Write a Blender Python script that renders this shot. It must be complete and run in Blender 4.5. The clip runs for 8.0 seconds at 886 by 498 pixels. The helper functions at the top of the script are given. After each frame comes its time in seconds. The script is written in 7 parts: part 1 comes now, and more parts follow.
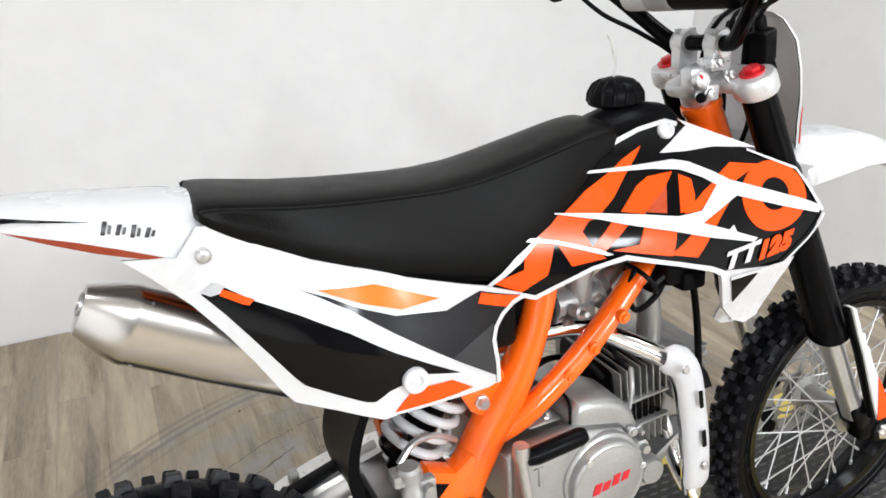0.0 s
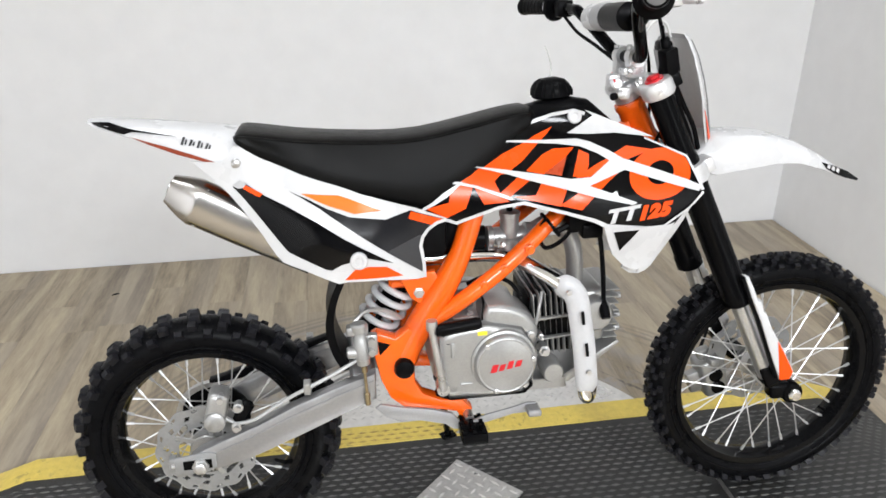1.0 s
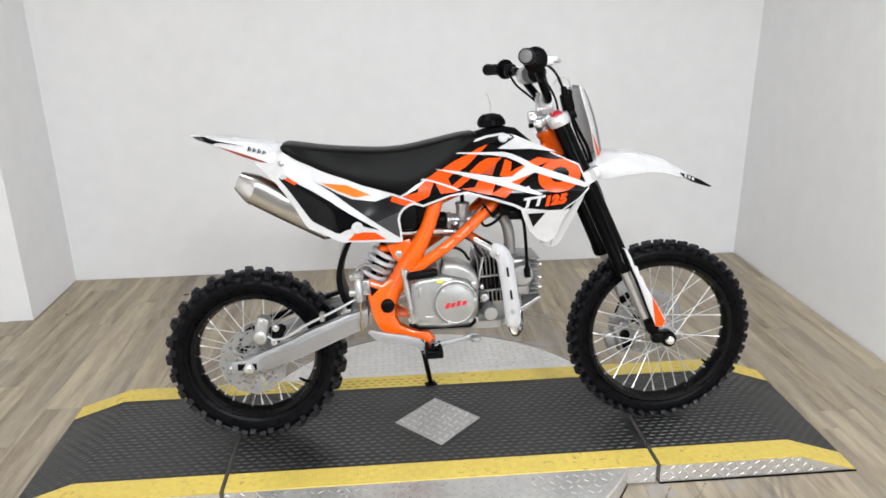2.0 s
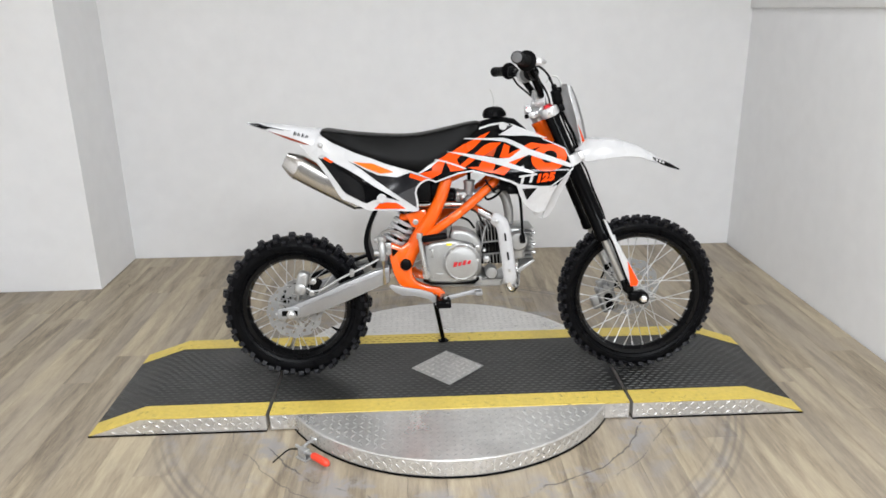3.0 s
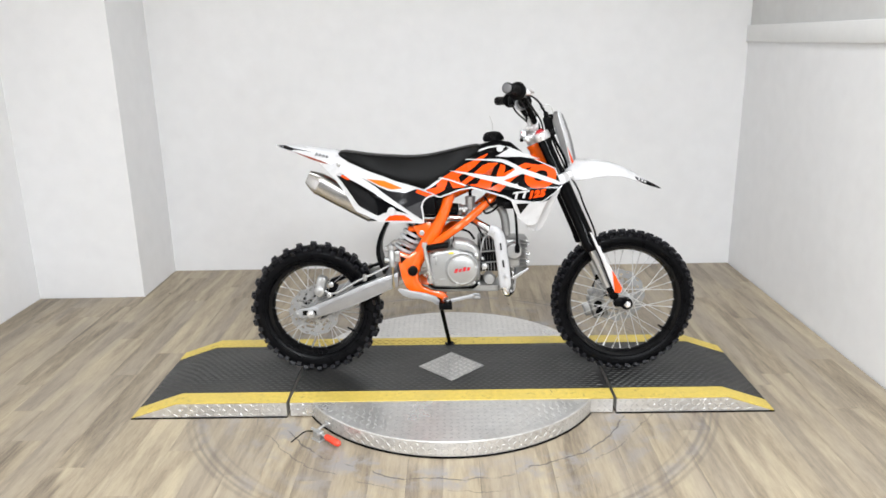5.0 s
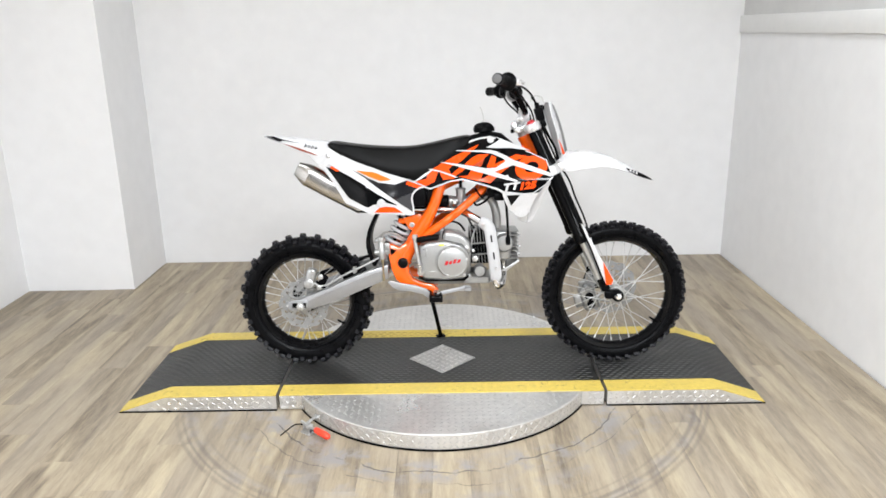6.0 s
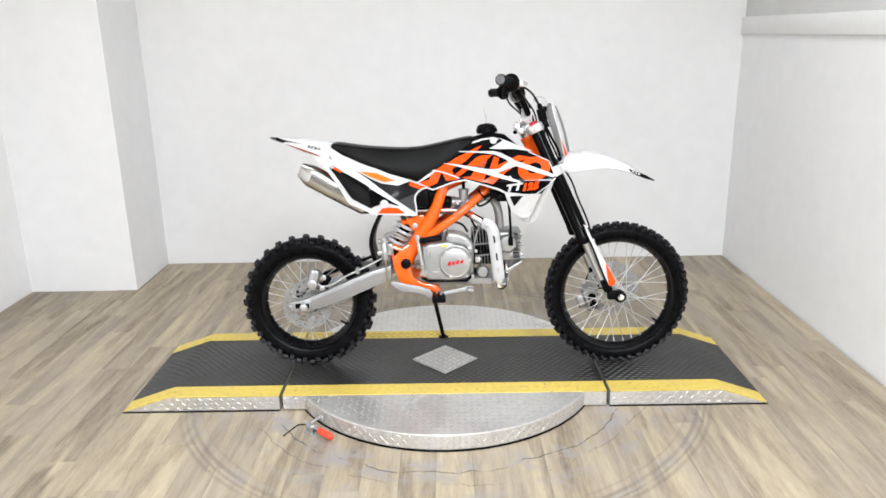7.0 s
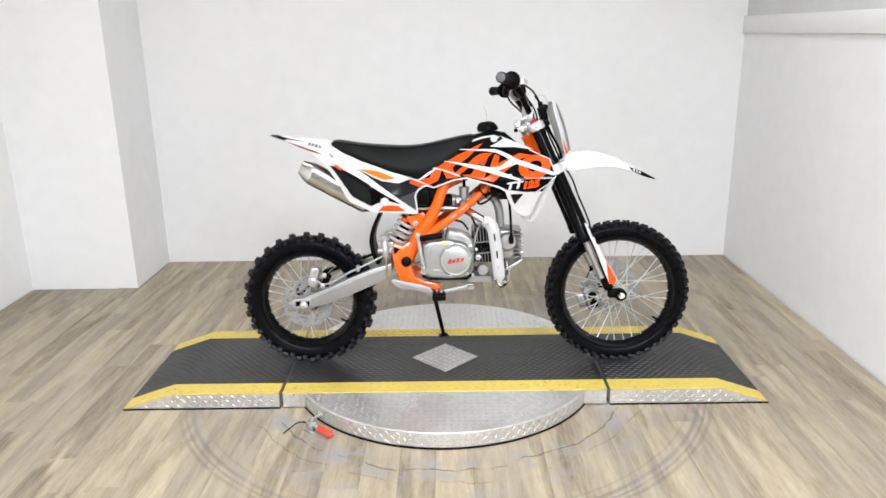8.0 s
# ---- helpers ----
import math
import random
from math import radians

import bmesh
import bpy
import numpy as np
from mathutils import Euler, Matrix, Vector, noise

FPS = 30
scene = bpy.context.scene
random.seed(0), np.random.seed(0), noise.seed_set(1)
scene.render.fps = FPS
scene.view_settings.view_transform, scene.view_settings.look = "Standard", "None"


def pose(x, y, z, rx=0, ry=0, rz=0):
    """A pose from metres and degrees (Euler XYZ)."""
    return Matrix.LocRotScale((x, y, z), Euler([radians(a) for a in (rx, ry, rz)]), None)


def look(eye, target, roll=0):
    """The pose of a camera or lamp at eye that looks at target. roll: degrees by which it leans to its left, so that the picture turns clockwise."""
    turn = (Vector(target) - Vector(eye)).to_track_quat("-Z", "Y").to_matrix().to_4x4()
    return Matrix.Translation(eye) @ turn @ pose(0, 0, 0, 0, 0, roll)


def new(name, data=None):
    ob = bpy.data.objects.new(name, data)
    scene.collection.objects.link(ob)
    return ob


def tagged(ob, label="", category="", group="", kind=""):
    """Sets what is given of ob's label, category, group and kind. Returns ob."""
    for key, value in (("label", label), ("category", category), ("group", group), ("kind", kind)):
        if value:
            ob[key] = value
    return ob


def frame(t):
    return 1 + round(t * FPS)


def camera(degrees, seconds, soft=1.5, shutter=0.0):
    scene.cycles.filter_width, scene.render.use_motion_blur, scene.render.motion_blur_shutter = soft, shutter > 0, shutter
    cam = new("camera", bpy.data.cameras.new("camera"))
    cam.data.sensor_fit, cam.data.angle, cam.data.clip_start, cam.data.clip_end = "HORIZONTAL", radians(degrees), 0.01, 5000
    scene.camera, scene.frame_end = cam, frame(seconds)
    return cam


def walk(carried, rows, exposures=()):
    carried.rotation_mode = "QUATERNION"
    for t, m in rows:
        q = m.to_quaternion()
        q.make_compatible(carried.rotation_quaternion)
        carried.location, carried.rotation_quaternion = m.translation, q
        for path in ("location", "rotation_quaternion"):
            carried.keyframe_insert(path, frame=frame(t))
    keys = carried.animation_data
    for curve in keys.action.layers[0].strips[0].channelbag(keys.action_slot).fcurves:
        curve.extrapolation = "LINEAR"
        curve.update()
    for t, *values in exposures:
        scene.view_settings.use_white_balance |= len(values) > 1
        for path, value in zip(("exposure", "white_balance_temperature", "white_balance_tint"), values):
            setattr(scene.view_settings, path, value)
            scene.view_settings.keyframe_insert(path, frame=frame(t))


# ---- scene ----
from mathutils import geometry

cam = camera(62.3, 8.0, soft=1.65)
PATH = [
    (0, (-0.466, -0.734, 1.222), (0.295, 0.903, 0.361), -0.5),
    (0.2, (-0.438, -0.815, 1.232), (0.183, 0.57, 0.467), -0.7),
    (0.3, (-0.419, -0.86, 1.244), (0.213, 0.674, 0.426), -2.0),
    (0.5, (-0.371, -0.964, 1.27), (0.181, 0.761, 0.42), -1.4),
    (0.6, (-0.349, -1.021, 1.268), (0.055, 0.479, 0.578), -0.3),
    (0.8, (-0.296, -1.142, 1.264), (0.008, 0.524, 0.519), 0.5),
    (0.9, (-0.258, -1.203, 1.273), (-0.021, 0.323, 0.563), -0.3),
    (1, (-0.23, -1.263, 1.288), (0.032, 0.533, 0.449), -0.6),
    (1.1, (-0.222, -1.32, 1.296), (0.002, 0.215, 0.601), -0.5),
    (1.2, (-0.22, -1.381, 1.297), (0.049, 0.3, 0.573), -0.7),
    (1.3, (-0.214, -1.451, 1.297), (0.067, 0.098, 0.656), -0.6),
    (1.4, (-0.205, -1.526, 1.298), (0.055, 0.021, 0.642), -1.0),
    (1.5, (-0.193, -1.601, 1.3), (0.074, 0.22, 0.518), -1.2),
    (1.6, (-0.184, -1.645, 1.317), (0.056, -0.095, 0.669), -1.4),
    (1.7, (-0.169, -1.737, 1.319), (0.022, -0.024, 0.646), -1.4),
    (2.8, (-0.068, -2.334, 1.326), (0.018, -0.574, 0.764), -0.7),
    (3, (-0.095, -2.426, 1.324), (-0.027, -0.528, 0.697), -0.9),
    (3.5, (-0.055, -2.585, 1.34), (-0.01, -0.677, 0.743), -0.9),
    (4, (0.014, -2.703, 1.343), (-0.016, -0.785, 0.779), -1.0),
    (4.5, (0.019, -2.736, 1.34), (-0.008, -0.819, 0.773), -1.4),
    (4.7, (0.009, -2.738, 1.342), (-0.013, -0.96, 0.834), -1.0),
    (5.8, (0.018, -2.72, 1.336), (0.002, -0.944, 0.818), -1.3),
    (6, (0.026, -2.718, 1.339), (0.017, -0.802, 0.766), -1.0),
    (6.5, (0.018, -2.717, 1.335), (0.008, -0.799, 0.771), -1.1),
    (7, (0.018, -2.724, 1.338), (0.007, -0.807, 0.769), -1.0),
    (7.5, (0.019, -2.725, 1.333), (0.011, -0.807, 0.765), -0.9),
    (8, (0.022, -2.725, 1.329), (0.007, -0.808, 0.761), -0.9),
]
EXPOSURES = [(0.0, 0.0), (0.5, -0.06), (1.0, -0.14), (1.7, -0.18), (3.0, -0.34), (3.7, -0.29), (4.7, -0.15), (5.8, -0.04), (7.4, -0.01), (8.0, -0.04)]
walk(cam, [(t, look(eye, target, roll)) for t, eye, target, roll in PATH], EXPOSURES)

# ---- world and lamps ----
world = bpy.data.worlds.new("world")
world.use_nodes = True
world.node_tree.nodes["Background"].inputs[0].default_value = (0.8, 0.85, 0.9, 1)
world.node_tree.nodes["Background"].inputs[1].default_value = 0.05
scene.world = world

CEIL = 2.75


def panel_lamp(x, y, sx, sy, watts):
    data = bpy.data.lights.new("ceiling_lamp", "AREA")
    data.shape, data.size, data.size_y, data.energy = "RECTANGLE", sx, sy, watts
    data.color = (0.915, 0.952, 1.0)
    data.spread = radians(170)
    lamp = new("ceiling_lamp", data)
    lamp.matrix_world = pose(x, y, CEIL - 0.06)
    return lamp


for lx, ly, watts in ((-0.9, -0.2, 16), (1.0, -0.2, 16), (-0.6, -3.7, 178), (1.0, -3.7, 178)):
    panel_lamp(lx, ly, 0.5, 1.2, watts)


# ---- materials ----
def node(tree, kind, **inputs):
    n = tree.nodes.new(kind)
    for key, value in inputs.items():
        n.inputs[key.replace("_", " ")].default_value = value
    return n


def mat(name, col, rough=0.5, metal=0.0, var=0.12, scale=14.0, bump=0.0, bscale=160.0, coat=0.0, rvar=0.12, stretch=(1, 1, 1), spec=0.5):
    """A surface with colour and gloss that vary at two scales, and a fine relief."""
    m = bpy.data.materials.new(name)
    m.use_nodes = True
    t = m.node_tree
    b = t.nodes["Principled BSDF"]
    b.inputs["Metallic"].default_value = metal
    b.inputs["Coat Weight"].default_value = coat
    b.inputs["Specular IOR Level"].default_value = spec
    b.inputs["Coat Roughness"].default_value = 0.08
    tc = t.nodes.new("ShaderNodeTexCoord")
    mp = t.nodes.new("ShaderNodeMapping")
    mp.inputs["Scale"].default_value = stretch
    t.links.new(tc.outputs["Object"], mp.inputs["Vector"])
    big = node(t, "ShaderNodeTexNoise", Scale=scale, Detail=4.0)
    fine = node(t, "ShaderNodeTexNoise", Scale=scale * 9, Detail=3.0)
    for n in (big, fine):
        t.links.new(mp.outputs[0], n.inputs["Vector"])
    add = t.nodes.new("ShaderNodeMath")
    add.operation = "ADD"
    t.links.new(big.outputs["Fac"], add.inputs[0])
    t.links.new(fine.outputs["Fac"], add.inputs[1])
    rng = node(t, "ShaderNodeMapRange")
    rng.inputs["From Min"].default_value, rng.inputs["From Max"].default_value = 0.6, 1.4
    rng.inputs["To Min"].default_value, rng.inputs["To Max"].default_value = 1 - var, 1 + var
    t.links.new(add.outputs[0], rng.inputs["Value"])
    mul = t.nodes.new("ShaderNodeVectorMath")
    mul.operation = "SCALE"
    mul.inputs[0].default_value = col
    t.links.new(rng.outputs[0], mul.inputs["Scale"])
    t.links.new(mul.outputs[0], b.inputs["Base Color"])
    rr = node(t, "ShaderNodeMapRange")
    rr.inputs["From Min"].default_value, rr.inputs["From Max"].default_value = 0.3, 0.7
    rr.inputs["To Min"].default_value, rr.inputs["To Max"].default_value = max(0.03, rough - rvar * rough), min(1, rough + rvar * rough)
    t.links.new(big.outputs["Fac"], rr.inputs["Value"])
    t.links.new(rr.outputs[0], b.inputs["Roughness"])
    if bump:
        nb = node(t, "ShaderNodeTexNoise", Scale=bscale, Detail=3.0)
        t.links.new(mp.outputs[0], nb.inputs["Vector"])
        bp = node(t, "ShaderNodeBump", Strength=bump, Distance=0.002)
        t.links.new(nb.outputs["Fac"], bp.inputs["Height"])
        t.links.new(bp.outputs[0], b.inputs["Normal"])
    return m


WALL = mat("wall_paint", (0.80, 0.80, 0.805), 0.72, var=0.035, scale=1.3, bump=0.15, bscale=220)
# Unseen south wall, added dark so that black parts reflect less brightness.
UNSEENWALL = mat("unseen_wall_dark", (0.16, 0.16, 0.165), 0.8, var=0.05, scale=2)
CEILING = mat("ceiling_paint", (0.75, 0.75, 0.74), 0.85, var=0.02, scale=2, bump=0.2, bscale=90)
LEDGE = mat("ledge_paint", (0.80, 0.80, 0.79), 0.6, var=0.03, scale=3)
# Greyer than WALL, for the part above the ledge.
UPPER = mat("upper_wall_grey", (0.58, 0.58, 0.57), 0.8, var=0.05, scale=2)
WHITE = mat("white_plastic", (0.56, 0.56, 0.57), 0.28, var=0.03, scale=9, coat=0.12, spec=0.4)
SHIELD = mat("white_heat_shield_paint", (0.47, 0.47, 0.48), 0.38, var=0.05, scale=20)
DIMGREY = mat("dim_grey_decal", (0.035, 0.035, 0.038), 0.3, var=0.1, spec=0.25)
GREYPL = mat("grey_plastic", (0.42, 0.42, 0.43), 0.4, var=0.06)
FIELDGREY = mat("field_grey_decal", (0.17, 0.17, 0.175), 0.35, var=0.08)
PALEGREY = mat("pale_grey_plastic", (0.66, 0.66, 0.66), 0.45, var=0.06)
BLACKPL = mat("gloss_black_decal", (0.0025, 0.0025, 0.003), 0.10, var=0.2, coat=0.02, spec=0.13)
DULLORANGE = mat("dull_orange_decal", (0.42, 0.06, 0.02), 0.3, var=0.1, spec=0.25)
GRAPHITE = mat("graphite_decal", (0.012, 0.012, 0.014), 0.16, var=0.15, coat=0.03, spec=0.16)
ORANGE = mat("orange_decal", (0.86, 0.072, 0.003), 0.25, var=0.05, coat=0.04, spec=0.22)
AMBER = mat("amber_decal", (0.90, 0.15, 0.006), 0.3, var=0.05, coat=0.04, spec=0.25)
RED = mat("red_anodised", (0.62, 0.02, 0.03), 0.3, metal=0.4, var=0.08)
REDST = mat("red_decal", (0.22, 0.030, 0.006), 0.35, var=0.12, spec=0.3)
DARKGREY = mat("dark_grey_rubber", (0.13, 0.13, 0.135), 0.5, var=0.1)
FRAME_PAINT = mat("orange_frame_paint", (0.90, 0.122, 0.006), 0.2, var=0.08, coat=0.3, scale=22, spec=0.35, bump=0.06, bscale=120)
SEATV = mat("seat_vinyl", (0.0028, 0.0028, 0.0028), 0.36, var=0.15, scale=30, bump=0.25, bscale=700, spec=0.10)
RUBBER = mat("tyre_rubber", (0.0028, 0.0029, 0.0036), 0.30, var=0.3, scale=40, bump=0.25, bscale=420, spec=0.065, rvar=0.3)
BLKPLASTIC = mat("black_plastic", (0.003, 0.003, 0.0035), 0.34, var=0.2, bump=0.1, spec=0.06)
BLKMETAL = mat("black_coated_metal", (0.003, 0.003, 0.0034), 0.16, var=0.2, coat=0.01, spec=0.055)
ALU = mat("cast_aluminium", (0.36, 0.36, 0.355), 0.36, metal=0.65, var=0.10, scale=30, bump=0.12, bscale=500)
PEDAL = mat("pale_alloy", (0.31, 0.31, 0.315), 0.45, metal=0.5, var=0.10, scale=30)
SILVER = mat("silver_paint", (0.32, 0.32, 0.325), 0.34, metal=0.7, var=0.08, scale=18, bump=0.05, bscale=300)
CLAMP = mat("bright_cast_alloy", (0.66, 0.66, 0.67), 0.30, metal=0.55, var=0.10, scale=40, bump=0.15, bscale=300)
# Paler copy of RUBBER: the highlights on the knobs are put into its colour.
KNOB = mat("lightened_knob_rubber", (0.0105, 0.0105, 0.0130), 0.38, var=0.35, scale=60, bump=0.2, bscale=500, spec=0.16, rvar=0.3)
RIMPAINT = mat("gloss_black_rim_paint", (0.004, 0.004, 0.0045), 0.16, var=0.2, spec=0.14)
PADGREY = mat("grey_foam_pad_cover", (0.30, 0.30, 0.31), 0.35, var=0.1, scale=30)
CHROME = mat("chrome", (0.82, 0.82, 0.83), 0.09, metal=1.0, var=0.05)
BRUSHED = mat("brushed_steel", (0.46, 0.445, 0.43), 0.24, metal=1.0, var=0.04, scale=10, stretch=(1, 1, 8), rvar=0.05)
STEEL = mat("bare_steel", (0.50, 0.50, 0.50), 0.3, metal=0.8, var=0.12)
BRASS = mat("brass", (0.34, 0.28, 0.17), 0.35, metal=0.9, var=0.12)
CLEAR = mat("milky_hose", (0.60, 0.60, 0.59), 0.3, var=0.05)
SPOKE = mat("spoke_steel", (0.58, 0.58, 0.58), 0.32, metal=0.6, var=0.06)
BRAID = mat("grey_braided_hose", (0.40, 0.40, 0.40), 0.4, metal=0.3, var=0.15)
YELLOWST = mat("yellow_sticker", (0.85, 0.70, 0.03), 0.4, var=0.05)
HANDLE_RED = mat("red_vinyl_grip", (0.72, 0.05, 0.02), 0.35, var=0.08)


def tread_plate(name, col, rough, metal, k, strength, var=0.15, wear=None):
    """A plate with a small raised lozenge pattern and worn tops."""
    m = mat(name, col, rough, metal, var=var, scale=7, rvar=0.3)
    t = m.node_tree
    tc = t.nodes.new("ShaderNodeTexCoord")
    sep = t.nodes.new("ShaderNodeSeparateXYZ")
    t.links.new(tc.outputs["Object"], sep.inputs[0])
    waves = []
    for sign in (1, -1):
        a = t.nodes.new("ShaderNodeMath")
        a.operation = "MULTIPLY_ADD"
        a.inputs[1].default_value = sign
        t.links.new(sep.outputs[1], a.inputs[0])
        t.links.new(sep.outputs[0], a.inputs[2])
        s = t.nodes.new("ShaderNodeMath")
        s.operation = "MULTIPLY"
        s.inputs[1].default_value = k
        t.links.new(a.outputs[0], s.inputs[0])
        w = t.nodes.new("ShaderNodeMath")
        w.operation = "SINE"
        t.links.new(s.outputs[0], w.inputs[0])
        waves.append(w)
    p = t.nodes.new("ShaderNodeMath")
    p.operation = "MULTIPLY"
    t.links.new(waves[0].outputs[0], p.inputs[0])
    t.links.new(waves[1].outputs[0], p.inputs[1])
    rise = node(t, "ShaderNodeMapRange")
    rise.inputs["From Min"].default_value, rise.inputs["From Max"].default_value = 0.25, 0.6
    t.links.new(p.outputs[0], rise.inputs["Value"])
    bp = node(t, "ShaderNodeBump", Strength=strength, Distance=0.002)
    t.links.new(rise.outputs[0], bp.inputs["Height"])
    b = t.nodes["Principled BSDF"]
    t.links.new(bp.outputs[0], b.inputs["Normal"])
    if wear:
        src = b.inputs["Base Color"].links[0].from_socket
        masks = []
        for scale, lo, hi in ((3.5, 0.42, 0.66), (46.0, 0.55, 0.68)):
            n = node(t, "ShaderNodeTexNoise", Scale=scale, Detail=6.0, Roughness=0.7)
            t.links.new(tc.outputs["Object"], n.inputs["Vector"])
            r = node(t, "ShaderNodeMapRange")
            r.inputs["From Min"].default_value, r.inputs["From Max"].default_value = lo, hi
            t.links.new(n.outputs["Fac"], r.inputs["Value"])
            masks.append(r.outputs[0])
        f = t.nodes.new("ShaderNodeMath")
        f.operation = "MULTIPLY"
        t.links.new(masks[0], f.inputs[0])
        t.links.new(masks[1], f.inputs[1])
        mix = t.nodes.new("ShaderNodeMix")
        mix.data_type = "RGBA"
        mix.inputs[7].default_value = (*wear, 1)
        t.links.new(f.outputs[0], mix.inputs[0])
        t.links.new(src, mix.inputs[6])
        t.links.new(mix.outputs[2], b.inputs["Base Color"])
    return m


DECK = mat("black_tread_coating", (0.014, 0.014, 0.0138), 0.45, var=0.6, scale=3.5, bump=0.3, bscale=260, rvar=0.35, spec=0.5)
DECKTOP = mat("worn_tread_tops", (0.068, 0.068, 0.066), 0.45, var=0.6, scale=7, rvar=0.3, spec=0.45)
DISC = mat("brake_disc_steel", (0.29, 0.295, 0.30), 0.36, metal=0.5, var=0.12)
YELLOW = tread_plate("yellow_tread_paint", (0.60, 0.455, 0.095), 0.55, 0.0, 330, 0.15, 0.16, (0.11, 0.085, 0.045))
DIRTYYELLOW = mat("dirty_yellow_treads", (0.30, 0.21, 0.05), 0.6, var=0.5, scale=12)
PLATE = mat("tread_aluminium", (0.66, 0.65, 0.635), 0.36, metal=0.78, var=0.16, scale=6, bump=0.1, bscale=300, rvar=0.35)
# Darker copy of PLATE: how strongly the treads catch light is set by colour.
PLATEDARK = mat("darkened_tread_aluminium", (0.52, 0.515, 0.505), 0.46, metal=0.8, var=0.2, scale=9, rvar=0.3)


# worn rings round the turntable: (radius, half width, strength)
RESIDUE = ((0.715, 0.085, 0.9), (0.86, 0.06, 0.45), (0.985, 0.035, 0.5))
TYRE_LINES = ((0.984, 0.011, 0.55), (1.008, 0.007, 0.5), (1.030, 0.010, 0.42), (0.95, 0.007, 0.25))
LIFTED = ((0.722, 0.0042, 0.85), (0.79, 0.0028, 0.6))


def floor_wood():
    m = bpy.data.materials.new("weathered_oak_vinyl")
    m.use_nodes = True
    t = m.node_tree
    b = t.nodes["Principled BSDF"]
    geo = t.nodes.new("ShaderNodeNewGeometry")
    info = t.nodes.new("ShaderNodeObjectInfo")
    sep = t.nodes.new("ShaderNodeSeparateXYZ")
    t.links.new(geo.outputs["Position"], sep.inputs[0])

    def math_node(op, a, c=None, v=0.0):
        n = t.nodes.new("ShaderNodeMath")
        n.operation = op
        t.links.new(a, n.inputs[0])
        if c is not None:
            t.links.new(c, n.inputs[1])
        else:
            n.inputs[1].default_value = v
        return n.outputs[0]

    # grain drawn out along the planks, shifted from plank to plank
    shift = math_node("MULTIPLY", info.outputs["Random"], v=37.0)
    sx = math_node("ADD", sep.outputs[0], shift)
    comb = t.nodes.new("ShaderNodeCombineXYZ")
    t.links.new(sx, comb.inputs[0])
    t.links.new(sep.outputs[1], comb.inputs[1])
    mp = t.nodes.new("ShaderNodeMapping")
    mp.inputs["Scale"].default_value = (1, 0.11, 1)
    t.links.new(comb.outputs[0], mp.inputs["Vector"])
    grain = node(t, "ShaderNodeTexNoise", Scale=130.0, Detail=6.0, Roughness=0.72)
    broad = node(t, "ShaderNodeTexNoise", Scale=22.0, Detail=5.0, Roughness=0.7)
    for n in (grain, broad):
        t.links.new(mp.outputs[0], n.inputs["Vector"])
    ramp = t.nodes.new("ShaderNodeValToRGB")
    e = ramp.color_ramp.elements
    e[0].position, e[0].color = 0.28, (0.140, 0.112, 0.082, 1)
    e[1].position, e[1].color = 0.72, (0.468, 0.398, 0.277, 1)
    mid = ramp.color_ramp.elements.new(0.5)
    mid.color = (0.325, 0.268, 0.190, 1)
    s1 = math_node("MULTIPLY", broad.outputs["Fac"], v=0.62)
    s2 = math_node("MULTIPLY", grain.outputs["Fac"], v=0.38)
    s3 = math_node("ADD", s1, s2)
    tone = node(t, "ShaderNodeMapRange")
    tone.inputs["To Min"].default_value, tone.inputs["To Max"].default_value = -0.06, 0.06
    t.links.new(info.outputs["Random"], tone.inputs["Value"])
    s4 = math_node("ADD", s3, tone.outputs[0])
    # printed strips within each plank
    sm = t.nodes.new("ShaderNodeMapping")
    sm.inputs["Scale"].default_value = (24, 2.6, 1)
    t.links.new(comb.outputs[0], sm.inputs["Vector"])
    cells = t.nodes.new("ShaderNodeTexVoronoi")
    cells.feature = "SMOOTH_F1"
    cells.inputs["Scale"].default_value, cells.inputs["Smoothness"].default_value = 1.0, 0.35
    t.links.new(sm.outputs[0], cells.inputs["Vector"])
    tint = t.nodes.new("ShaderNodeSeparateColor")
    t.links.new(cells.outputs["Color"], tint.inputs[0])
    strip = node(t, "ShaderNodeMapRange")
    strip.inputs["To Min"].default_value, strip.inputs["To Max"].default_value = -0.105, 0.105
    t.links.new(tint.outputs[0], strip.inputs["Value"])
    s4 = math_node("ADD", s4, strip.outputs[0])
    t.links.new(s4, ramp.inputs[0])
    # grey cast on some planks
    cast = node(t, "ShaderNodeTexNoise", Scale=5.0, Detail=2.0)
    t.links.new(mp.outputs[0], cast.inputs["Vector"])
    cr = node(t, "ShaderNodeMapRange")
    cr.inputs["From Min"].default_value, cr.inputs["From Max"].default_value = 0.45, 0.65
    cr.inputs["To Max"].default_value = 0.40
    t.links.new(cast.outputs["Fac"], cr.inputs["Value"])
    grey = t.nodes.new("ShaderNodeMix")
    grey.data_type = "RGBA"
    grey.inputs[7].default_value = (0.265, 0.233, 0.203, 1)
    t.links.new(cr.outputs[0], grey.inputs[0])
    t.links.new(ramp.outputs[0], grey.inputs[6])
    # scuffs left by the turning table
    flat = t.nodes.new("ShaderNodeCombineXYZ")
    t.links.new(sep.outputs[0], flat.inputs[0])
    t.links.new(math_node("SUBTRACT", sep.outputs[1], v=0.02), flat.inputs[1])
    ln = t.nodes.new("ShaderNodeVectorMath")
    ln.operation = "LENGTH"
    t.links.new(flat.outputs[0], ln.inputs[0])
    under = grey.outputs[2]
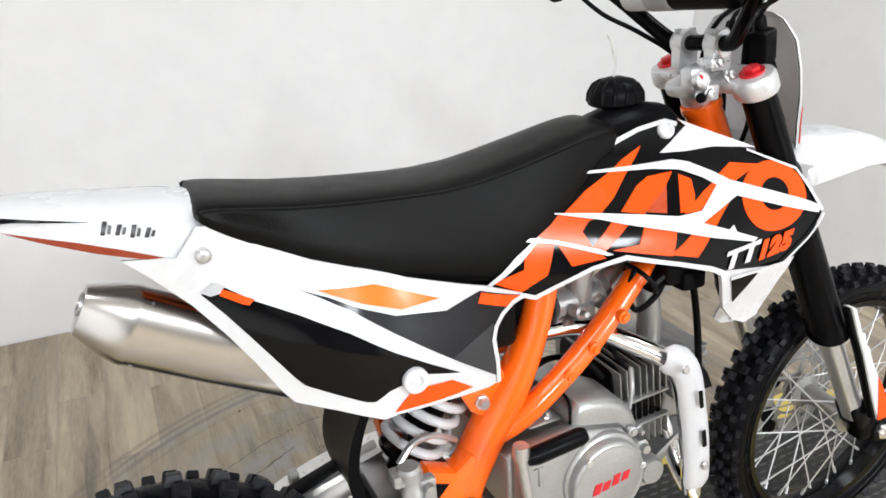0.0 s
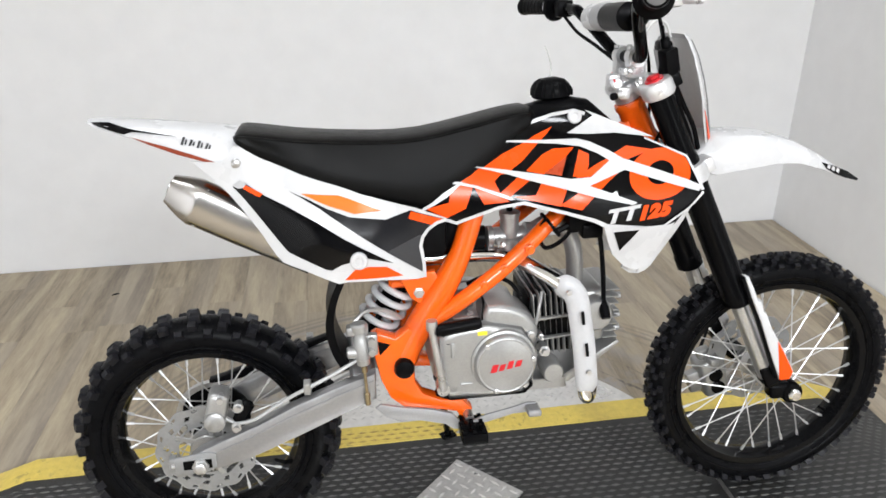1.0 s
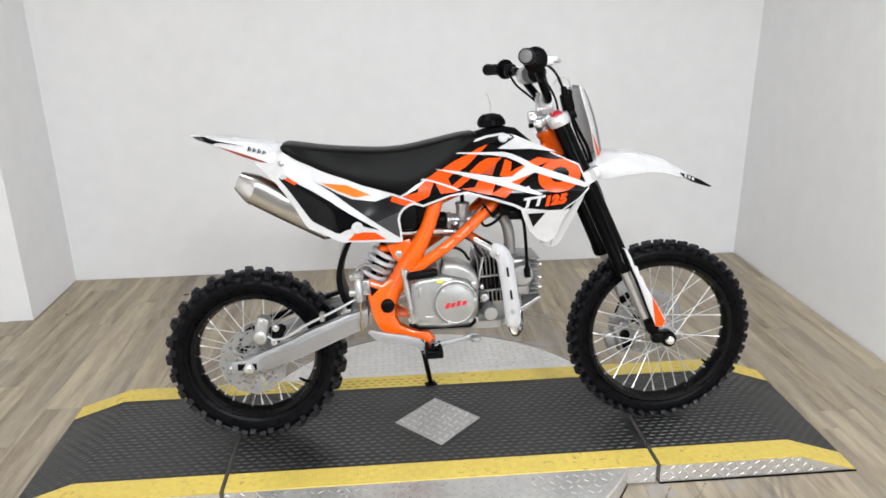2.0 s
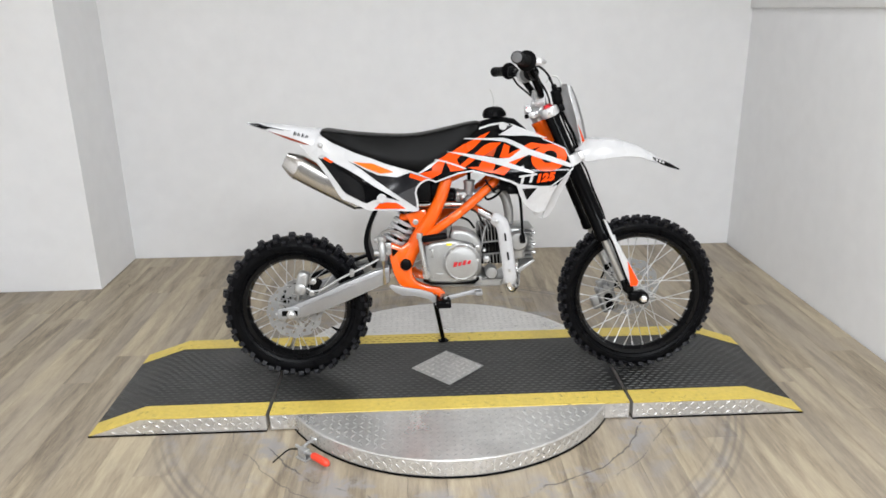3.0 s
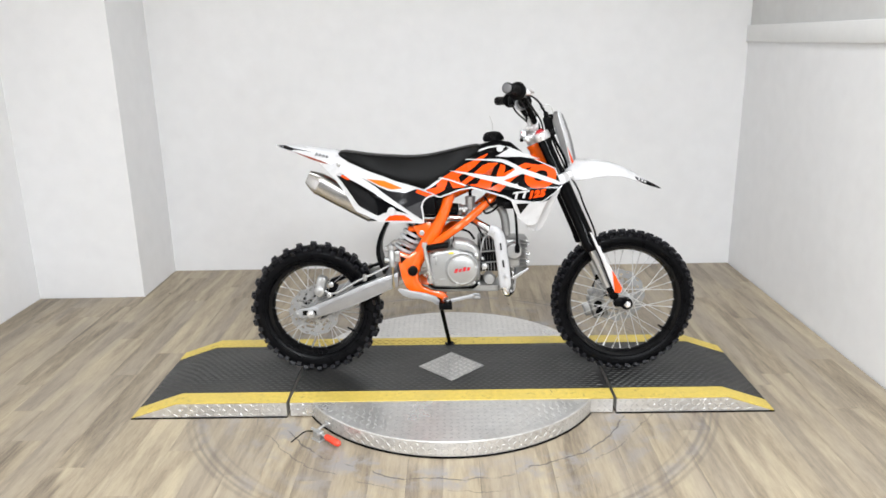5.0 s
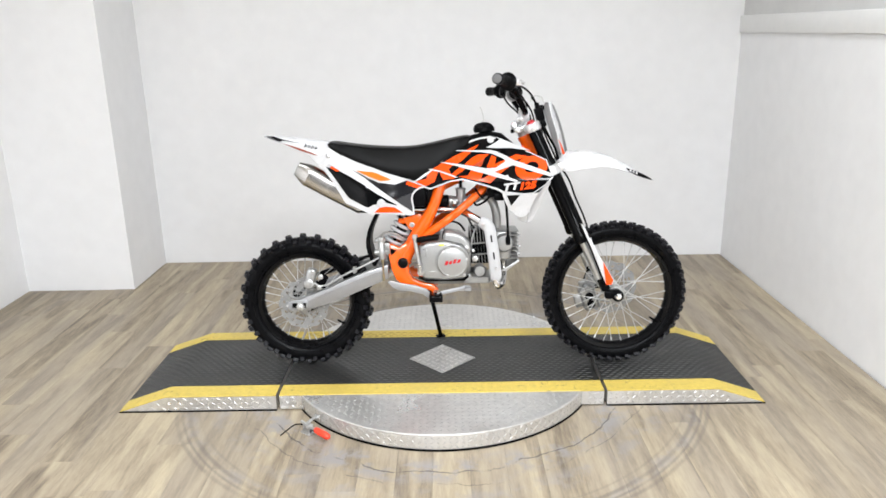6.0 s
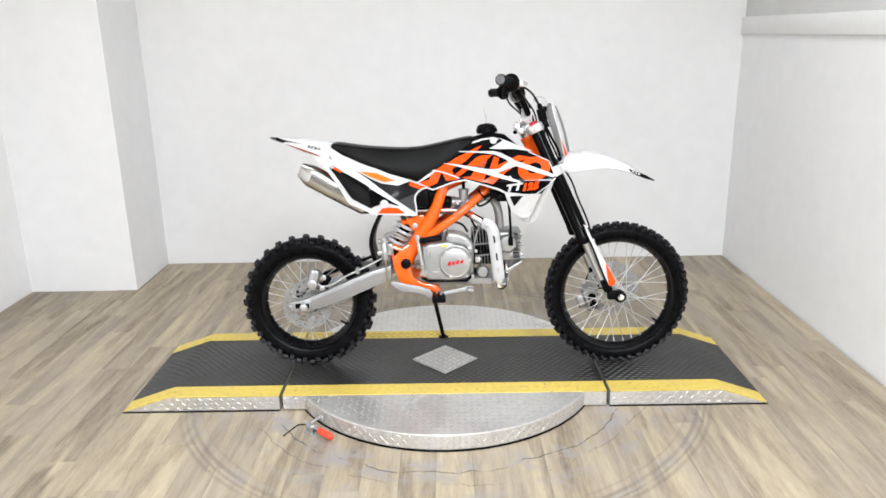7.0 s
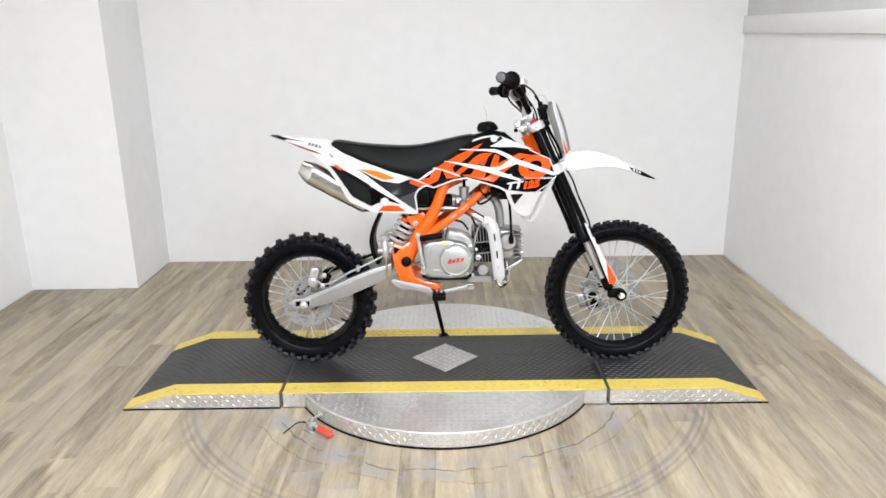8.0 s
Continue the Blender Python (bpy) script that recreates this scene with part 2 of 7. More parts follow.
    for rings, wobble, wscale, lo, hi, pscale, colour in ((RESIDUE, 0.07, 4.0, 0.47, 0.58, 9.0, (0.275, 0.262, 0.26)), (TYRE_LINES, 0.012, 2.0, 0.36, 0.52, 3.0, (0.13, 0.112, 0.10)), (LIFTED, 0.11, 4.2, 0.46, 0.53, 5.0, (0.06, 0.055, 0.055))):
        wn = node(t, "ShaderNodeTexNoise", Scale=wscale, Detail=6.0, Roughness=0.6)
        t.links.new(geo.outputs["Position"], wn.inputs["Vector"])
        rad = math_node("ADD", ln.outputs["Value"], math_node("MULTIPLY", wn.outputs["Fac"], v=wobble))
        total = None
        for centre, width, strength in rings:
            d = math_node("ABSOLUTE", math_node("SUBTRACT", rad, v=centre + wobble * 0.5))
            r = node(t, "ShaderNodeMapRange")
            r.inputs["From Min"].default_value, r.inputs["From Max"].default_value = width, width * 0.3
            r.inputs["To Max"].default_value = strength
            t.links.new(d, r.inputs["Value"])
            total = r.outputs[0] if total is None else math_node("MAXIMUM", total, r.outputs[0])
        patch = node(t, "ShaderNodeTexNoise", Scale=pscale, Detail=6.0, Roughness=0.7)
        t.links.new(geo.outputs["Position"], patch.inputs["Vector"])
        pr = node(t, "ShaderNodeMapRange")
        pr.inputs["From Min"].default_value, pr.inputs["From Max"].default_value = lo, hi
        t.links.new(patch.outputs["Fac"], pr.inputs["Value"])
        worn = t.nodes.new("ShaderNodeMix")
        worn.data_type = "RGBA"
        worn.inputs[7].default_value = (*colour, 1)
        t.links.new(math_node("MULTIPLY", total, pr.outputs[0]), worn.inputs[0])
        t.links.new(under, worn.inputs[6])
        under = worn.outputs[2]
    t.links.new(worn.outputs[2], b.inputs["Base Color"])
    b.inputs["Roughness"].default_value = 0.5
    bp = node(t, "ShaderNodeBump", Strength=0.18, Distance=0.001)
    t.links.new(grain.outputs["Fac"], bp.inputs["Height"])
    t.links.new(bp.outputs[0], b.inputs["Normal"])
    return m


WOOD = floor_wood()
DARKGAP = mat("dark_subfloor", (0.05, 0.043, 0.035), 0.9)


# ---- mesh tools ----
def finish(name, bm, material, sharp=38):
    bmesh.ops.recalc_face_normals(bm, faces=bm.faces)
    for f in bm.faces:
        f.smooth = True
    for e in bm.edges:
        if len(e.link_faces) == 2 and e.calc_face_angle(0) > radians(sharp):
            e.smooth = False
    me = bpy.data.meshes.new(name)
    bm.to_mesh(me)
    bm.free()
    me.materials.append(material)
    return me


WIDEN = [False]


def part(name, bm, material, parent, label="", sharp=38):
    if WIDEN[0]:
        # the lower half of the machine is broader
        for v in bm.verts:
            v.co.y += math.copysign(max(0.0, 0.046 - 0.049 * v.co.z) * min(1.0, abs(v.co.y) / 0.08), v.co.y)
    ob = new(name, finish(name, bm, material, sharp))
    ob.parent = parent
    if label:
        ob["label"] = label
    return ob


def thing(name, label, category, m=None, group="", kind=""):
    ob = new(name)
    ob.empty_display_size = 0.1
    if m is not None:
        ob.matrix_world = m
    return tagged(ob, label, category, group, kind)


def solid(name, bm, material, label="", category="", kind="", sharp=38):
    return tagged(new(name, finish(name, bm, material, sharp)), label, category, "", kind)


def box(bm, lo, hi, bevel=0.0, m=None, seg=1):
    lo, hi = Vector(lo), Vector(hi)
    mm = Matrix.Translation((lo + hi) / 2) @ Matrix.Diagonal((*(hi - lo), 1))
    if m is not None:
        mm = m @ mm
    r = bmesh.ops.create_cube(bm, size=1, matrix=mm)
    if bevel:
        edges = list({e for v in r["verts"] for e in v.link_edges})
        bmesh.ops.bevel(bm, geom=edges, offset=bevel, segments=seg, affect="EDGES", profile=0.5)
    return bm


def tube(bm, pts, r, seg=12, closed=False, caps=True, flat=1.0):
    """A round bar along points; r may change from point to point; flat squeezes it in y."""
    pts = [Vector(p) for p in pts]
    n = len(pts)
    rs = list(r) if isinstance(r, (list, tuple)) else [r] * n
    rings, up = [], None
    for i, p in enumerate(pts):
        a = pts[(i - 1) % n] if closed or i else p
        c = pts[(i + 1) % n] if closed or i < n - 1 else p
        d = (c - a).normalized()
        if up is None:
            up = Vector((0, 1, 0)) if abs(d.y) < 0.9 else Vector((1, 0, 0))
        side = d.cross(up)
        if side.length < 1e-6:
            side = d.orthogonal()
        side.normalize()
        up = side.cross(d).normalized()
        ring = []
        for k in range(seg):
            w = 2 * math.pi * k / seg
            ring.append(bm.verts.new(p + rs[i] * (math.cos(w) * up * flat + math.sin(w) * side)))
        rings.append(ring)
    for i in range(n if closed else n - 1):
        a, c = rings[i], rings[(i + 1) % n]
        for k in range(seg):
            bm.faces.new((a[k], a[(k + 1) % seg], c[(k + 1) % seg], c[k]))
    if caps and not closed:
        bm.faces.new(rings[0][::-1])
        bm.faces.new(rings[-1])
    return bm


def smooth_path(pts, steps=6):
    """Points along a smooth curve through the given ones."""
    p = [Vector(q) for q in pts]
    p = [2 * p[0] - p[1]] + p + [2 * p[-1] - p[-2]]
    res = []
    for i in range(1, len(p) - 2):
        for s in range(steps):
            t = s / steps
            a, b, c, d = p[i - 1:i + 3]
            res.append(0.5 * (2 * b + (c - a) * t + (2 * a - 5 * b + 4 * c - d) * t * t + (3 * b - a - 3 * c + d) * t ** 3))
    res.append(p[-2])
    return res


def lathe(bm, profile, origin, axis=(0, 1, 0), seg=32, closed=False):
    """Turns (radius, height) pairs round an axis."""
    q = Vector((0, 0, 1)).rotation_difference(Vector(axis).normalized())
    o = Vector(origin)
    rings = []
    for r, h in profile:
        rings.append([bm.verts.new(o + q @ Vector((r * math.cos(2 * math.pi * k / seg), r * math.sin(2 * math.pi * k / seg), h))) for k in range(seg)])
    m = len(rings)
    for i in range(m if closed else m - 1):
        a, c = rings[i], rings[(i + 1) % m]
        for k in range(seg):
            bm.faces.new((a[k], a[(k + 1) % seg], c[(k + 1) % seg], c[k]))
    if not closed:
        if profile[0][0] > 1e-6:
            bm.faces.new(rings[0][::-1])
        if profile[-1][0] > 1e-6:
            bm.faces.new(rings[-1])
    bmesh.ops.remove_doubles(bm, verts=bm.verts, dist=1e-6)
    return bm


def prism(bm, poly, y0, y1, bevel=0.0, seg=2):
    """An outline in x and z, drawn out from y0 to y1."""
    vs = [bm.verts.new((x, y0, z)) for x, z in poly]
    f = bm.faces.new(vs)
    r = bmesh.ops.extrude_face_region(bm, geom=[f])
    moved = [v for v in r["geom"] if isinstance(v, bmesh.types.BMVert)]
    bmesh.ops.translate(bm, verts=moved, vec=(0, y1 - y0, 0))
    bmesh.ops.recalc_face_normals(bm, faces=bm.faces)
    if bevel:
        side = [e for e in bm.edges if e.is_valid and len(e.link_faces) == 2 and e.calc_face_angle(0) > 0.9 and abs(e.verts[0].co.y - e.verts[1].co.y) < 1e-6]
        bmesh.ops.bevel(bm, geom=side, offset=bevel, segments=seg, affect="EDGES", profile=0.5)
    return bm


def sheet(poly, fy, lift=0.0, thick=0.003, step=0.011, sign=1):
    """An outline in x and z, bent to the sideways surface fy(x, z) and given thickness."""
    loop = []
    for (xa, za), (xb, zb) in zip(poly, poly[1:] + poly[:1]):
        n = max(1, math.ceil(math.hypot(xb - xa, zb - za) / step))
        loop += [Vector((xa + (xb - xa) * k / n, za + (zb - za) * k / n)) for k in range(n)]
    m = len(loop)
    xs, zs = [p.x for p in loop], [p.y for p in loop]

    def inside(x, z):
        hit = False
        for a, c in zip(loop, loop[1:] + loop[:1]):
            if (a.y > z) != (c.y > z) and x < (c.x - a.x) * (z - a.y) / (c.y - a.y) + a.x:
                hit = not hit
            if math.hypot(a.x - x, a.y - z) < step * 0.4:
                return False
        return hit

    pts = list(loop)
    for i in range(int((max(xs) - min(xs)) / step) + 1):
        for k in range(int((max(zs) - min(zs)) / step) + 1):
            x, z = min(xs) + (i + 0.5) * step, min(zs) + (k + 0.5) * step
            if inside(x, z):
                pts.append(Vector((x, z)))
    co, _, faces, _, _, _ = geometry.delaunay_2d_cdt(pts, [], [list(range(m))], 1, 1e-6)
    bm = bmesh.new()
    vs = {}
    for f in faces:
        for k in f:
            if k not in vs:
                x, z = co[k]
                vs[k] = bm.verts.new((x, (fy(x, z) - lift) * sign, z))
        bm.faces.new([vs[k] for k in f])
    r = bmesh.ops.extrude_face_region(bm, geom=bm.faces[:])
    moved = [v for v in r["geom"] if isinstance(v, bmesh.types.BMVert)]
    bmesh.ops.translate(bm, verts=moved, vec=(0, thick * sign, 0))
    return bm


def ribbon(pts, width):
    """The outline of a strip along a line in x and z; width may change from point to point."""
    n = len(pts)
    ws = list(width) if isinstance(width, (list, tuple)) else [width] * n
    left, right = [], []
    for i, (x, z) in enumerate(pts):
        a, c = pts[max(i - 1, 0)], pts[min(i + 1, n - 1)]
        d = Vector((c[0] - a[0], c[1] - a[1])).normalized()
        left.append((x - d.y * ws[i] / 2, z + d.x * ws[i] / 2))
        right.append((x + d.y * ws[i] / 2, z - d.x * ws[i] / 2))
    return left + right[::-1]


def loft(bm, rings, caps=True, closed=True):
    vs = [[bm.verts.new(p) for p in ring] for ring in rings]
    n = len(vs[0])
    for a, c in zip(vs, vs[1:]):
        for k in range(n if closed else n - 1):
            bm.faces.new((a[k], a[(k + 1) % n], c[(k + 1) % n], c[k]))
    if caps:
        bm.faces.new(vs[0][::-1])
        bm.faces.new(vs[-1])
    return bm


def smooth01(u):
    u = max(0.0, min(1.0, u))
    return u * u * (3 - 2 * u)


# ---- room ----
XL, XR, YB, YF = -2.275, 1.70, 1.565, -6.6
XN, YN = -1.692, 1.085


def room():
    bm = bmesh.new()
    box(bm, (XL - 0.1, YF - 0.1, -0.06), (XR + 0.1, YB + 0.1, -0.012))
    floor = solid("floor", bm, DARKGAP, "weathered greyish oak plank vinyl floor", "floor", "structure")
    walls = (("wall_north", (XN - 0.1, YB, -0.05), (XR + 0.1, YB + 0.1, CEIL)),
             ("wall_pier", (XL - 0.1, YN, -0.05), (XN, YB + 0.1, CEIL)),
             ("wall_west", (XL - 0.1, YF, -0.05), (XL, YN, CEIL)),
             ("wall_east", (XR, YF, -0.05), (XR + 0.1, YB, 1.388)),
             ("wall_south", (XL - 0.1, YF - 0.1, -0.05), (XR + 0.1, YF, CEIL)))
    for name, lo, hi in walls:
        bm = bmesh.new()
        if name == "wall_north":
            lo = (XN, YB, -0.05)
        box(bm, lo, hi)
        south = name == "wall_south"
        solid(name, bm, UNSEENWALL if south else WALL, "unseen dark wall, added to deepen black reflections" if south else "plain white painted wall", "wall", "structure")
    bm = bmesh.new()
    box(bm, (XR + 0.004, YF, 1.388), (XR + 0.1, YB, CEIL))
    solid("wall_east_upper", bm, UPPER, "light grey upper part of the wall", "wall", "structure")
    bm = bmesh.new()
    box(bm, (XR - 0.014, YF, 1.297), (XR - 0.0005, YB - 0.0005, 1.388), 0.004, seg=2)
    solid("trim", bm, LEDGE, "white painted ledge along the wall", "trim", "structure")
    bm = bmesh.new()
    box(bm, (XL - 0.1, YF - 0.1, CEIL), (XR + 0.1, YB + 0.1, CEIL + 0.1))
    solid("ceiling", bm, CEILING, "plain white ceiling", "ceiling", "structure")
    return floor


FLOOR = room()

# ---- turning platform ----
DH = 0.062
Y0, Y1 = -0.290, 0.300
DISC_Y, DISC_R = 0.02, 0.602


def lens(bm, centre, u, v, n, length=0.020, width=0.0055, rise=0.0016):
    """One raised bar of a tread plate, pointed at both ends."""
    c = Vector(centre)
    a, b2 = c - u * length / 2, c + u * length / 2
    l, r = c + v * width / 2, c - v * width / 2
    t1, t2 = c - u * length * 0.22 + n * rise, c + u * length * 0.22 + n * rise
    A, B2, Lf, Rt, T1, T2 = (bm.verts.new(p) for p in (a, b2, l, r, t1, t2))
    for f in ((A, Rt, T1), (A, T1, Lf), (B2, T2, Rt), (B2, Lf, T2), (Rt, T2, T1), (Lf, T1, T2)):
        bm.faces.new(f)


def treads_flat(inside, x0, x1, y0, y1, z, pitch=0.024):
    bm = bmesh.new()
    for i in range(int((x1 - x0) / pitch) + 1):
        for j in range(int((y1 - y0) / pitch) + 1):
            x, y = x0 + i * pitch, y0 + j * pitch
            if inside(x, y):
                s = 1 if (i + j) % 2 else -1
                u = Vector((0.72, 0.69 * s, 0)).normalized()
                worn = min(1.0, 0.5 + (abs(x) / 0.42) ** 2)
                lens(bm, (x, y, z), u, Vector((-u.y, u.x, 0)), Vector((0, 0, 1)), rise=0.0013 * worn)
    return bm


def deck_treads(x0, x1, height, y0=None, y1=None):
    """Small raised lozenges of the coated deck, worn flat here and there."""
    bm = bmesh.new()
    px, py = 0.0300, 0.0170
    y0, y1 = (Y0 + 0.086, Y1 - 0.080) if y0 is None else (y0, y1)
    n, m = int((x1 - x0) / px), int((y1 - y0) / py)
    for i in range(n):
        for j in range(m):
            x, y = x0 + (i + 0.5 + 0.5 * (j % 2) - 0.25) * px, y0 + (j + 0.5) * py
            worn = 0.5 + 0.5 * math.sin(3.1 * x + 5.0 * y + 1.3) * math.sin(7.3 * y - 4.1 * x) + 0.9 * (y - 0.02)
            rise = 0.0020 * max(0.45, min(1.0, worn + 0.40))
            z, slope = height(x)
            u = Vector((1, 0, slope)).normalized()
            w = Vector((0.18 if i % 2 else -0.18, 1, 0)).normalized()
            lens(bm, (x, y, z), u, w, Vector((-slope, 0, 1)).normalized(), 0.0265, 0.0085, rise)
    return bm


def treads_side(inside, x0, x1, y, sign, pitch=0.0205):
    bm = bmesh.new()
    for i in range(int((x1 - x0) / pitch)):
        for j in range(3):
            x, z = x0 + (i + 0.5) * pitch, 0.0135 + j * 0.018
            if inside(x, z):
                s = 1 if (i + j) % 2 else -1
                u = Vector((0.78, 0, 0.62 * s)).normalized()
                lens(bm, (x, y, z), u, Vector((u.z, 0, -u.x)), Vector((0, sign, 0)), 0.0192, 0.0050, 0.0013)
    return bm


def turntable():
    root = thing("turntable", "round aluminium tread-plate turntable on the floor", "turntable", pose(0, 0, 0))
    for lo, name in ((True, "front_step"), (False, "rear_step")):
        edge = Y0 - 0.001 if lo else Y1 + 0.001
        half = math.acos(max(-1, min(1, abs(edge - DISC_Y) / DISC_R)))
        mid = -math.pi / 2 if lo else math.pi / 2
        n = 64
        arc = [(DISC_R * math.cos(mid - half + 2 * half * k / n), DISC_Y + DISC_R * math.sin(mid - half + 2 * half * k / n)) for k in range(n + 1)]
        bm = bmesh.new()
        low = [bm.verts.new((x, y, 0.007)) for x, y in arc]
        top = [bm.verts.new((x, y, DH - 0.004)) for x, y in arc]
        rim = [bm.verts.new((x * 0.994, DISC_Y + (y - DISC_Y) * 0.994 if 0 < k < n else y, DH - 0.001)) for k, (x, y) in enumerate(arc)]
        for k in range(n):
            bm.faces.new((low[k], low[k + 1], top[k + 1], top[k]))
            bm.faces.new((top[k], top[k + 1], rim[k + 1], rim[k]))
        bm.faces.new(rim)
        bm.faces.new(low[::-1])
        step = part(name, bm, PLATE, root)
        bm = bmesh.new()
        a = [bm.verts.new((x * 1.004, DISC_Y + (y - DISC_Y) * 1.004 if 0 < k < n else y, 0.0)) for k, (x, y) in enumerate(arc)]
        b2 = [bm.verts.new((x * 1.004, DISC_Y + (y - DISC_Y) * 1.004 if 0 < k < n else y, 0.007)) for k, (x, y) in enumerate(arc)]
        for k in range(n):
            bm.faces.new((a[k], a[k + 1], b2[k + 1], b2[k]))
        bm.faces.new(b2)
        bm.faces.new(a[::-1])
        part("rubber_foot_strip", bm, RUBBER, step, "black rubber strip under the edge")

        def inside(x, y, lo=lo):
            return (y < Y0 - 0.02 if lo else y > Y1 + 0.02) and math.hypot(x, y - DISC_Y) < DISC_R - 0.02

        ob = part("top_treads", treads_flat(inside, -0.6, 0.6, -0.6, 0.64, DH - 0.001), PLATEDARK, step)
        ob["kind"] = "stuff"
        bm = bmesh.new()
        m = int(2 * half * DISC_R / 0.0205)
        for k in range(m):
            w = mid - half + 2 * half * (k + 0.5) / m
            nrm, tan = Vector((math.cos(w), math.sin(w), 0)), Vector((-math.sin(w), math.cos(w), 0))
            for j in range(3):
                s = 1 if (k + j) % 2 else -1
                u = (tan * 0.75 + Vector((0, 0, 0.66 * s))).normalized()
                c = Vector((0, DISC_Y, 0.0155 + 0.0165 * j)) + nrm * (DISC_R + 0.0003)
                lens(bm, c, u, u.cross(nrm), nrm, 0.0185, 0.0046, 0.0012)
        ob = part("skirt_treads", bm, PLATEDARK, step)
        ob["kind"] = "stuff"
        # countersunk screws along the straight edge
        for sx in (-0.28, -0.01, 0.24):
            bm = bmesh.new()
            lathe(bm, [(0.006, 0), (0.0055, 0.0015), (0.0015, 0.002), (0.0, 0.0012)], (sx, edge - 0.03 if lo else edge + 0.03, DH - 0.001), (0, 0, 1), 12)
            part("screw", bm, STEEL, step, "dark screw head")
    return root


def centre_deck():
    root = thing("platform_deck", "black tread-coated deck with yellow edges on the turntable", "platform")
    bm = bmesh.new()
    box(bm, (-0.598, Y0, 0.004), (0.598, Y1, DH - 0.002), 0.002)
    deck = part("deck_plate", bm, PLATE, root, "bare aluminium sides")
    bm = bmesh.new()
    box(bm, (-0.598, Y0 + 0.080, DH - 0.0018), (0.598, Y1 - 0.076, DH))
    top = part("black_surface", bm, DECK, root)
    part("deck_treads", deck_treads(-0.596, 0.596, lambda x: (DH, 0.0)), DECKTOP, top)["kind"] = "stuff"
    for lo, hi in ((Y0 - 0.001, Y0 + 0.080), (Y1 - 0.076, Y1 + 0.001)):
        bm = bmesh.new()
        box(bm, (-0.598, lo, DH - 0.003), (0.598, hi, DH + 0.0012), 0.001)
        edge = part("yellow_edge", bm, YELLOW, root, "yellow safety edge, worn")
        if lo > 0:
            part("edge_treads", deck_treads(-0.59, 0.05, lambda x: (DH + 0.0012, 0.0), lo + 0.006, hi - 0.004), DIRTYYELLOW, edge)["kind"] = "stuff"
    for lo, hi in ((-0.598, -0.535), (0.535, 0.598)):
        ob = part("side_treads", treads_side(lambda x, z: True, lo, hi, Y0, -1), PLATEDARK, deck)
        ob["kind"] = "stuff"
    return root


def inspection_plate():
    root = thing("diamond_plate", "square aluminium tread plate set cornerwise on the deck", "plate", pose(0.003, 0.0, DH + 0.001, 0, 0, 45))
    s = 0.094
    bm = bmesh.new()
    box(bm, (-s, -s, -0.001), (s, s, 0.0035), 0.001)
    part("plate", bm, PLATEDARK, root)
    bm = bmesh.new()
    p = 0.026
    for i in range(-3, 4):
        for j in range(-3, 4):
            u = Vector((1, 0, 0)) if (i + j) % 2 else Vector((0, 1, 0))
            lens(bm, (i * p, j * p, 0.0035), u, Vector((-u.y, u.x, 0)), Vector((0, 0, 1)), 0.025, 0.0075, 0.0030)
    part("treads", bm, PLATE, root)["kind"] = "stuff"
    for sx in (-1, 1):
        for sy in (-1, 1):
            bm = bmesh.new()
            lathe(bm, [(0.004, 0), (0.0035, 0.0015), (0.0, 0.0018)], (sx * (s - 0.01), sy * (s - 0.01), 0.0035), (0, 0, 1), 10)
            part("screw", bm, STEEL, root)


def ramp(sign):
    root = thing("ramp", "black tread-coated ramp with yellow edges and aluminium sides", "ramp", group="ramps of the platform")
    a, c, d = 0.610, 1.020, 1.190

    def outline(z):
        pts = [(a, 0.004), (a, z), (c, z), (d, 0.005), (d, 0.004)]
        return [(sign * x, q) for x, q in pts]

    bm = bmesh.new()
    prism(bm, outline(DH - 0.002), Y0, Y1)
    body = part("ramp_body", bm, PLATE, root, "bare aluminium body")
    n = Vector((DH - 0.005, 0, d - c)).normalized()

    def skin(y0, y1, t):
        pts = [(a, DH - 0.003), (a, DH - 0.002 + t), (c + n.x * t, DH - 0.002 + t), (d + n.x * t, 0.005 + n.z * t * 0.4), (d - 0.002, 0.004), (c - 0.001, DH - 0.003)]
        bm = bmesh.new()
        prism(bm, [(sign * x, z) for x, z in pts], y0, y1)
        return bm

    top = part("black_surface", skin(Y0 + 0.080, Y1 - 0.076, 0.002), DECK, root)

    def height(x):
        if abs(x) < c:
            return DH, 0.0
        k = (abs(x) - c) / (d - c)
        return DH + (0.0058 - DH) * k, sign * (0.0058 - DH) / (d - c)

    lo, hi = sorted((sign * (a + 0.004), sign * (d - 0.006)))
    part("deck_treads", deck_treads(lo, hi, height), DECKTOP, top)["kind"] = "stuff"
    part("yellow_edge", skin(Y0 - 0.001, Y0 + 0.080, 0.0032), YELLOW, root, "yellow safety edge, worn")
    part("yellow_edge", skin(Y1 - 0.076, Y1 + 0.001, 0.0032), YELLOW, root, "yellow safety edge, worn")
    lo, hi = sorted((sign * (a + 0.004), sign * (d - 0.03)))
    ob = part("side_treads", treads_side(lambda x, z: z < 0.050 and abs(x) < d - 0.03 - max(0, z - 0.002) * 2.9, lo, hi, Y0, -1), PLATEDARK, body)
    ob["kind"] = "stuff"
    bm = bmesh.new()
    prism(bm, [(sign * a, 0.0), (sign * a, 0.005), (sign * (d + 0.002), 0.005), (sign * (d + 0.004), 0.0)], Y0 - 0.003, Y1 + 0.003)
    part("rubber_foot", bm, RUBBER, root, "black rubber foot strip")
    return root


turntable()
centre_deck()
inspection_plate()
ramp(-1)
ramp(1)


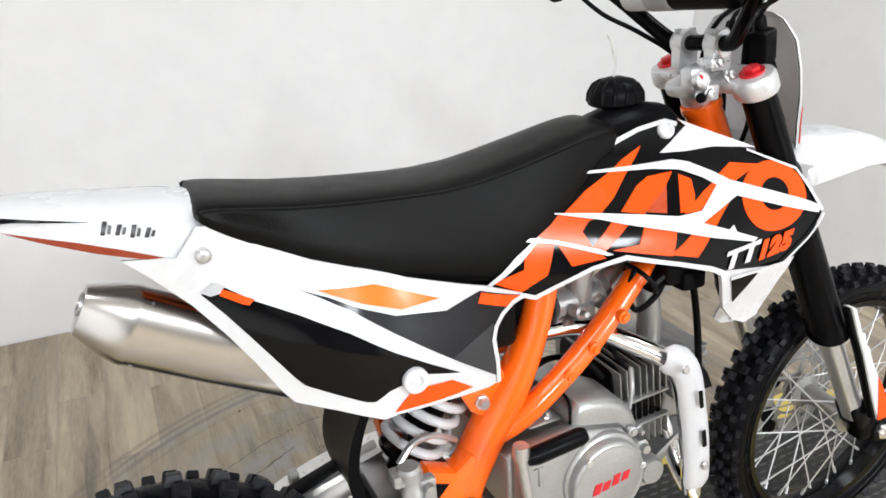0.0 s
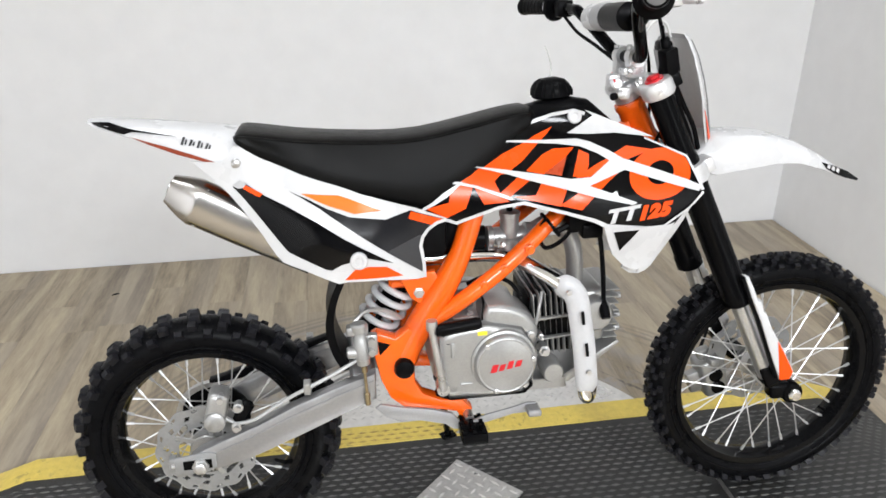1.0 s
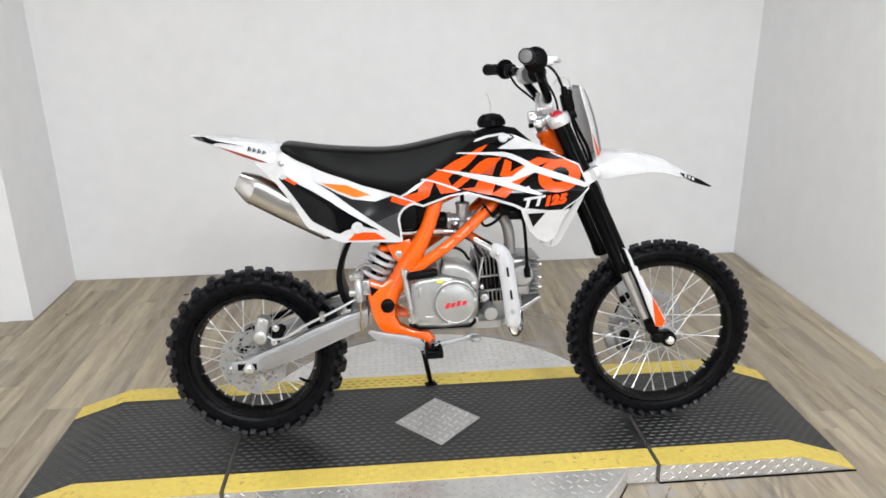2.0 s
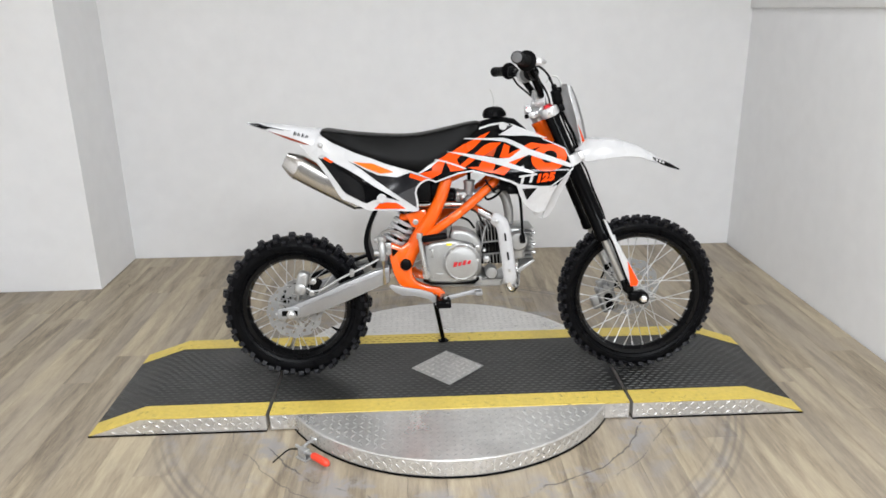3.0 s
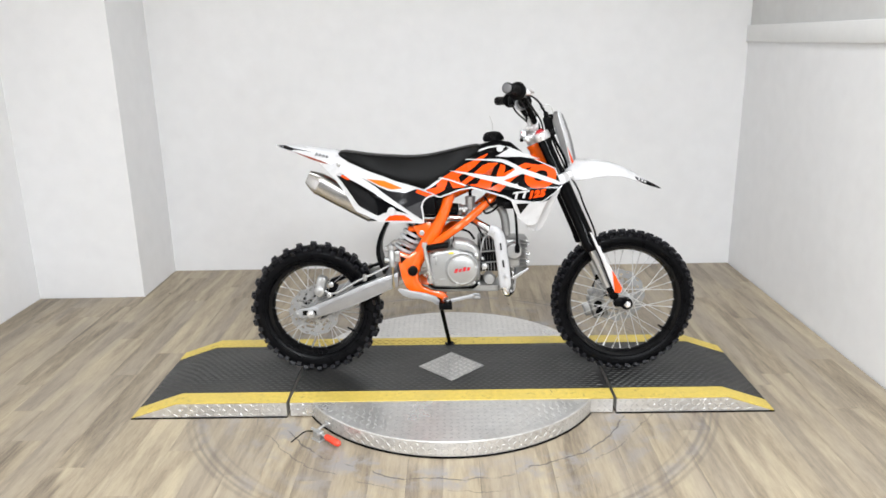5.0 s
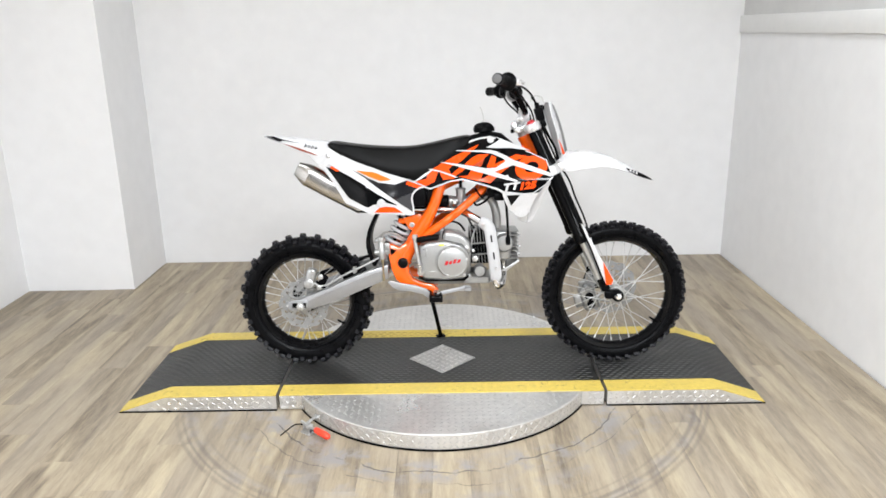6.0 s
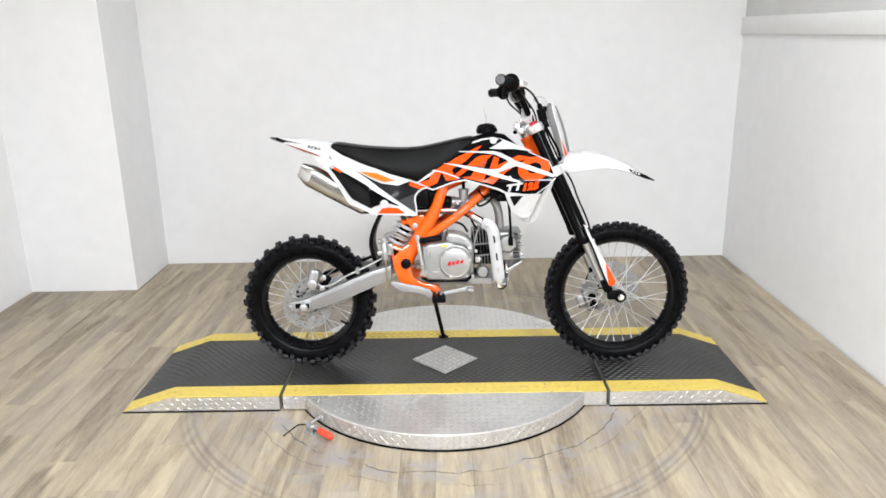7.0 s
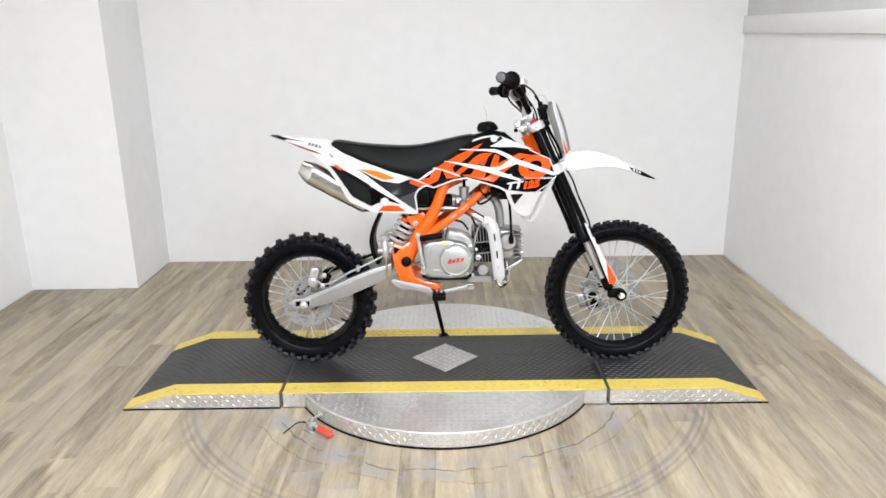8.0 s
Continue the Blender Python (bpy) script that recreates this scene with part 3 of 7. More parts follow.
def toggle_clamp():
    root = thing("toggle_clamp", "steel toggle clamp with a red vinyl handle", "clamp", pose(-0.464, -0.452, 0, 0, 0, -38))
    bm = bmesh.new()
    box(bm, (-0.024, -0.016, 0.0), (0.020, 0.016, 0.006), 0.001)
    box(bm, (-0.018, -0.010, 0.006), (0.014, -0.006, 0.034), 0.001)
    box(bm, (-0.018, 0.006, 0.006), (0.014, 0.010, 0.034), 0.001)
    part("base", bm, STEEL, root)
    bm = bmesh.new()
    tube(bm, [(-0.035, 0, 0.034), (-0.01, 0, 0.030), (0.02, 0, 0.026), (0.045, 0, 0.024)], 0.005, 8)
    box(bm, (-0.012, -0.006, 0.018), (0.016, 0.006, 0.036), 0.002)
    for y in (-0.012, 0.012):
        lathe(bm, [(0.005, -0.002), (0.005, 0.002), (0.003, 0.003), (0.0, 0.003)], (0.006, y, 0.026), (0, 1 if y > 0 else -1, 0), 8)
        lathe(bm, [(0.0045, -0.002), (0.0045, 0.002), (0.0, 0.003)], (-0.010, y, 0.020), (0, 1 if y > 0 else -1, 0), 8)
    part("lever", bm, STEEL, root)
    bm = bmesh.new()
    tube(bm, [(-0.012, 0.0, 0.026), (-0.014, 0.022, 0.032), (-0.012, 0.045, 0.036), (-0.008, 0.058, 0.036)], [0.006, 0.0055, 0.005, 0.005], 10)
    box(bm, (-0.022, 0.046, 0.022), (0.006, 0.054, 0.046), 0.002)
    lathe(bm, [(0.007, 0.0), (0.007, 0.006), (0.0045, 0.007), (0.0045, 0.012), (0.0, 0.012)], (-0.009, 0.046, 0.036), (0, -1, 0), 6)
    part("hold_arm", bm, STEEL, root, "dull steel hold-down arm with a nut")
    bm = bmesh.new()
    tube(bm, [(0.036, 0, 0.025), (0.042, 0, 0.0245), (0.090, 0, 0.020), (0.100, 0, 0.019), (0.105, 0, 0.0185)], [0.009, 0.0115, 0.0125, 0.010, 0.005], 14)
    part("grip", bm, HANDLE_RED, root, "red vinyl grip")
    bm = bmesh.new()
    tube(bm, smooth_path([(-0.02, -0.004, 0.028), (-0.04, -0.025, 0.030), (-0.055, -0.05, 0.014), (-0.062, -0.075, 0.003)]), 0.0022, 6)
    part("wire", bm, BLKPLASTIC, root, "thin black wire")


toggle_clamp()


# ---- the dirt bike: x forward, y to its left, z up from the ground under its tyres ----
BIKE = thing("dirt_bike", "white, orange and black dirt bike leaning on its side stand", "dirt bike", pose(0, -0.034, DH, -5.3, 0, 0))


def shroud_y(x, z):
    return -(0.045 + 0.085 * smooth01((0.90 - z) / 0.17)) * (0.62 + 0.38 * smooth01((x + 0.1) / 0.3)) * (1 - 0.14 * smooth01((0.70 - z) / 0.09)) - 0.008


def side_y(x, z):
    """The rear side panel: its upper part leans in above a soft fold."""
    h = z - (0.738 - 0.42 * (x + 0.30))
    fold = 0.25 * (h + math.sqrt(h * h + 0.0004)) * (1 - smooth01((x + 0.24) / 0.16)) * smooth01((x + 0.45) / 0.12)
    return min(-0.045, fold - (0.05 + 0.072 * smooth01((x + 0.50) / 0.26)) * (1 - 0.3 * smooth01((x + 0.2) / 0.2)) - 0.009)


def tyre_mesh(R, rim_r, half, knob_h, seg=72):
    """The carcass of a tyre, without its knobs."""
    bm = bmesh.new()
    body = R - knob_h
    mid = (body + rim_r) / 2
    prof = []
    n = 16
    for k in range(n + 1):
        w = -2.35 + 4.7 * k / n
        prof.append((mid + (body - mid) * math.cos(w) if abs(w) < math.pi / 2 else mid + (mid - rim_r) * 1.25 * math.cos(w), half * math.sin(w) * (1.0 if abs(w) < 1.6 else 0.96)))
    lathe(bm, prof, (0, 0, 0), (0, 1, 0), seg, closed=True)
    return bm


def knob_mesh(R, rim_r, half, off, hl, hw, knob_h):
    """One rubber knob standing on the tyre's tread."""
    bm = bmesh.new()
    body = R - knob_h
    mid = (body + rim_r) / 2
    lean = off / half * 0.85
    rad, tan, side = Vector((1, 0, 0)), Vector((0, 0, 1)), Vector((0, 1, 0))
    up = (rad * math.cos(lean) + side * math.sin(lean)).normalized()
    ax = up.cross(tan)
    base = rad * (mid + (body - mid) * math.cos(math.asin(max(-1, min(1, off / half))))) + side * off
    vs = []
    for h, s in ((-0.004, 1.12), (knob_h * 0.8, 0.94), (knob_h, 0.80)):
        for a, c in ((-1, -1), (1, -1), (1, 1), (-1, 1)):
            vs.append(bm.verts.new(base + up * h + tan * a * hl * s + ax * c * hw * s))
    for q in (0, 4):
        for k in range(4):
            bm.faces.new((vs[q + k], vs[q + (k + 1) % 4], vs[q + 4 + (k + 1) % 4], vs[q + 4 + k]))
    bm.faces.new(vs[8:12])
    return finish("tread_knob", bm, KNOB, 30)


def spoke_mesh(r0, r1, y0, y1, swing):
    bm = bmesh.new()
    a = Vector((r0 * math.cos(swing), y0, r0 * math.sin(swing)))
    b2 = Vector((r1, y1, 0))
    d = (b2 - a).normalized()
    tube(bm, [a, a + d * 0.004, b2 - d * 0.016, b2 - d * 0.015, b2], [0.0015, 0.0015, 0.0015, 0.0030, 0.0030], 6)
    return finish("spoke", bm, SPOKE)


def disc_mesh(r_in, r_out, y, waves, holes):
    """A thin brake disc with a wavy rim and rows of drilled holes."""
    bm = bmesh.new()
    seg, rad = 144, 9
    grid = []
    for j in range(rad + 1):
        ring = []
        for k in range(seg):
            w = 2 * math.pi * k / seg
            ro = r_out * (1 + 0.025 * math.cos(waves * w))
            r = r_in + (ro - r_in) * j / rad
            ring.append(bm.verts.new((r * math.cos(w), y, r * math.sin(w))))
        grid.append(ring)
    for j in range(rad):
        for k in range(seg):
            row = holes.get(j)
            if row and (k + row[1]) % row[0] < row[2]:
                continue
            bm.faces.new((grid[j][k], grid[j][(k + 1) % seg], grid[j + 1][(k + 1) % seg], grid[j + 1][k]))
    r = bmesh.ops.extrude_face_region(bm, geom=bm.faces[:])
    moved = [v for v in r["geom"] if isinstance(v, bmesh.types.BMVert)]
    bmesh.ops.translate(bm, verts=moved, vec=(0, 0.003, 0))
    return bm


def wheel(name, at, R, rim_r, half, rows, knob_h, hub, disc_y, disc_r, label):
    bm = bmesh.new()
    lathe(bm, [(0.010, -hub), (0.022, -hub), (0.022, -hub + 0.012), (0.034, -hub + 0.014), (0.034, -hub + 0.020), (0.020, -hub + 0.026), (0.018, 0), (0.020, hub - 0.026),
               (0.034, hub - 0.020), (0.034, hub - 0.014), (0.022, hub - 0.012), (0.022, hub), (0.010, hub)], (0, 0, 0), (0, 1, 0), 28)
    w = part(name, bm, ALU, BIKE, label)
    w.location = at
    part("tyre", tyre_mesh(R, rim_r + 0.004, half, knob_h), RUBBER, w, "black knobbly off-road tyre", 30)
    for off, count, hl, hw, phase in rows:
        me = knob_mesh(R, rim_r + 0.004, half, off, hl, hw, knob_h)
        for i in range(count):
            k = new("tread_knob", me)
            k.parent = w
            k.rotation_euler = (0, -2 * math.pi * (i + phase) / count, 0)
    bm = bmesh.new()
    lathe(bm, [(rim_r + 0.010, -0.026), (rim_r + 0.008, -0.029), (rim_r - 0.004, -0.027), (rim_r - 0.008, -0.014), (rim_r - 0.012, -0.008), (rim_r - 0.012, 0.008), (rim_r - 0.008, 0.014),
               (rim_r - 0.004, 0.027), (rim_r + 0.008, 0.029), (rim_r + 0.010, 0.026), (rim_r - 0.001, 0.012), (rim_r - 0.001, -0.012)], (0, 0, 0), (0, 1, 0), 72, closed=True)
    part("rim", bm, RIMPAINT, w, "black rim")
    for side in (-1, 1):
        bm = bmesh.new()
        for q, r in ((0.012, 0.0026), (0.024, 0.0016)):
            lathe(bm, [(rim_r + q - r, 0.0), (rim_r + q, r), (rim_r + q + r, 0.0), (rim_r + q, -r)], (0, side * (half * (0.80 if q < 0.02 else 0.955)), 0), (0, 1, 0), 72, closed=True)
        part("bead_ring", bm, RUBBER, w, "raised rubber ring on the sidewall")
    bm = bmesh.new()
    tube(bm, [(0, 0, rim_r - 0.012), (0, -0.004, rim_r - 0.026), (0, -0.006, rim_r - 0.036)], [0.005, 0.0042, 0.0034], 8)
    part("valve", bm, BLKPLASTIC, w, "black valve stem").rotation_euler = (0, 2.2, 0)
    for side in (-1, 1):
        for swing in (-0.95, 0.95):
            me = spoke_mesh(0.032, rim_r - 0.011, side * (hub - 0.017), side * 0.004, swing)
            for i in range(9):
                s = new("spoke", me)
                s.parent = w
                s.rotation_euler = (0, 2 * math.pi * (i + (0.25 if side > 0 else 0) + (0.5 if swing > 0 else 0)) / 9, 0)
    part("brake_disc", disc_mesh(disc_r * 0.55, disc_r, disc_y, 12, {1: (24, 0, 14), 2: (24, 1, 12), 4: (12, 4, 3), 5: (12, 5, 3), 7: (12, 10, 3)}), DISC, w, "drilled steel brake disc")
    bm = bmesh.new()
    for i in range(5):
        a = 2 * math.pi * i / 5
        d = Vector((math.cos(a), 0, math.sin(a)))
        t = Vector((-math.sin(a), 0, math.cos(a)))
        y = Vector((0, disc_y + 0.0015, 0))
        tube(bm, [d * 0.022 + y - t * 0.004, d * disc_r * 0.66 + y + t * 0.006], 0.006, 8, flat=0.5)
    lathe(bm, [(0.030, -0.003), (0.032, 0.0), (0.030, 0.004)], (0, disc_y, 0), (0, 1, 0), 24)
    part("disc_carrier", bm, ALU, w)
    return w


FA, RA = (0.679, 0.0, 0.283), (-0.527, 0.018, 0.266)
f_rows = [(s * off, 46, hl, hw, ph + (0.5 if s > 0 else 0.0)) for s in (-1, 1) for off, hl, hw, ph in ((0.0080, 0.0068, 0.0055, 0.0), (0.0195, 0.0060, 0.0050, 0.30), (0.0290, 0.0066, 0.0046, 0.0))]
r_rows = [(s * off, 28, hl, hw, ph + (0.12 if s > 0 else 0.0)) for s in (-1, 1) for off, hl, hw, ph in ((0.0118, 0.0105, 0.0085, 0.0), (0.0295, 0.0088, 0.0074, 0.04), (0.0400, 0.0080, 0.0064, 0.5))]
wheel("front_wheel", FA, 0.282, 0.214, 0.034, f_rows, 0.009, 0.066, 0.070, 0.106, "silver hub with laced spokes")
wheel("rear_wheel", RA, 0.264, 0.180, 0.0445, r_rows, 0.012, 0.070, -0.074, 0.096, "silver hub with laced spokes")
WIDEN[0] = True


def chassis():
    bm = bmesh.new()
    # backbone and steering head
    tube(bm, smooth_path([(0.365, 0, 0.80), (0.27, 0, 0.785), (0.15, 0, 0.765), (0.03, 0, 0.72), (-0.08, 0, 0.66)]), 0.021, 14)
    fr = part("main_frame", bm, FRAME_PAINT, BIKE, "glossy orange painted steel frame")
    bm = bmesh.new()
    a, b2 = Vector((0.331, 0.026, 0.895)), Vector((0.395, 0.018, 0.752))
    d = (b2 - a).normalized()
    lathe(bm, [(0.020, 0), (0.029, 0.0), (0.030, 0.004), (0.030, 0.012), (0.0275, 0.016), (0.0275, 0.140), (0.030, 0.145), (0.030, 0.156), (0.020, 0.157)], a, d, 28)
    tube(bm, [(0.35, 0, 0.83), (0.26, 0, 0.83), (0.22, 0, 0.80)], 0.016, 12)
    prism(bm, [(0.302, 0.838), (0.338, 0.872), (0.378, 0.790), (0.305, 0.785)], 0.006, 0.036, 0.002)
    ht = part("head_tube", bm, FRAME_PAINT, fr)
    bm = bmesh.new()
    n = Vector((-0.55, -0.83, -0.2)).normalized()
    m = Matrix.Translation(a + d * 0.098 + n * 0.0268) @ n.to_track_quat("Z", "Y").to_matrix().to_4x4()
    box(bm, (-0.007, -0.008, 0.0), (0.007, 0.008, 0.0014), 0.0004, m)
    part("yellow_label", bm, YELLOWST, ht, "small yellow warning label")
    for s in (-1, 1):
        y = 0.058 * s
        bm = bmesh.new()
        tube(bm, smooth_path([(0.018, y * 0.75, 0.745), (0.003, y * 0.9, 0.703), (-0.020, y, 0.640), (-0.052, y, 0.580), (-0.085, y, 0.530), (-0.118, y, 0.475), (-0.134, y, 0.440), (-0.142, y, 0.425)]),
             [0.0205] * 12 + [0.0205 + 0.0008 * k for k in range(8)] + [0.0262] * 23, 16, flat=0.9)
        part("side_spar", bm, FRAME_PAINT, fr)
        bm = bmesh.new()
        tube(bm, smooth_path([(0.192, y * 0.7, 0.728), (0.160, y * 0.95, 0.696), (0.060, y * 1.2, 0.612), (-0.03, y * 1.25, 0.549), (-0.085, y, 0.510)]), 0.0150, 14)
        part("cradle_tube", bm, FRAME_PAINT, fr)
        for q in (0.25, 0.45, 0.62):
            bm = bmesh.new()
            px, pz = 0.165 - 0.235 * q, 0.698 - 0.17 * q
            lathe(bm, [(0.009, 0), (0.009, 0.009), (0.006, 0.010), (0.005, 0.013), (0.0, 0.013)], (px, y * 1.2 + s * 0.008, pz - 0.006), (0, s, 0), 12)
            part("boss", bm, FRAME_PAINT, fr)
        # lower plate, its opening only a black patch, down to the footrest
        bm = bmesh.new()
        prism(bm, [(-0.195, 0.500), (-0.184, 0.506), (-0.150, 0.492), (-0.125, 0.510), (-0.098, 0.492), (-0.108, 0.465), (-0.116, 0.430), (-0.116, 0.398), (-0.102, 0.372), (-0.070, 0.357), (-0.025, 0.350), (-0.006, 0.328), (-0.012, 0.298),
                   (-0.028, 0.306), (-0.038, 0.325), (-0.064, 0.332), (-0.106, 0.336), (-0.142, 0.347), (-0.165, 0.368), (-0.181, 0.405), (-0.188, 0.440), (-0.194, 0.470)], y - s * 0.006, y + s * 0.020, 0.006)
        part("lower_bracket", bm, FRAME_PAINT, fr)
        # black patch laid on the plate stands for the dark in its opening
        bm = bmesh.new()
        prism(bm, [(-0.184, 0.490), (-0.160, 0.481), (-0.181, 0.460)], y + s * 0.0185, y + s * 0.0212, 0.001)
        part("opening_patch", bm, BLKPLASTIC, fr, "black patch standing for a shaded triangular opening")
        # shock mount gusset
        bm = bmesh.new()
        prism(bm, [(-0.134, 0.600), (-0.070, 0.615), (-0.050, 0.565), (-0.092, 0.545), (-0.116, 0.562)], y - s * 0.004, y + s * 0.008, 0.003)
        part("gusset", bm, FRAME_PAINT, fr)
        bm = bmesh.new()
        lathe(bm, [(0.0105, 0), (0.0105, 0.003), (0.0075, 0.004), (0.0075, 0.009), (0.0, 0.009)], (-0.101, y + s * 0.008, 0.574), (0, s, 0), 6)
        part("bolt", bm, STEEL, fr, "zinc bolt head")
        bm = bmesh.new()
        lathe(bm, [(0.010, -0.006), (0.018, 0.0), (0.0195, 0.012), (0.017, 0.018), (0.008, 0.021), (0.0, 0.021)], (-0.137, y + s * 0.020, 0.435), (0, s, 0), 24)
        part("pivot_cap", bm, BLKPLASTIC, fr, "round black pivot cap")
        # seat rails behind the panels
        bm = bmesh.new()
        tube(bm, smooth_path([(-0.085, y * 0.8, 0.668), (-0.18, y * 0.85, 0.70), (-0.34, y * 0.6, 0.79), (-0.44, y * 0.3, 0.84)]), 0.010, 10)
        part("seat_rail", bm, FRAME_PAINT, fr)
    bm = bmesh.new()
    box(bm, (-0.175, -0.05, 0.375), (-0.145, 0.05, 0.405), 0.008)
    part("cross_member", bm, FRAME_PAINT, fr)
    bm = bmesh.new()
    box(bm, (-0.155, -0.05, 0.575), (-0.115, 0.05, 0.595), 0.006)
    part("shock_mount", bm, FRAME_PAINT, fr)


def swingarm():
    bm = bmesh.new()
    box(bm, (-0.240, -0.070, 0.390), (-0.190, 0.070, 0.430), 0.008)
    box(bm, (-0.200, -0.045, 0.405), (-0.125, 0.045, 0.455), 0.010)
    arm = part("swingarm", bm, SILVER, BIKE, "silver box-section swingarm")
    for s in (-1, 1):
        bm = bmesh.new()
        prism(bm, [(-0.192, 0.430), (-0.270, 0.406), (-0.350, 0.376), (-0.420, 0.344), (-0.485, 0.320), (-0.530, 0.302), (-0.545, 0.290), (-0.545, 0.266), (-0.528, 0.258), (-0.487, 0.264), (-0.418, 0.283),
                   (-0.330, 0.318), (-0.260, 0.348), (-0.192, 0.376)], s * 0.064, s * 0.088, 0.006)
        part("arm", bm, SILVER, arm)
        bm = bmesh.new()
        prism(bm, [(-0.574, 0.290), (-0.570, 0.296), (-0.512, 0.303), (-0.497, 0.298), (-0.497, 0.272), (-0.512, 0.262), (-0.570, 0.260), (-0.574, 0.265)], s * 0.085, s * 0.0915, 0.002)
        box(bm, (-0.586, s * 0.078 - 0.006, 0.266), (-0.572, s * 0.078 + 0.010, 0.290), 0.002)
        adj = part("chain_adjuster", bm, DISC, arm, "dull steel chain adjuster plate")
        # black plate laid on the adjuster stands for the dark in its slot
        bm = bmesh.new()
        box(bm, (-0.558, s * 0.0915 - 0.001, 0.271), (-0.506, s * 0.0915 + 0.0006, 0.289), 0.0)
        part("adjuster_slot_patch", bm, BLKMETAL, adj, "black patch standing for a shaded slot")
        bm = bmesh.new()
        prism(bm, [(-0.196, 0.4165), (-0.270, 0.3915), (-0.350, 0.3610), (-0.420, 0.3290), (-0.490, 0.3020), (-0.490, 0.2985), (-0.420, 0.3240), (-0.350, 0.3545), (-0.270, 0.3845), (-0.196, 0.4095)], s * 0.087, s * 0.0905, 0.001)
        part("arm_rib", bm, SILVER, arm, "raised rib along the arm")
        bm = bmesh.new()
        lathe(bm, [(0.016, 0), (0.016, 0.003), (0.012, 0.003), (0.012, 0.012), (0.009, 0.014), (0.0, 0.014)], (RA[0], s * 0.0915, RA[2] + 0.010), (0, s, 0), 6)
        tube(bm, [(-0.580, s * 0.086, 0.277), (-0.548, s * 0.086, 0.279)], 0.004, 8)
        part("axle_nut", bm, STEEL, arm)
        bm = bmesh.new()
        for q in (0.62,):
            box(bm, (-0.50 + q * 0.28, s * 0.078 - 0.010, 0.322 + q * 0.122), (-0.486 + q * 0.28, s * 0.078 + 0.010, 0.345 + q * 0.122), 0.002)
        part("hose_clip", bm, ALU, arm)
    bm = bmesh.new()
    tube(bm, smooth_path([(-0.225, -0.078, 0.455), (-0.28, -0.082, 0.428), (-0.36, -0.084, 0.392), (-0.42, -0.084, 0.358), (-0.455, -0.080, 0.352), (-0.480, -0.075, 0.365)]), 0.0036, 8)
    part("brake_hose", bm, BRAID, arm, "grey braided brake hose")
    bm = bmesh.new()
    box(bm, (-0.508, -0.088, 0.340), (-0.470, -0.048, 0.415), 0.010, pose(-0.488, 0, 0.378, 0, 14, 0) @ pose(0.488, 0, -0.378), seg=3)
    lathe(bm, [(0.019, -0.008), (0.019, 0.004), (0.015, 0.007), (0.0, 0.007)], (-0.492, -0.088, 0.362), (0, -1, 0), 20)
    cal = part("rear_caliper", bm, ALU, arm, "cast alloy brake caliper")
    for bx, bz in ((-0.448, 0.385), (-0.455, 0.345), (-0.478, 0.405)):
        bm = bmesh.new()
        lathe(bm, [(0.0095, 0), (0.0095, 0.012), (0.006, 0.013), (0.006, 0.020), (0.0, 0.020)], (bx, -0.074, bz), (0, -1, 0), 8)
        part("bolt", bm, STEEL, cal)
    bm = bmesh.new()
    box(bm, (-0.456, -0.082, 0.338), (-0.430, -0.066, 0.392), 0.006, pose(-0.44, 0, 0.365, 0, 30, 0) @ pose(0.44, 0, -0.365))
    part("caliper_bracket", bm, BLKMETAL, cal)
    # chain, sprocket and guard on the far side
    bm = bmesh.new()
    front, rear, rr, rf = Vector((-0.065, 0, 0.44)), Vector((RA[0], 0, RA[2])), 0.075, 0.030
    loop = []
    for k in range(24):
        w = math.radians(96 + 168 * k / 23)
        loop.append((rear.x + rr * math.cos(w), 0.052, rear.z + rr * math.sin(w)))
    for k in range(1, 24):
        t = k / 24
        loop.append((rear.x + rr * math.cos(math.radians(264)) * (1 - t) + (front.x - rear.x) * t, 0.052, (rear.z - rr) * (1 - t) + (front.z - rf) * t))
    for k in range(12):
        w = math.radians(-80 + 170 * k / 11)
        loop.append((front.x + rf * math.cos(w), 0.052, front.z + rf * math.sin(w)))
    for k in range(1, 24):
        t = k / 24
        loop.append((front.x * (1 - t) + rear.x * t, 0.052, (front.z + rf) * (1 - t) + (rear.z + rr) * t))
    for i, p in enumerate(loop):
        q = Vector(loop[(i + 1) % len(loop)])
        p = Vector(p)
        d = q - p
        m = Matrix.Translation((p + q) / 2) @ d.to_track_quat("X", "Y").to_matrix().to_4x4()
        box(bm, (-d.length * 0.55, -0.0055, -0.005), (d.length * 0.55, 0.0055, 0.005), 0.0, m)
    part("chain", bm, STEEL, BIKE, "oily steel drive chain")
    bm = bmesh.new()
    lathe(bm, [(0.03, -0.002), (0.072, -0.002), (0.072, 0.002), (0.03, 0.002)], (RA[0], 0.052, RA[2]), (0, 1, 0), 44, closed=True)
    part("sprocket", bm, BLKMETAL, BIKE)
    bm = bmesh.new()
    prism(bm, [(-0.46, 0.352), (-0.36, 0.392), (-0.26, 0.430), (-0.26, 0.440), (-0.37, 0.404), (-0.50, 0.360), (-0.53, 0.352), (-0.53, 0.345)], 0.046, 0.062, 0.002)
    part("chain_guard", bm, BLKPLASTIC, BIKE, "black plastic chain guard")


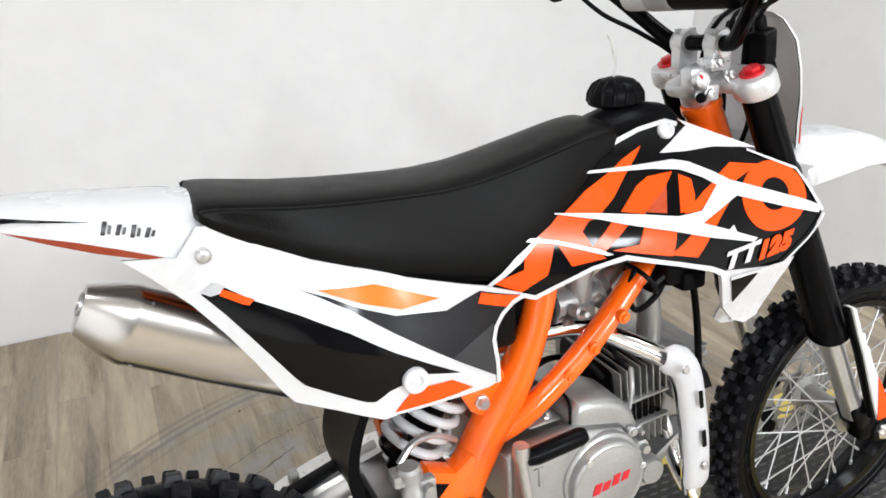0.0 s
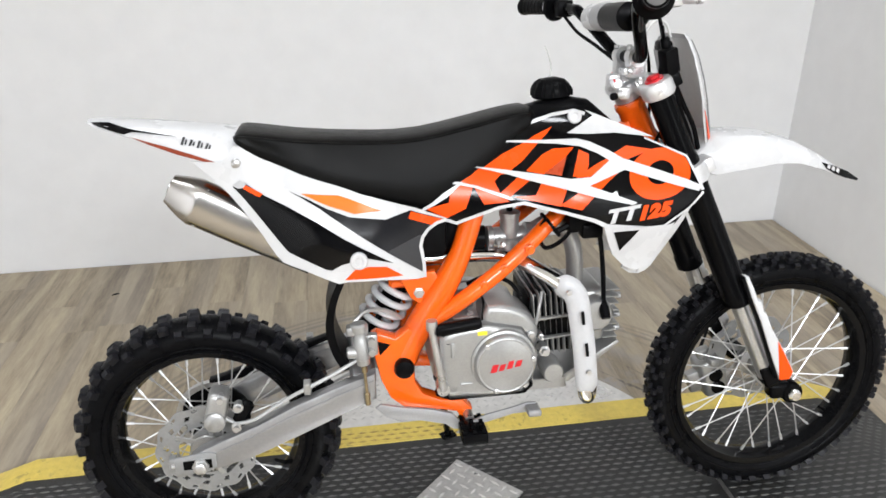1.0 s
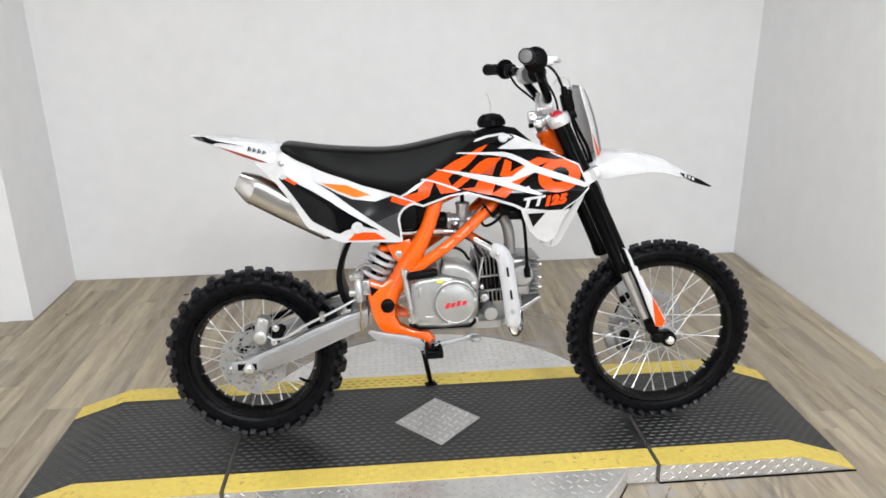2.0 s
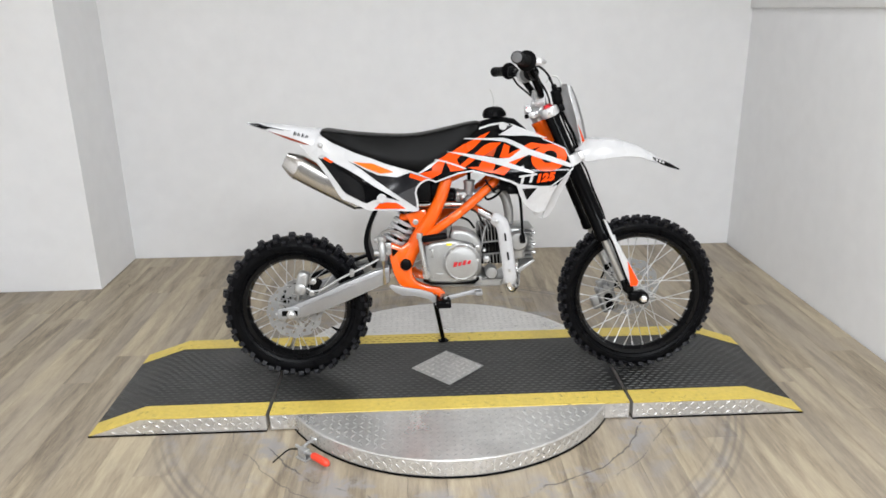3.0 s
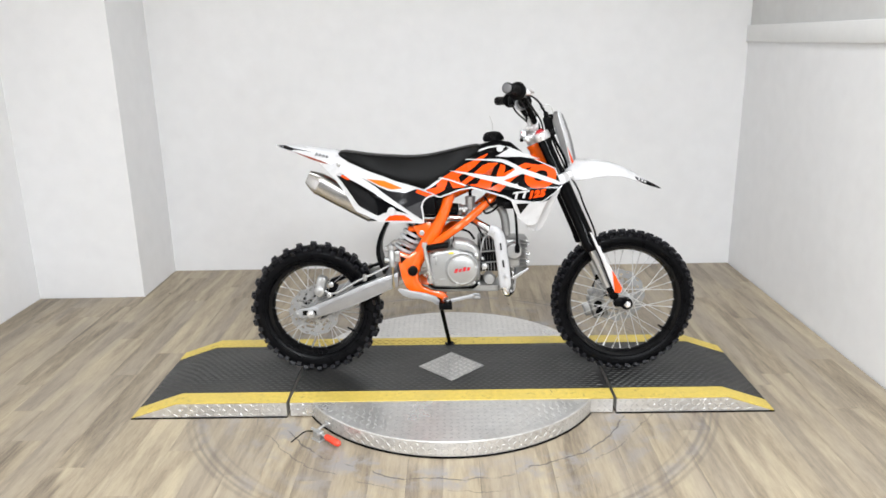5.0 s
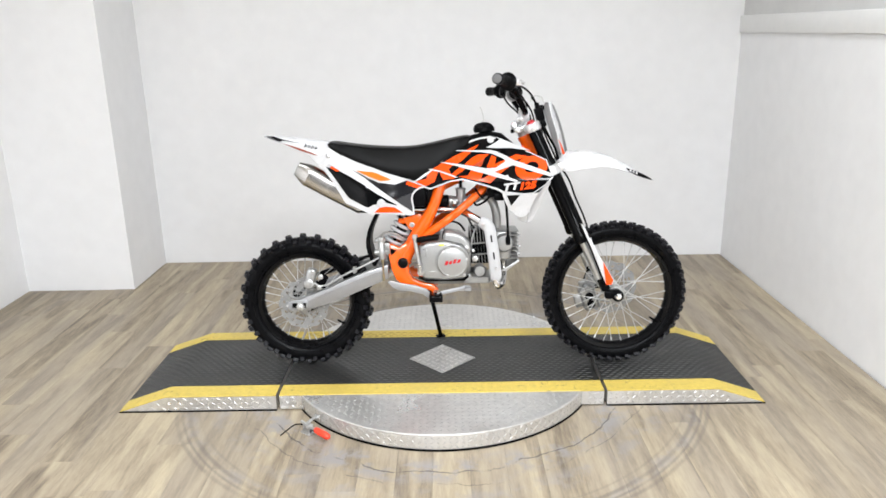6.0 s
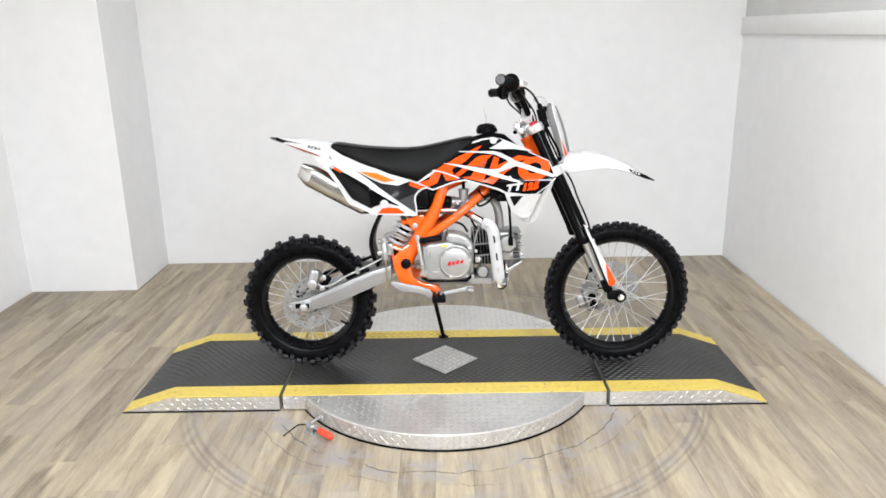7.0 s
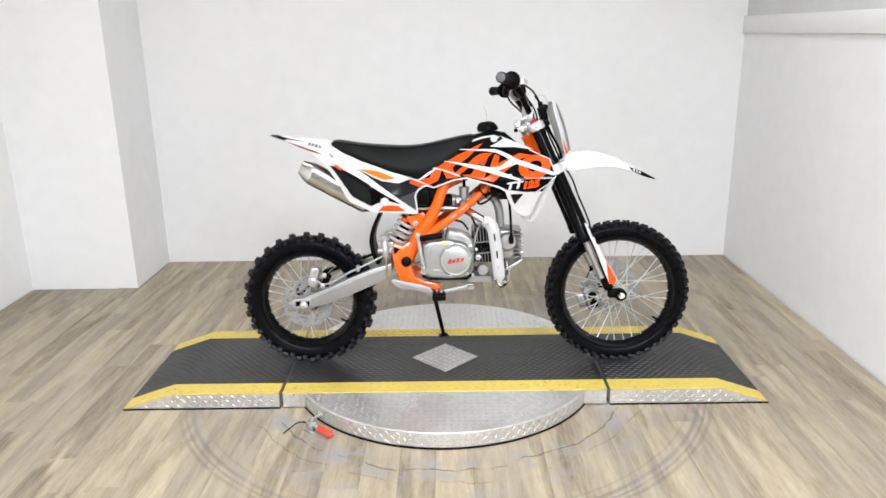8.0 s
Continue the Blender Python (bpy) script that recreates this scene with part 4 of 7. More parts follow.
def shock():
    a, b2 = Vector((-0.110, -0.012, 0.600)), Vector((-0.202, -0.012, 0.462))
    d = (b2 - a).normalized()
    L = (b2 - a).length
    bm = bmesh.new()
    lathe(bm, [(0.010, 0), (0.016, 0.0), (0.016, 0.018), (0.037, 0.020), (0.037, 0.026), (0.021, 0.028), (0.021, 0.100), (0.012, 0.104), (0.007, 0.106), (0.007, L - 0.03), (0.036, L - 0.028), (0.036, L - 0.022), (0.014, L - 0.02), (0.014, L)], a, d, 24)
    s = part("shock_absorber", bm, BLKMETAL, BIKE, "coil-over shock absorber with a black body")
    q = Vector((0, 0, 1)).rotation_difference(d)
    pts = []
    turns, n = 4.7, 130
    for i in range(n + 1):
        t = i / n
        w = 2 * math.pi * turns * t
        pts.append(a + q @ Vector((0.036 * math.cos(w), 0.036 * math.sin(w), 0.028 + (L - 0.058) * t)))
    bm = bmesh.new()
    tube(bm, pts, 0.0066, 10)
    part("spring", bm, WHITE, s, "white coil spring")
    # rear brake master cylinder with its rod
    bm = bmesh.new()
    lathe(bm, [(0.009, 0.0), (0.0125, 0.002), (0.0125, 0.012), (0.0145, 0.014), (0.0145, 0.052), (0.0125, 0.055), (0.0125, 0.068), (0.0155, 0.070), (0.0155, 0.080), (0.012, 0.084), (0.0, 0.084)], (-0.212, -0.090, 0.452), (-0.06, 0, 1), 22)
    box(bm, (-0.206, -0.096, 0.470), (-0.184, -0.080, 0.512), 0.004, seg=2)
    box(bm, (-0.240, -0.098, 0.512), (-0.200, -0.074, 0.530), 0.005, seg=2)
    lathe(bm, [(0.011, 0), (0.011, 0.016), (0.007, 0.018), (0.0, 0.018)], (-0.224, -0.090, 0.478), (-1, 0, 0), 14)
    lathe(bm, [(0.007, 0), (0.007, 0.010), (0.0, 0.011)], (-0.196, -0.096, 0.502), (0, -1, 0), 8)
    lathe(bm, [(0.007, 0), (0.007, 0.010), (0.0, 0.011)], (-0.196, -0.096, 0.480), (0, -1, 0), 8)
    mc = part("brake_master_cylinder", bm, ALU, BIKE, "small cast alloy brake master cylinder")
    bm = bmesh.new()
    lathe(bm, [(0.0055, 0), (0.0055, 0.012), (0.0028, 0.014), (0.0028, 0.055), (0.005, 0.057), (0.005, 0.080), (0.0, 0.081)], (-0.212, -0.096, 0.452), (0.04, 0, -1), 10)
    part("push_rod", bm, BRASS, mc, "brass-coloured push rod")
    bm = bmesh.new()
    tube(bm, smooth_path([(-0.225, -0.078, 0.532), (-0.20, -0.07, 0.548), (-0.165, -0.06, 0.540), (-0.135, -0.055, 0.520)]), 0.004, 8)
    part("reservoir_hose", bm, STEEL, mc)
    # inner rear mudguard flap
    bm = bmesh.new()
    rings = []
    for x, z in [(p.x, p.z) for p in smooth_path([(-0.225, 0, 0.640), (-0.248, 0, 0.600), (-0.270, 0, 0.550), (-0.279, 0, 0.500), (-0.270, 0, 0.450), (-0.252, 0, 0.412)], 4)]:
        rings.append([(x, -0.045, z), (x + 0.006, 0, z), (x, 0.045, z), (x + 0.016, 0.044, z + 0.003), (x + 0.020, 0, z + 0.003), (x + 0.016, -0.044, z + 0.003)])
    loft(bm, rings)
    part("mudguard_flap", bm, BLKPLASTIC, BIKE, "black plastic inner mudguard flap")


# ---- engine ----
def engine():
    bm = bmesh.new()
    prism(bm, [(-0.080, 0.492), (-0.082, 0.410), (-0.055, 0.382), (0.000, 0.372), (0.095, 0.374), (0.116, 0.398), (0.120, 0.465), (0.108, 0.495), (0.080, 0.512), (0.020, 0.514), (-0.040, 0.506)], -0.085, 0.085, 0.010, 3)
    e = part("engine", bm, ALU, BIKE, "grey cast alloy engine")
    bm = bmesh.new()
    prism(bm, [(-0.076, 0.504), (-0.076, 0.398), (-0.056, 0.377), (0.020, 0.372), (0.086, 0.377), (0.108, 0.405), (0.110, 0.470), (0.086, 0.508), (0.020, 0.524), (-0.045, 0.518)], -0.116, -0.084, 0.016, 5)
    prism(bm, [(0.012, 0.535), (0.014, 0.490), (0.085, 0.470), (0.116, 0.470), (0.120, 0.492), (0.112, 0.515), (0.096, 0.533), (0.072, 0.546), (0.046, 0.552), (0.022, 0.552)], -0.104, -0.030, 0.013, 5)
    part("side_cover", bm, ALU, e, "satin grey engine side cover")
    for bx, bz in ((-0.066, 0.425), (-0.046, 0.397), (0.090, 0.392), (0.102, 0.492)):
        bm = bmesh.new()
        lathe(bm, [(0.0075, -0.004), (0.0075, 0.002), (0.0045, 0.003), (0.0045, 0.006), (0.0, 0.006)], (bx, -0.110, bz), (0, -1, 0), 10)
        part("cover_bolt", bm, STEEL, e)
    bm = bmesh.new()
    lathe(bm, [(0.064, -0.012), (0.064, 0.0), (0.062, 0.005), (0.0585, 0.006), (0.0575, 0.007), (0.0575, 0.017), (0.0555, 0.0200), (0.053, 0.0210), (0.0515, 0.0200), (0.050, 0.0200), (0.048, 0.0208), (0.0, 0.0215)], (0.048, -0.114, 0.446), (0, -1, 0), 56)
    clutch = part("clutch_cover", bm, ALU, e, "round satin alloy clutch cover")
    for i in range(3):
        w = math.radians(10 + 120 * i)
        bm = bmesh.new()
        lathe(bm, [(0.005, 0), (0.005, 0.002), (0.003, 0.003), (0.0, 0.002)], (0.048 + 0.0535 * math.cos(w), -0.1345, 0.446 + 0.0535 * math.sin(w)), (0, -1, 0), 8)
        part("screw", bm, STEEL, clutch)
    # the maker's mark as plain slanted red bars
    for k, (w, h) in enumerate(((0.0165, 0.015), (0.0145, 0.012), (0.0145, 0.015), (0.0145, 0.012))):
        x = 0.018 + 0.0155 * k
        z = 0.435 + 0.0026 * k
        bm = bmesh.new()
        prism(bm, [(x, z), (x + w * 0.72, z + 0.001), (x + w, z + h + 0.001), (x + w * 0.3, z + h)], -0.1366, -0.1345)
        part("mark_bar", bm, RED, clutch, "red printed mark")
    bm = bmesh.new()
    lathe(bm, [(0.070, 0.0), (0.070, 0.022), (0.064, 0.030), (0.0, 0.033)], (0.020, 0.084, 0.445), (0, 1, 0), 40)
    part("generator_cover", bm, ALU, e)
    # finned barrel lying forward, with its head
    # barrel set black: the shade between the fins is put into its colour
    bm = bmesh.new()
    box(bm, (0.112, -0.056, 0.418), (0.215, 0.056, 0.548), 0.012, seg=2)
    part("barrel", bm, BLKMETAL, e, "cylinder barrel, blackened so the fin gaps look dark")
    ax = pose(0.16, 0, 0.495, 0, -4, 0)
    for i in range(8):
        bm = bmesh.new()
        x = -0.038 + 0.0115 * i
        top = 0.060 - 0.0009 * abs(i - 2) ** 1.6
        box(bm, (x - 0.0012, -0.067, 0.006), (x + 0.0012, 0.067, top), 0.0006, ax)
        box(bm, (x - 0.0012, -0.067, -0.070), (x + 0.0012, 0.067, -0.036), 0.0006, ax)
        box(bm, (x - 0.0009, -0.056, -0.036), (x + 0.0009, 0.056, 0.006), 0.0004, ax)
        part("fin", bm, ALU, e)
    bm = bmesh.new()
    box(bm, (0.208, -0.052, 0.430), (0.272, 0.052, 0.545), 0.012, seg=3)
    lathe(bm, [(0.034, 0), (0.034, 0.016), (0.028, 0.022), (0.0, 0.024)], (0.245, -0.052, 0.500), (0, -1, 0), 28)
    head = part("cylinder_head", bm, ALU, e, "cast alloy cylinder head")
    for i in range(8):
        bm = bmesh.new()
        z = 0.436 + 0.0145 * i
        box(bm, (0.268, -0.050, z), (0.300, 0.050, z + 0.003), 0.001)
        part("head_fin", bm, ALU, head)
    for bz in (0.452, 0.480, 0.520):
        bm = bmesh.new()
        lathe(bm, [(0.006, 0), (0.006, 0.012), (0.0, 0.013)], (0.296, -0.035, bz), (1, -0.2, 0), 8)
        part("head_bolt", bm, STEEL, head)
    for z in (-0.036, 0.006):
        bm = bmesh.new()
        box(bm, (-0.040, -0.0685, z - 0.0022), (0.046, -0.060, z + 0.0022), 0.001, ax)
        part("fin_web", bm, ALU, e)
    bm = bmesh.new()
    tube(bm, smooth_path([(0.118, -0.074, 0.478), (0.121, -0.080, 0.505), (0.127, -0.078, 0.535), (0.136, -0.066, 0.556)]), 0.0030, 8)
    part("braided_hose", bm, BRAID, e, "grey braided oil hose")
    # lower front details
    bm = bmesh.new()
    lathe(bm, [(0.021, 0), (0.021, 0.035), (0.018, 0.040), (0.0, 0.041)], (0.150, -0.060, 0.402), (0, -1, 0), 24)
    part("oil_filter_cap", bm, ALU, e, "round alloy oil filter cap")
    for bx, bz, r in ((0.133, 0.448, 0.0115), (0.126, 0.478, 0.006)):
        bm = bmesh.new()
        lathe(bm, [(r, 0), (r, 0.020), (r * 0.6, 0.021), (r * 0.6, 0.030), (0, 0.031)], (bx, -0.075, bz), (0, -1, 0), 6)
        part("oil_fitting", bm, STEEL, e)
    bm = bmesh.new()
    box(bm, (-0.065, -0.064, 0.346), (0.190, 0.064, 0.352), 0.002)
    for sy in (-1, 1):
        box(bm, (-0.060, sy * 0.064 - 0.003, 0.347), (0.186, sy * 0.064 + 0.003, 0.372), 0.002)
    box(bm, (-0.040, -0.072, 0.362), (0.010, 0.072, 0.386), 0.006, seg=2)
    box(bm, (0.060, -0.072, 0.360), (0.120, 0.072, 0.386), 0.006, seg=2)
    prism(bm, [(0.18, 0.358), (0.30, 0.430), (0.305, 0.424), (0.20, 0.346), (0.18, 0.346)], -0.05, 0.05, 0.002)
    part("skid_plate", bm, ALU, e, "pale alloy skid plate")
    for x0, z0, x1, z1 in ((-0.052, 0.462, -0.044, 0.492), (-0.036, 0.405, -0.012, 0.410)):
        bm = bmesh.new()
        box(bm, (x0, -0.119, z0), (x1, -0.110, z1), 0.0025, seg=2)
        part("cover_rib", bm, ALU, e)
    # dark strip along the bottom edge of the case
    bm = bmesh.new()
    prism(bm, [(-0.078, 0.384), (-0.050, 0.374), (0.090, 0.374), (0.108, 0.388), (0.108, 0.380), (0.092, 0.366), (-0.052, 0.366), (-0.080, 0.378)], -0.100, -0.080)
    part("case_bottom_strip", bm, BLKMETAL, e, "dark strip along the bottom of the case")
    # breather plug, dark strip for a case crevice, and upper bolts
    bm = bmesh.new()
    lathe(bm, [(0.0125, -0.01), (0.0125, 0.004), (0.009, 0.006), (0.0, 0.004)], (-0.056, -0.108, 0.497), (0, -1, 0.3), 16)
    part("oil_plug", bm, BLKPLASTIC, e, "black oil filler plug")
    # dark bar laid on the case stands for the shade in its crevice
    bm = bmesh.new()
    tube(bm, smooth_path([(0.014, -0.092, 0.512), (0.012, -0.095, 0.530), (0.016, -0.088, 0.546), (0.019, -0.070, 0.5525), (0.019, -0.034, 0.5525)]), 0.0022, 6)
    part("crevice_strip", bm, BLKMETAL, e, "dark strip standing for a shaded crevice")
    for bx, bz in ((0.095, 0.522),):
        bm = bmesh.new()
        lathe(bm, [(0.008, -0.012), (0.008, 0.004), (0.005, 0.005), (0.005, 0.009), (0.0, 0.009)], (bx, -0.088, bz), (0, -1, 0.5), 8)
        part("case_bolt", bm, ALU, e)
    # kick starter
    bm = bmesh.new()
    lathe(bm, [(0.012, -0.02), (0.012, 0.010), (0.0, 0.011)], (-0.070, -0.125, 0.408), (0, -1, 0), 16)
    tube(bm, smooth_path([(-0.070, -0.130, 0.408), (-0.076, -0.136, 0.450), (-0.084, -0.138, 0.500), (-0.089, -0.138, 0.540)]), [0.0085] * 6 + [0.0075] * 6 + [0.007] * 6 + [0.008], 12)
    lathe(bm, [(0.010, 0), (0.011, 0.006), (0.010, 0.018), (0.0, 0.019)], (-0.088, -0.138, 0.532), (0, 0, 1), 14)
    kick = part("kick_starter", bm, STEEL, e, "chromed kick starter lever")
    bm = bmesh.new()
    tube(bm, [(-0.080, -0.140, 0.531), (-0.070, -0.142, 0.532), (-0.008, -0.146, 0.541), (0.000, -0.146, 0.542)], [0.010, 0.0115, 0.0115, 0.009], 14)
    part("kick_pedal", bm, BLKPLASTIC, kick, "black rubber kick pedal")
    bm = bmesh.new()
    box(bm, (-0.001, -0.1180, 0.503), (0.017, -0.1155, 0.510))
    part("yellow_label", bm, YELLOWST, e, "small yellow label")
    # starter motor lying on the case, with its bracket
    bm = bmesh.new()
    lathe(bm, [(0.0, 0.0), (0.017, 0.001), (0.019, 0.004), (0.019, 0.050), (0.016, 0.053), (0.016, 0.062), (0.0, 0.063)], (-0.058, -0.040, 0.534), (1, 0, 0.12), 22)
    st = part("starter_motor", bm, DARKGREY, e, "dark grey starter motor")
    bm = bmesh.new()
    box(bm, (-0.040, -0.078, 0.519), (0.010, -0.052, 0.524), 0.002)
    lathe(bm, [(0.0075, 0), (0.0075, 0.005), (0.005, 0.006), (0.005, 0.010), (0.0, 0.011)], (-0.006, -0.066, 0.524), (0, -0.3, 1), 8)
    part("bracket", bm, STEEL, st, "bright bracket with a bolt")
    # inlet tract
    bm = bmesh.new()
    tube(bm, smooth_path([(0.130, -0.010, 0.655), (0.165, -0.012, 0.672), (0.200, -0.014, 0.655), (0.217, -0.015, 0.610), (0.222, -0.012, 0.550)]), 0.0165, 14)
    part("inlet_pipe", bm, ALU, e, "grey alloy inlet pipe")
    bm = bmesh.new()
    lathe(bm, [(0.016, 0), (0.021, 0.002), (0.021, 0.012), (0.017, 0.014), (0.017, 0.075), (0.023, 0.077), (0.023, 0.088), (0.016, 0.090)], (0.038, -0.020, 0.655), (1, 0, 0), 22)
    lathe(bm, [(0.020, -0.030), (0.022, -0.028), (0.022, -0.004), (0.018, 0.0), (0.018, 0.040), (0.020, 0.041), (0.020, 0.048), (0.010, 0.050), (0.0, 0.050)], (0.084, -0.022, 0.655), (0, 0, 1), 22)
    lathe(bm, [(0.008, 0), (0.008, 0.022), (0.004, 0.024), (0.004, 0.034), (0, 0.034)], (0.060, -0.036, 0.650), (0, -1, 0.2), 12)
    carb = part("carburettor", bm, ALU, e, "cast alloy carburettor")
    bm = bmesh.new()
    tube(bm, smooth_path([(0.084, -0.022, 0.705), (0.086, -0.022, 0.735), (0.110, -0.015, 0.765)]), 0.006, 8)
    part("throttle_cable", bm, BLKPLASTIC, carb)
    bm = bmesh.new()
    tube(bm, [(0.036, -0.02, 0.655), (-0.02, -0.01, 0.655), (-0.06, 0, 0.665)], [0.022, 0.024, 0.040], 18)
    part("air_hose", bm, BLKPLASTIC, carb, "black rubber air hose")
    bm = bmesh.new()
    box(bm, (-0.19, -0.072, 0.640), (-0.045, 0.072, 0.730), 0.012, seg=2)
    box(bm, (-0.06, -0.050, 0.650), (-0.015, 0.050, 0.712), 0.012, seg=2)
    part("air_box", bm, BLKPLASTIC, e, "black air box")
    for pts, r in (([(0.235, -0.055, 0.700), (0.250, -0.060, 0.655), (0.256, -0.066, 0.590), (0.258, -0.070, 0.520)], 0.0048),
                   ([(0.000, -0.02, 0.560), (0.035, -0.03, 0.578), (0.075, -0.045, 0.572), (0.098, -0.055, 0.545)], 0.0042),
                   ([(0.145, -0.062, 0.700), (0.128, -0.066, 0.675), (0.140, -0.070, 0.645), (0.175, -0.070, 0.660), (0.200, -0.064, 0.690)], 0.0040),
                   ([(0.105, -0.050, 0.610), (0.112, -0.055, 0.590), (0.125, -0.058, 0.565), (0.140, -0.058, 0.548)], 0.0040)):
        bm = bmesh.new()
        tube(bm, smooth_path(pts), r, 8)
        part("cable", bm, BLKPLASTIC, e, "black cable")
    loop = []
    for k in range(25):
        w = 2 * math.pi * k / 24
        loop.append(Vector((0.150, -0.066, 0.688)) + Vector((0.6, 0, -0.8)) * 0.024 * math.cos(w) + Vector((0, 1, 0)) * 0.026 * math.sin(w))
    bm = bmesh.new()
    tube(bm, loop[:-1], 0.0034, 8, closed=True)
    part("cable_tie_loop", bm, BLKPLASTIC, e, "black cable looped round the frame tube")
    bm = bmesh.new()
    lathe(bm, [(0.009, 0), (0.010, 0.02), (0.007, 0.034), (0.0, 0.035)], (0.257, -0.086, 0.500), (0, 0.6, 0.8), 14)
    part("spark_plug_cap", bm, BLKPLASTIC, e, "black spark plug cap")
    bm = bmesh.new()
    box(bm, (0.180, -0.082, 0.672), (0.236, -0.045, 0.712), 0.008, seg=2)
    box(bm, (0.205, -0.088, 0.662), (0.246, -0.056, 0.690), 0.006, seg=2)
    tube(bm, [(0.160, -0.072, 0.676), (0.190, -0.072, 0.690)], 0.006, 8)
    part("ignition_coil", bm, BLKPLASTIC, e, "black ignition coil")


def exhaust():
    y = -0.082
    bm = bmesh.new()
    pts = smooth_path([(-0.33, -0.030, 0.676), (-0.22, -0.040, 0.640), (-0.10, -0.032, 0.626), (0.015, -0.030, 0.625), (0.080, -0.040, 0.620), (0.125, -0.070, 0.602), (0.166, -0.100, 0.578), (0.186, -0.114, 0.540), (0.195, -0.118, 0.470),
                       (0.206, -0.116, 0.380), (0.216, -0.106, 0.350), (0.234, -0.070, 0.350), (0.243, -0.035, 0.385), (0.245, -0.010, 0.435)], 6)
    tube(bm, pts, 0.0145, 16)
    ex = part("exhaust_pipe", bm, CHROME, BIKE, "chromed exhaust header pipe")
    bm = bmesh.new()
    pts = [(0.150, -0.118, 0.590), (0.174, -0.123, 0.580), (0.187, -0.126, 0.558), (0.193, -0.129, 0.520), (0.201, -0.131, 0.460), (0.207, -0.129, 0.405), (0.211, -0.124, 0.368)]
    rings = []
    path = smooth_path(pts, 4)
    for i, p in enumerate(path):
        d = (path[min(i + 1, len(path) - 1)] - path[max(i - 1, 0)]).normalized()
        side = d.cross(Vector((0, -1, 0))).normalized()
        nrm = side.cross(d)
        r = 0.0222 * min(1, 0.62 + 0.25 * min(i, len(path) - 1 - i))
        ring = []
        for k in range(9):
            w = math.pi * k / 8
            ring.append(p + side * r * math.cos(w) - nrm * (r * 0.62 * math.sin(w) - 0.006))
        for k in range(8, -1, -1):
            w = math.pi * k / 8
            ring.append(p + side * (r - 0.002) * math.cos(w) - nrm * ((r - 0.002) * 0.62 * math.sin(w) - 0.006))
        rings.append(ring)
    # the outside of the shield must face away from the bike
    rings = [[Vector((q.x, 2 * p.y - q.y if (rings[0][4].y > pts[0][1]) else q.y, q.z)) for q in ring] for ring, p in zip(rings, path)]
    loft(bm, rings)
    sh = part("heat_shield", bm, SHIELD, ex, "white curved heat shield with black slot patches")
    # black boxes laid on the shield stand for the dark in its slots
    for x, z in ((0.191, 0.532), (0.200, 0.468)):
        bm = bmesh.new()
        box(bm, (-0.0028, -0.0012, -0.013), (0.0028, 0.0012, 0.013), 0.0, pose(x, -0.1425 - 0.0012, z, 0, -7, 0))
        part("slot", bm, BLKPLASTIC, sh, "black patch standing for a shaded slot")
    for x, z in ((0.164, 0.583), (0.206, 0.420)):
        bm = bmesh.new()
        lathe(bm, [(0.006, 0), (0.005, 0.003), (0.0, 0.004)], (x, -0.141, z), (0, -1, 0), 12)
        part("rivet", bm, STEEL, sh)
    # silencer: an oval canister that tapers to its outlet
    a, b2 = Vector((-0.487, -0.026, 0.760)), Vector((-0.330, -0.026, 0.674))
    d = (b2 - a).normalized()
    side = Vector((0, 1, 0))
    up = d.cross(side).normalized()
    if up.z < 0:
        up = -up
    bm = bmesh.new()
    rings = []
    L = (b2 - a).length
    for s, k in ((-0.0505, 0.52), (-0.050, 0.60), (-0.047, 0.635), (-0.034, 0.76), (-0.018, 0.90), (-0.004, 0.985), (0.000, 1.0), (0.003, 1.0), (0.006, 0.985), (L * 0.5, 1.0), (L + 0.05, 0.98), (L + 0.055, 0.9), (L + 0.10, 0.4)):
        rings.append([a + d * s + side * 0.030 * k * math.copysign(abs(math.cos(w)) ** 0.75, math.cos(w)) + up * 0.0425 * k * math.copysign(abs(math.sin(w)) ** 0.75, math.sin(w)) + up * 0.010 * (1 - k)
                      for w in [2 * math.pi * q / 36 for q in range(36)]])
    loft(bm, rings)
    muf = part("silencer", bm, BRUSHED, BIKE, "brushed steel silencer can")
    bm = bmesh.new()
    c = a - d * 0.0495 + up * 0.009
    lathe(bm, [(0.0125, -0.002), (0.0125, 0.003), (0.0105, 0.003), (0.0105, -0.002)], c, -d, 20, closed=True)
    part("outlet", bm, STEEL, muf)
    # black disc fills the outlet ring
    bm = bmesh.new()
    lathe(bm, [(0.0105, -0.01), (0.0105, 0.001), (0, 0.001)], c, -d, 16)
    part("outlet_disc", bm, BLKPLASTIC, muf, "black disc inside the outlet ring")
    for w in (-2.2, -1.2, 0.9, 2.2):
        bm = bmesh.new()
        n = side * math.cos(w) * 0.030 + up * math.sin(w) * 0.0425
        lathe(bm, [(0.004, -0.002), (0.004, 0.0015), (0.0, 0.003)], a + d * 0.012 + n, n, 10)
        part("rivet", bm, STEEL, muf)


chassis()
swingarm()
shock()
engine()
exhaust()
WIDEN[0] = False


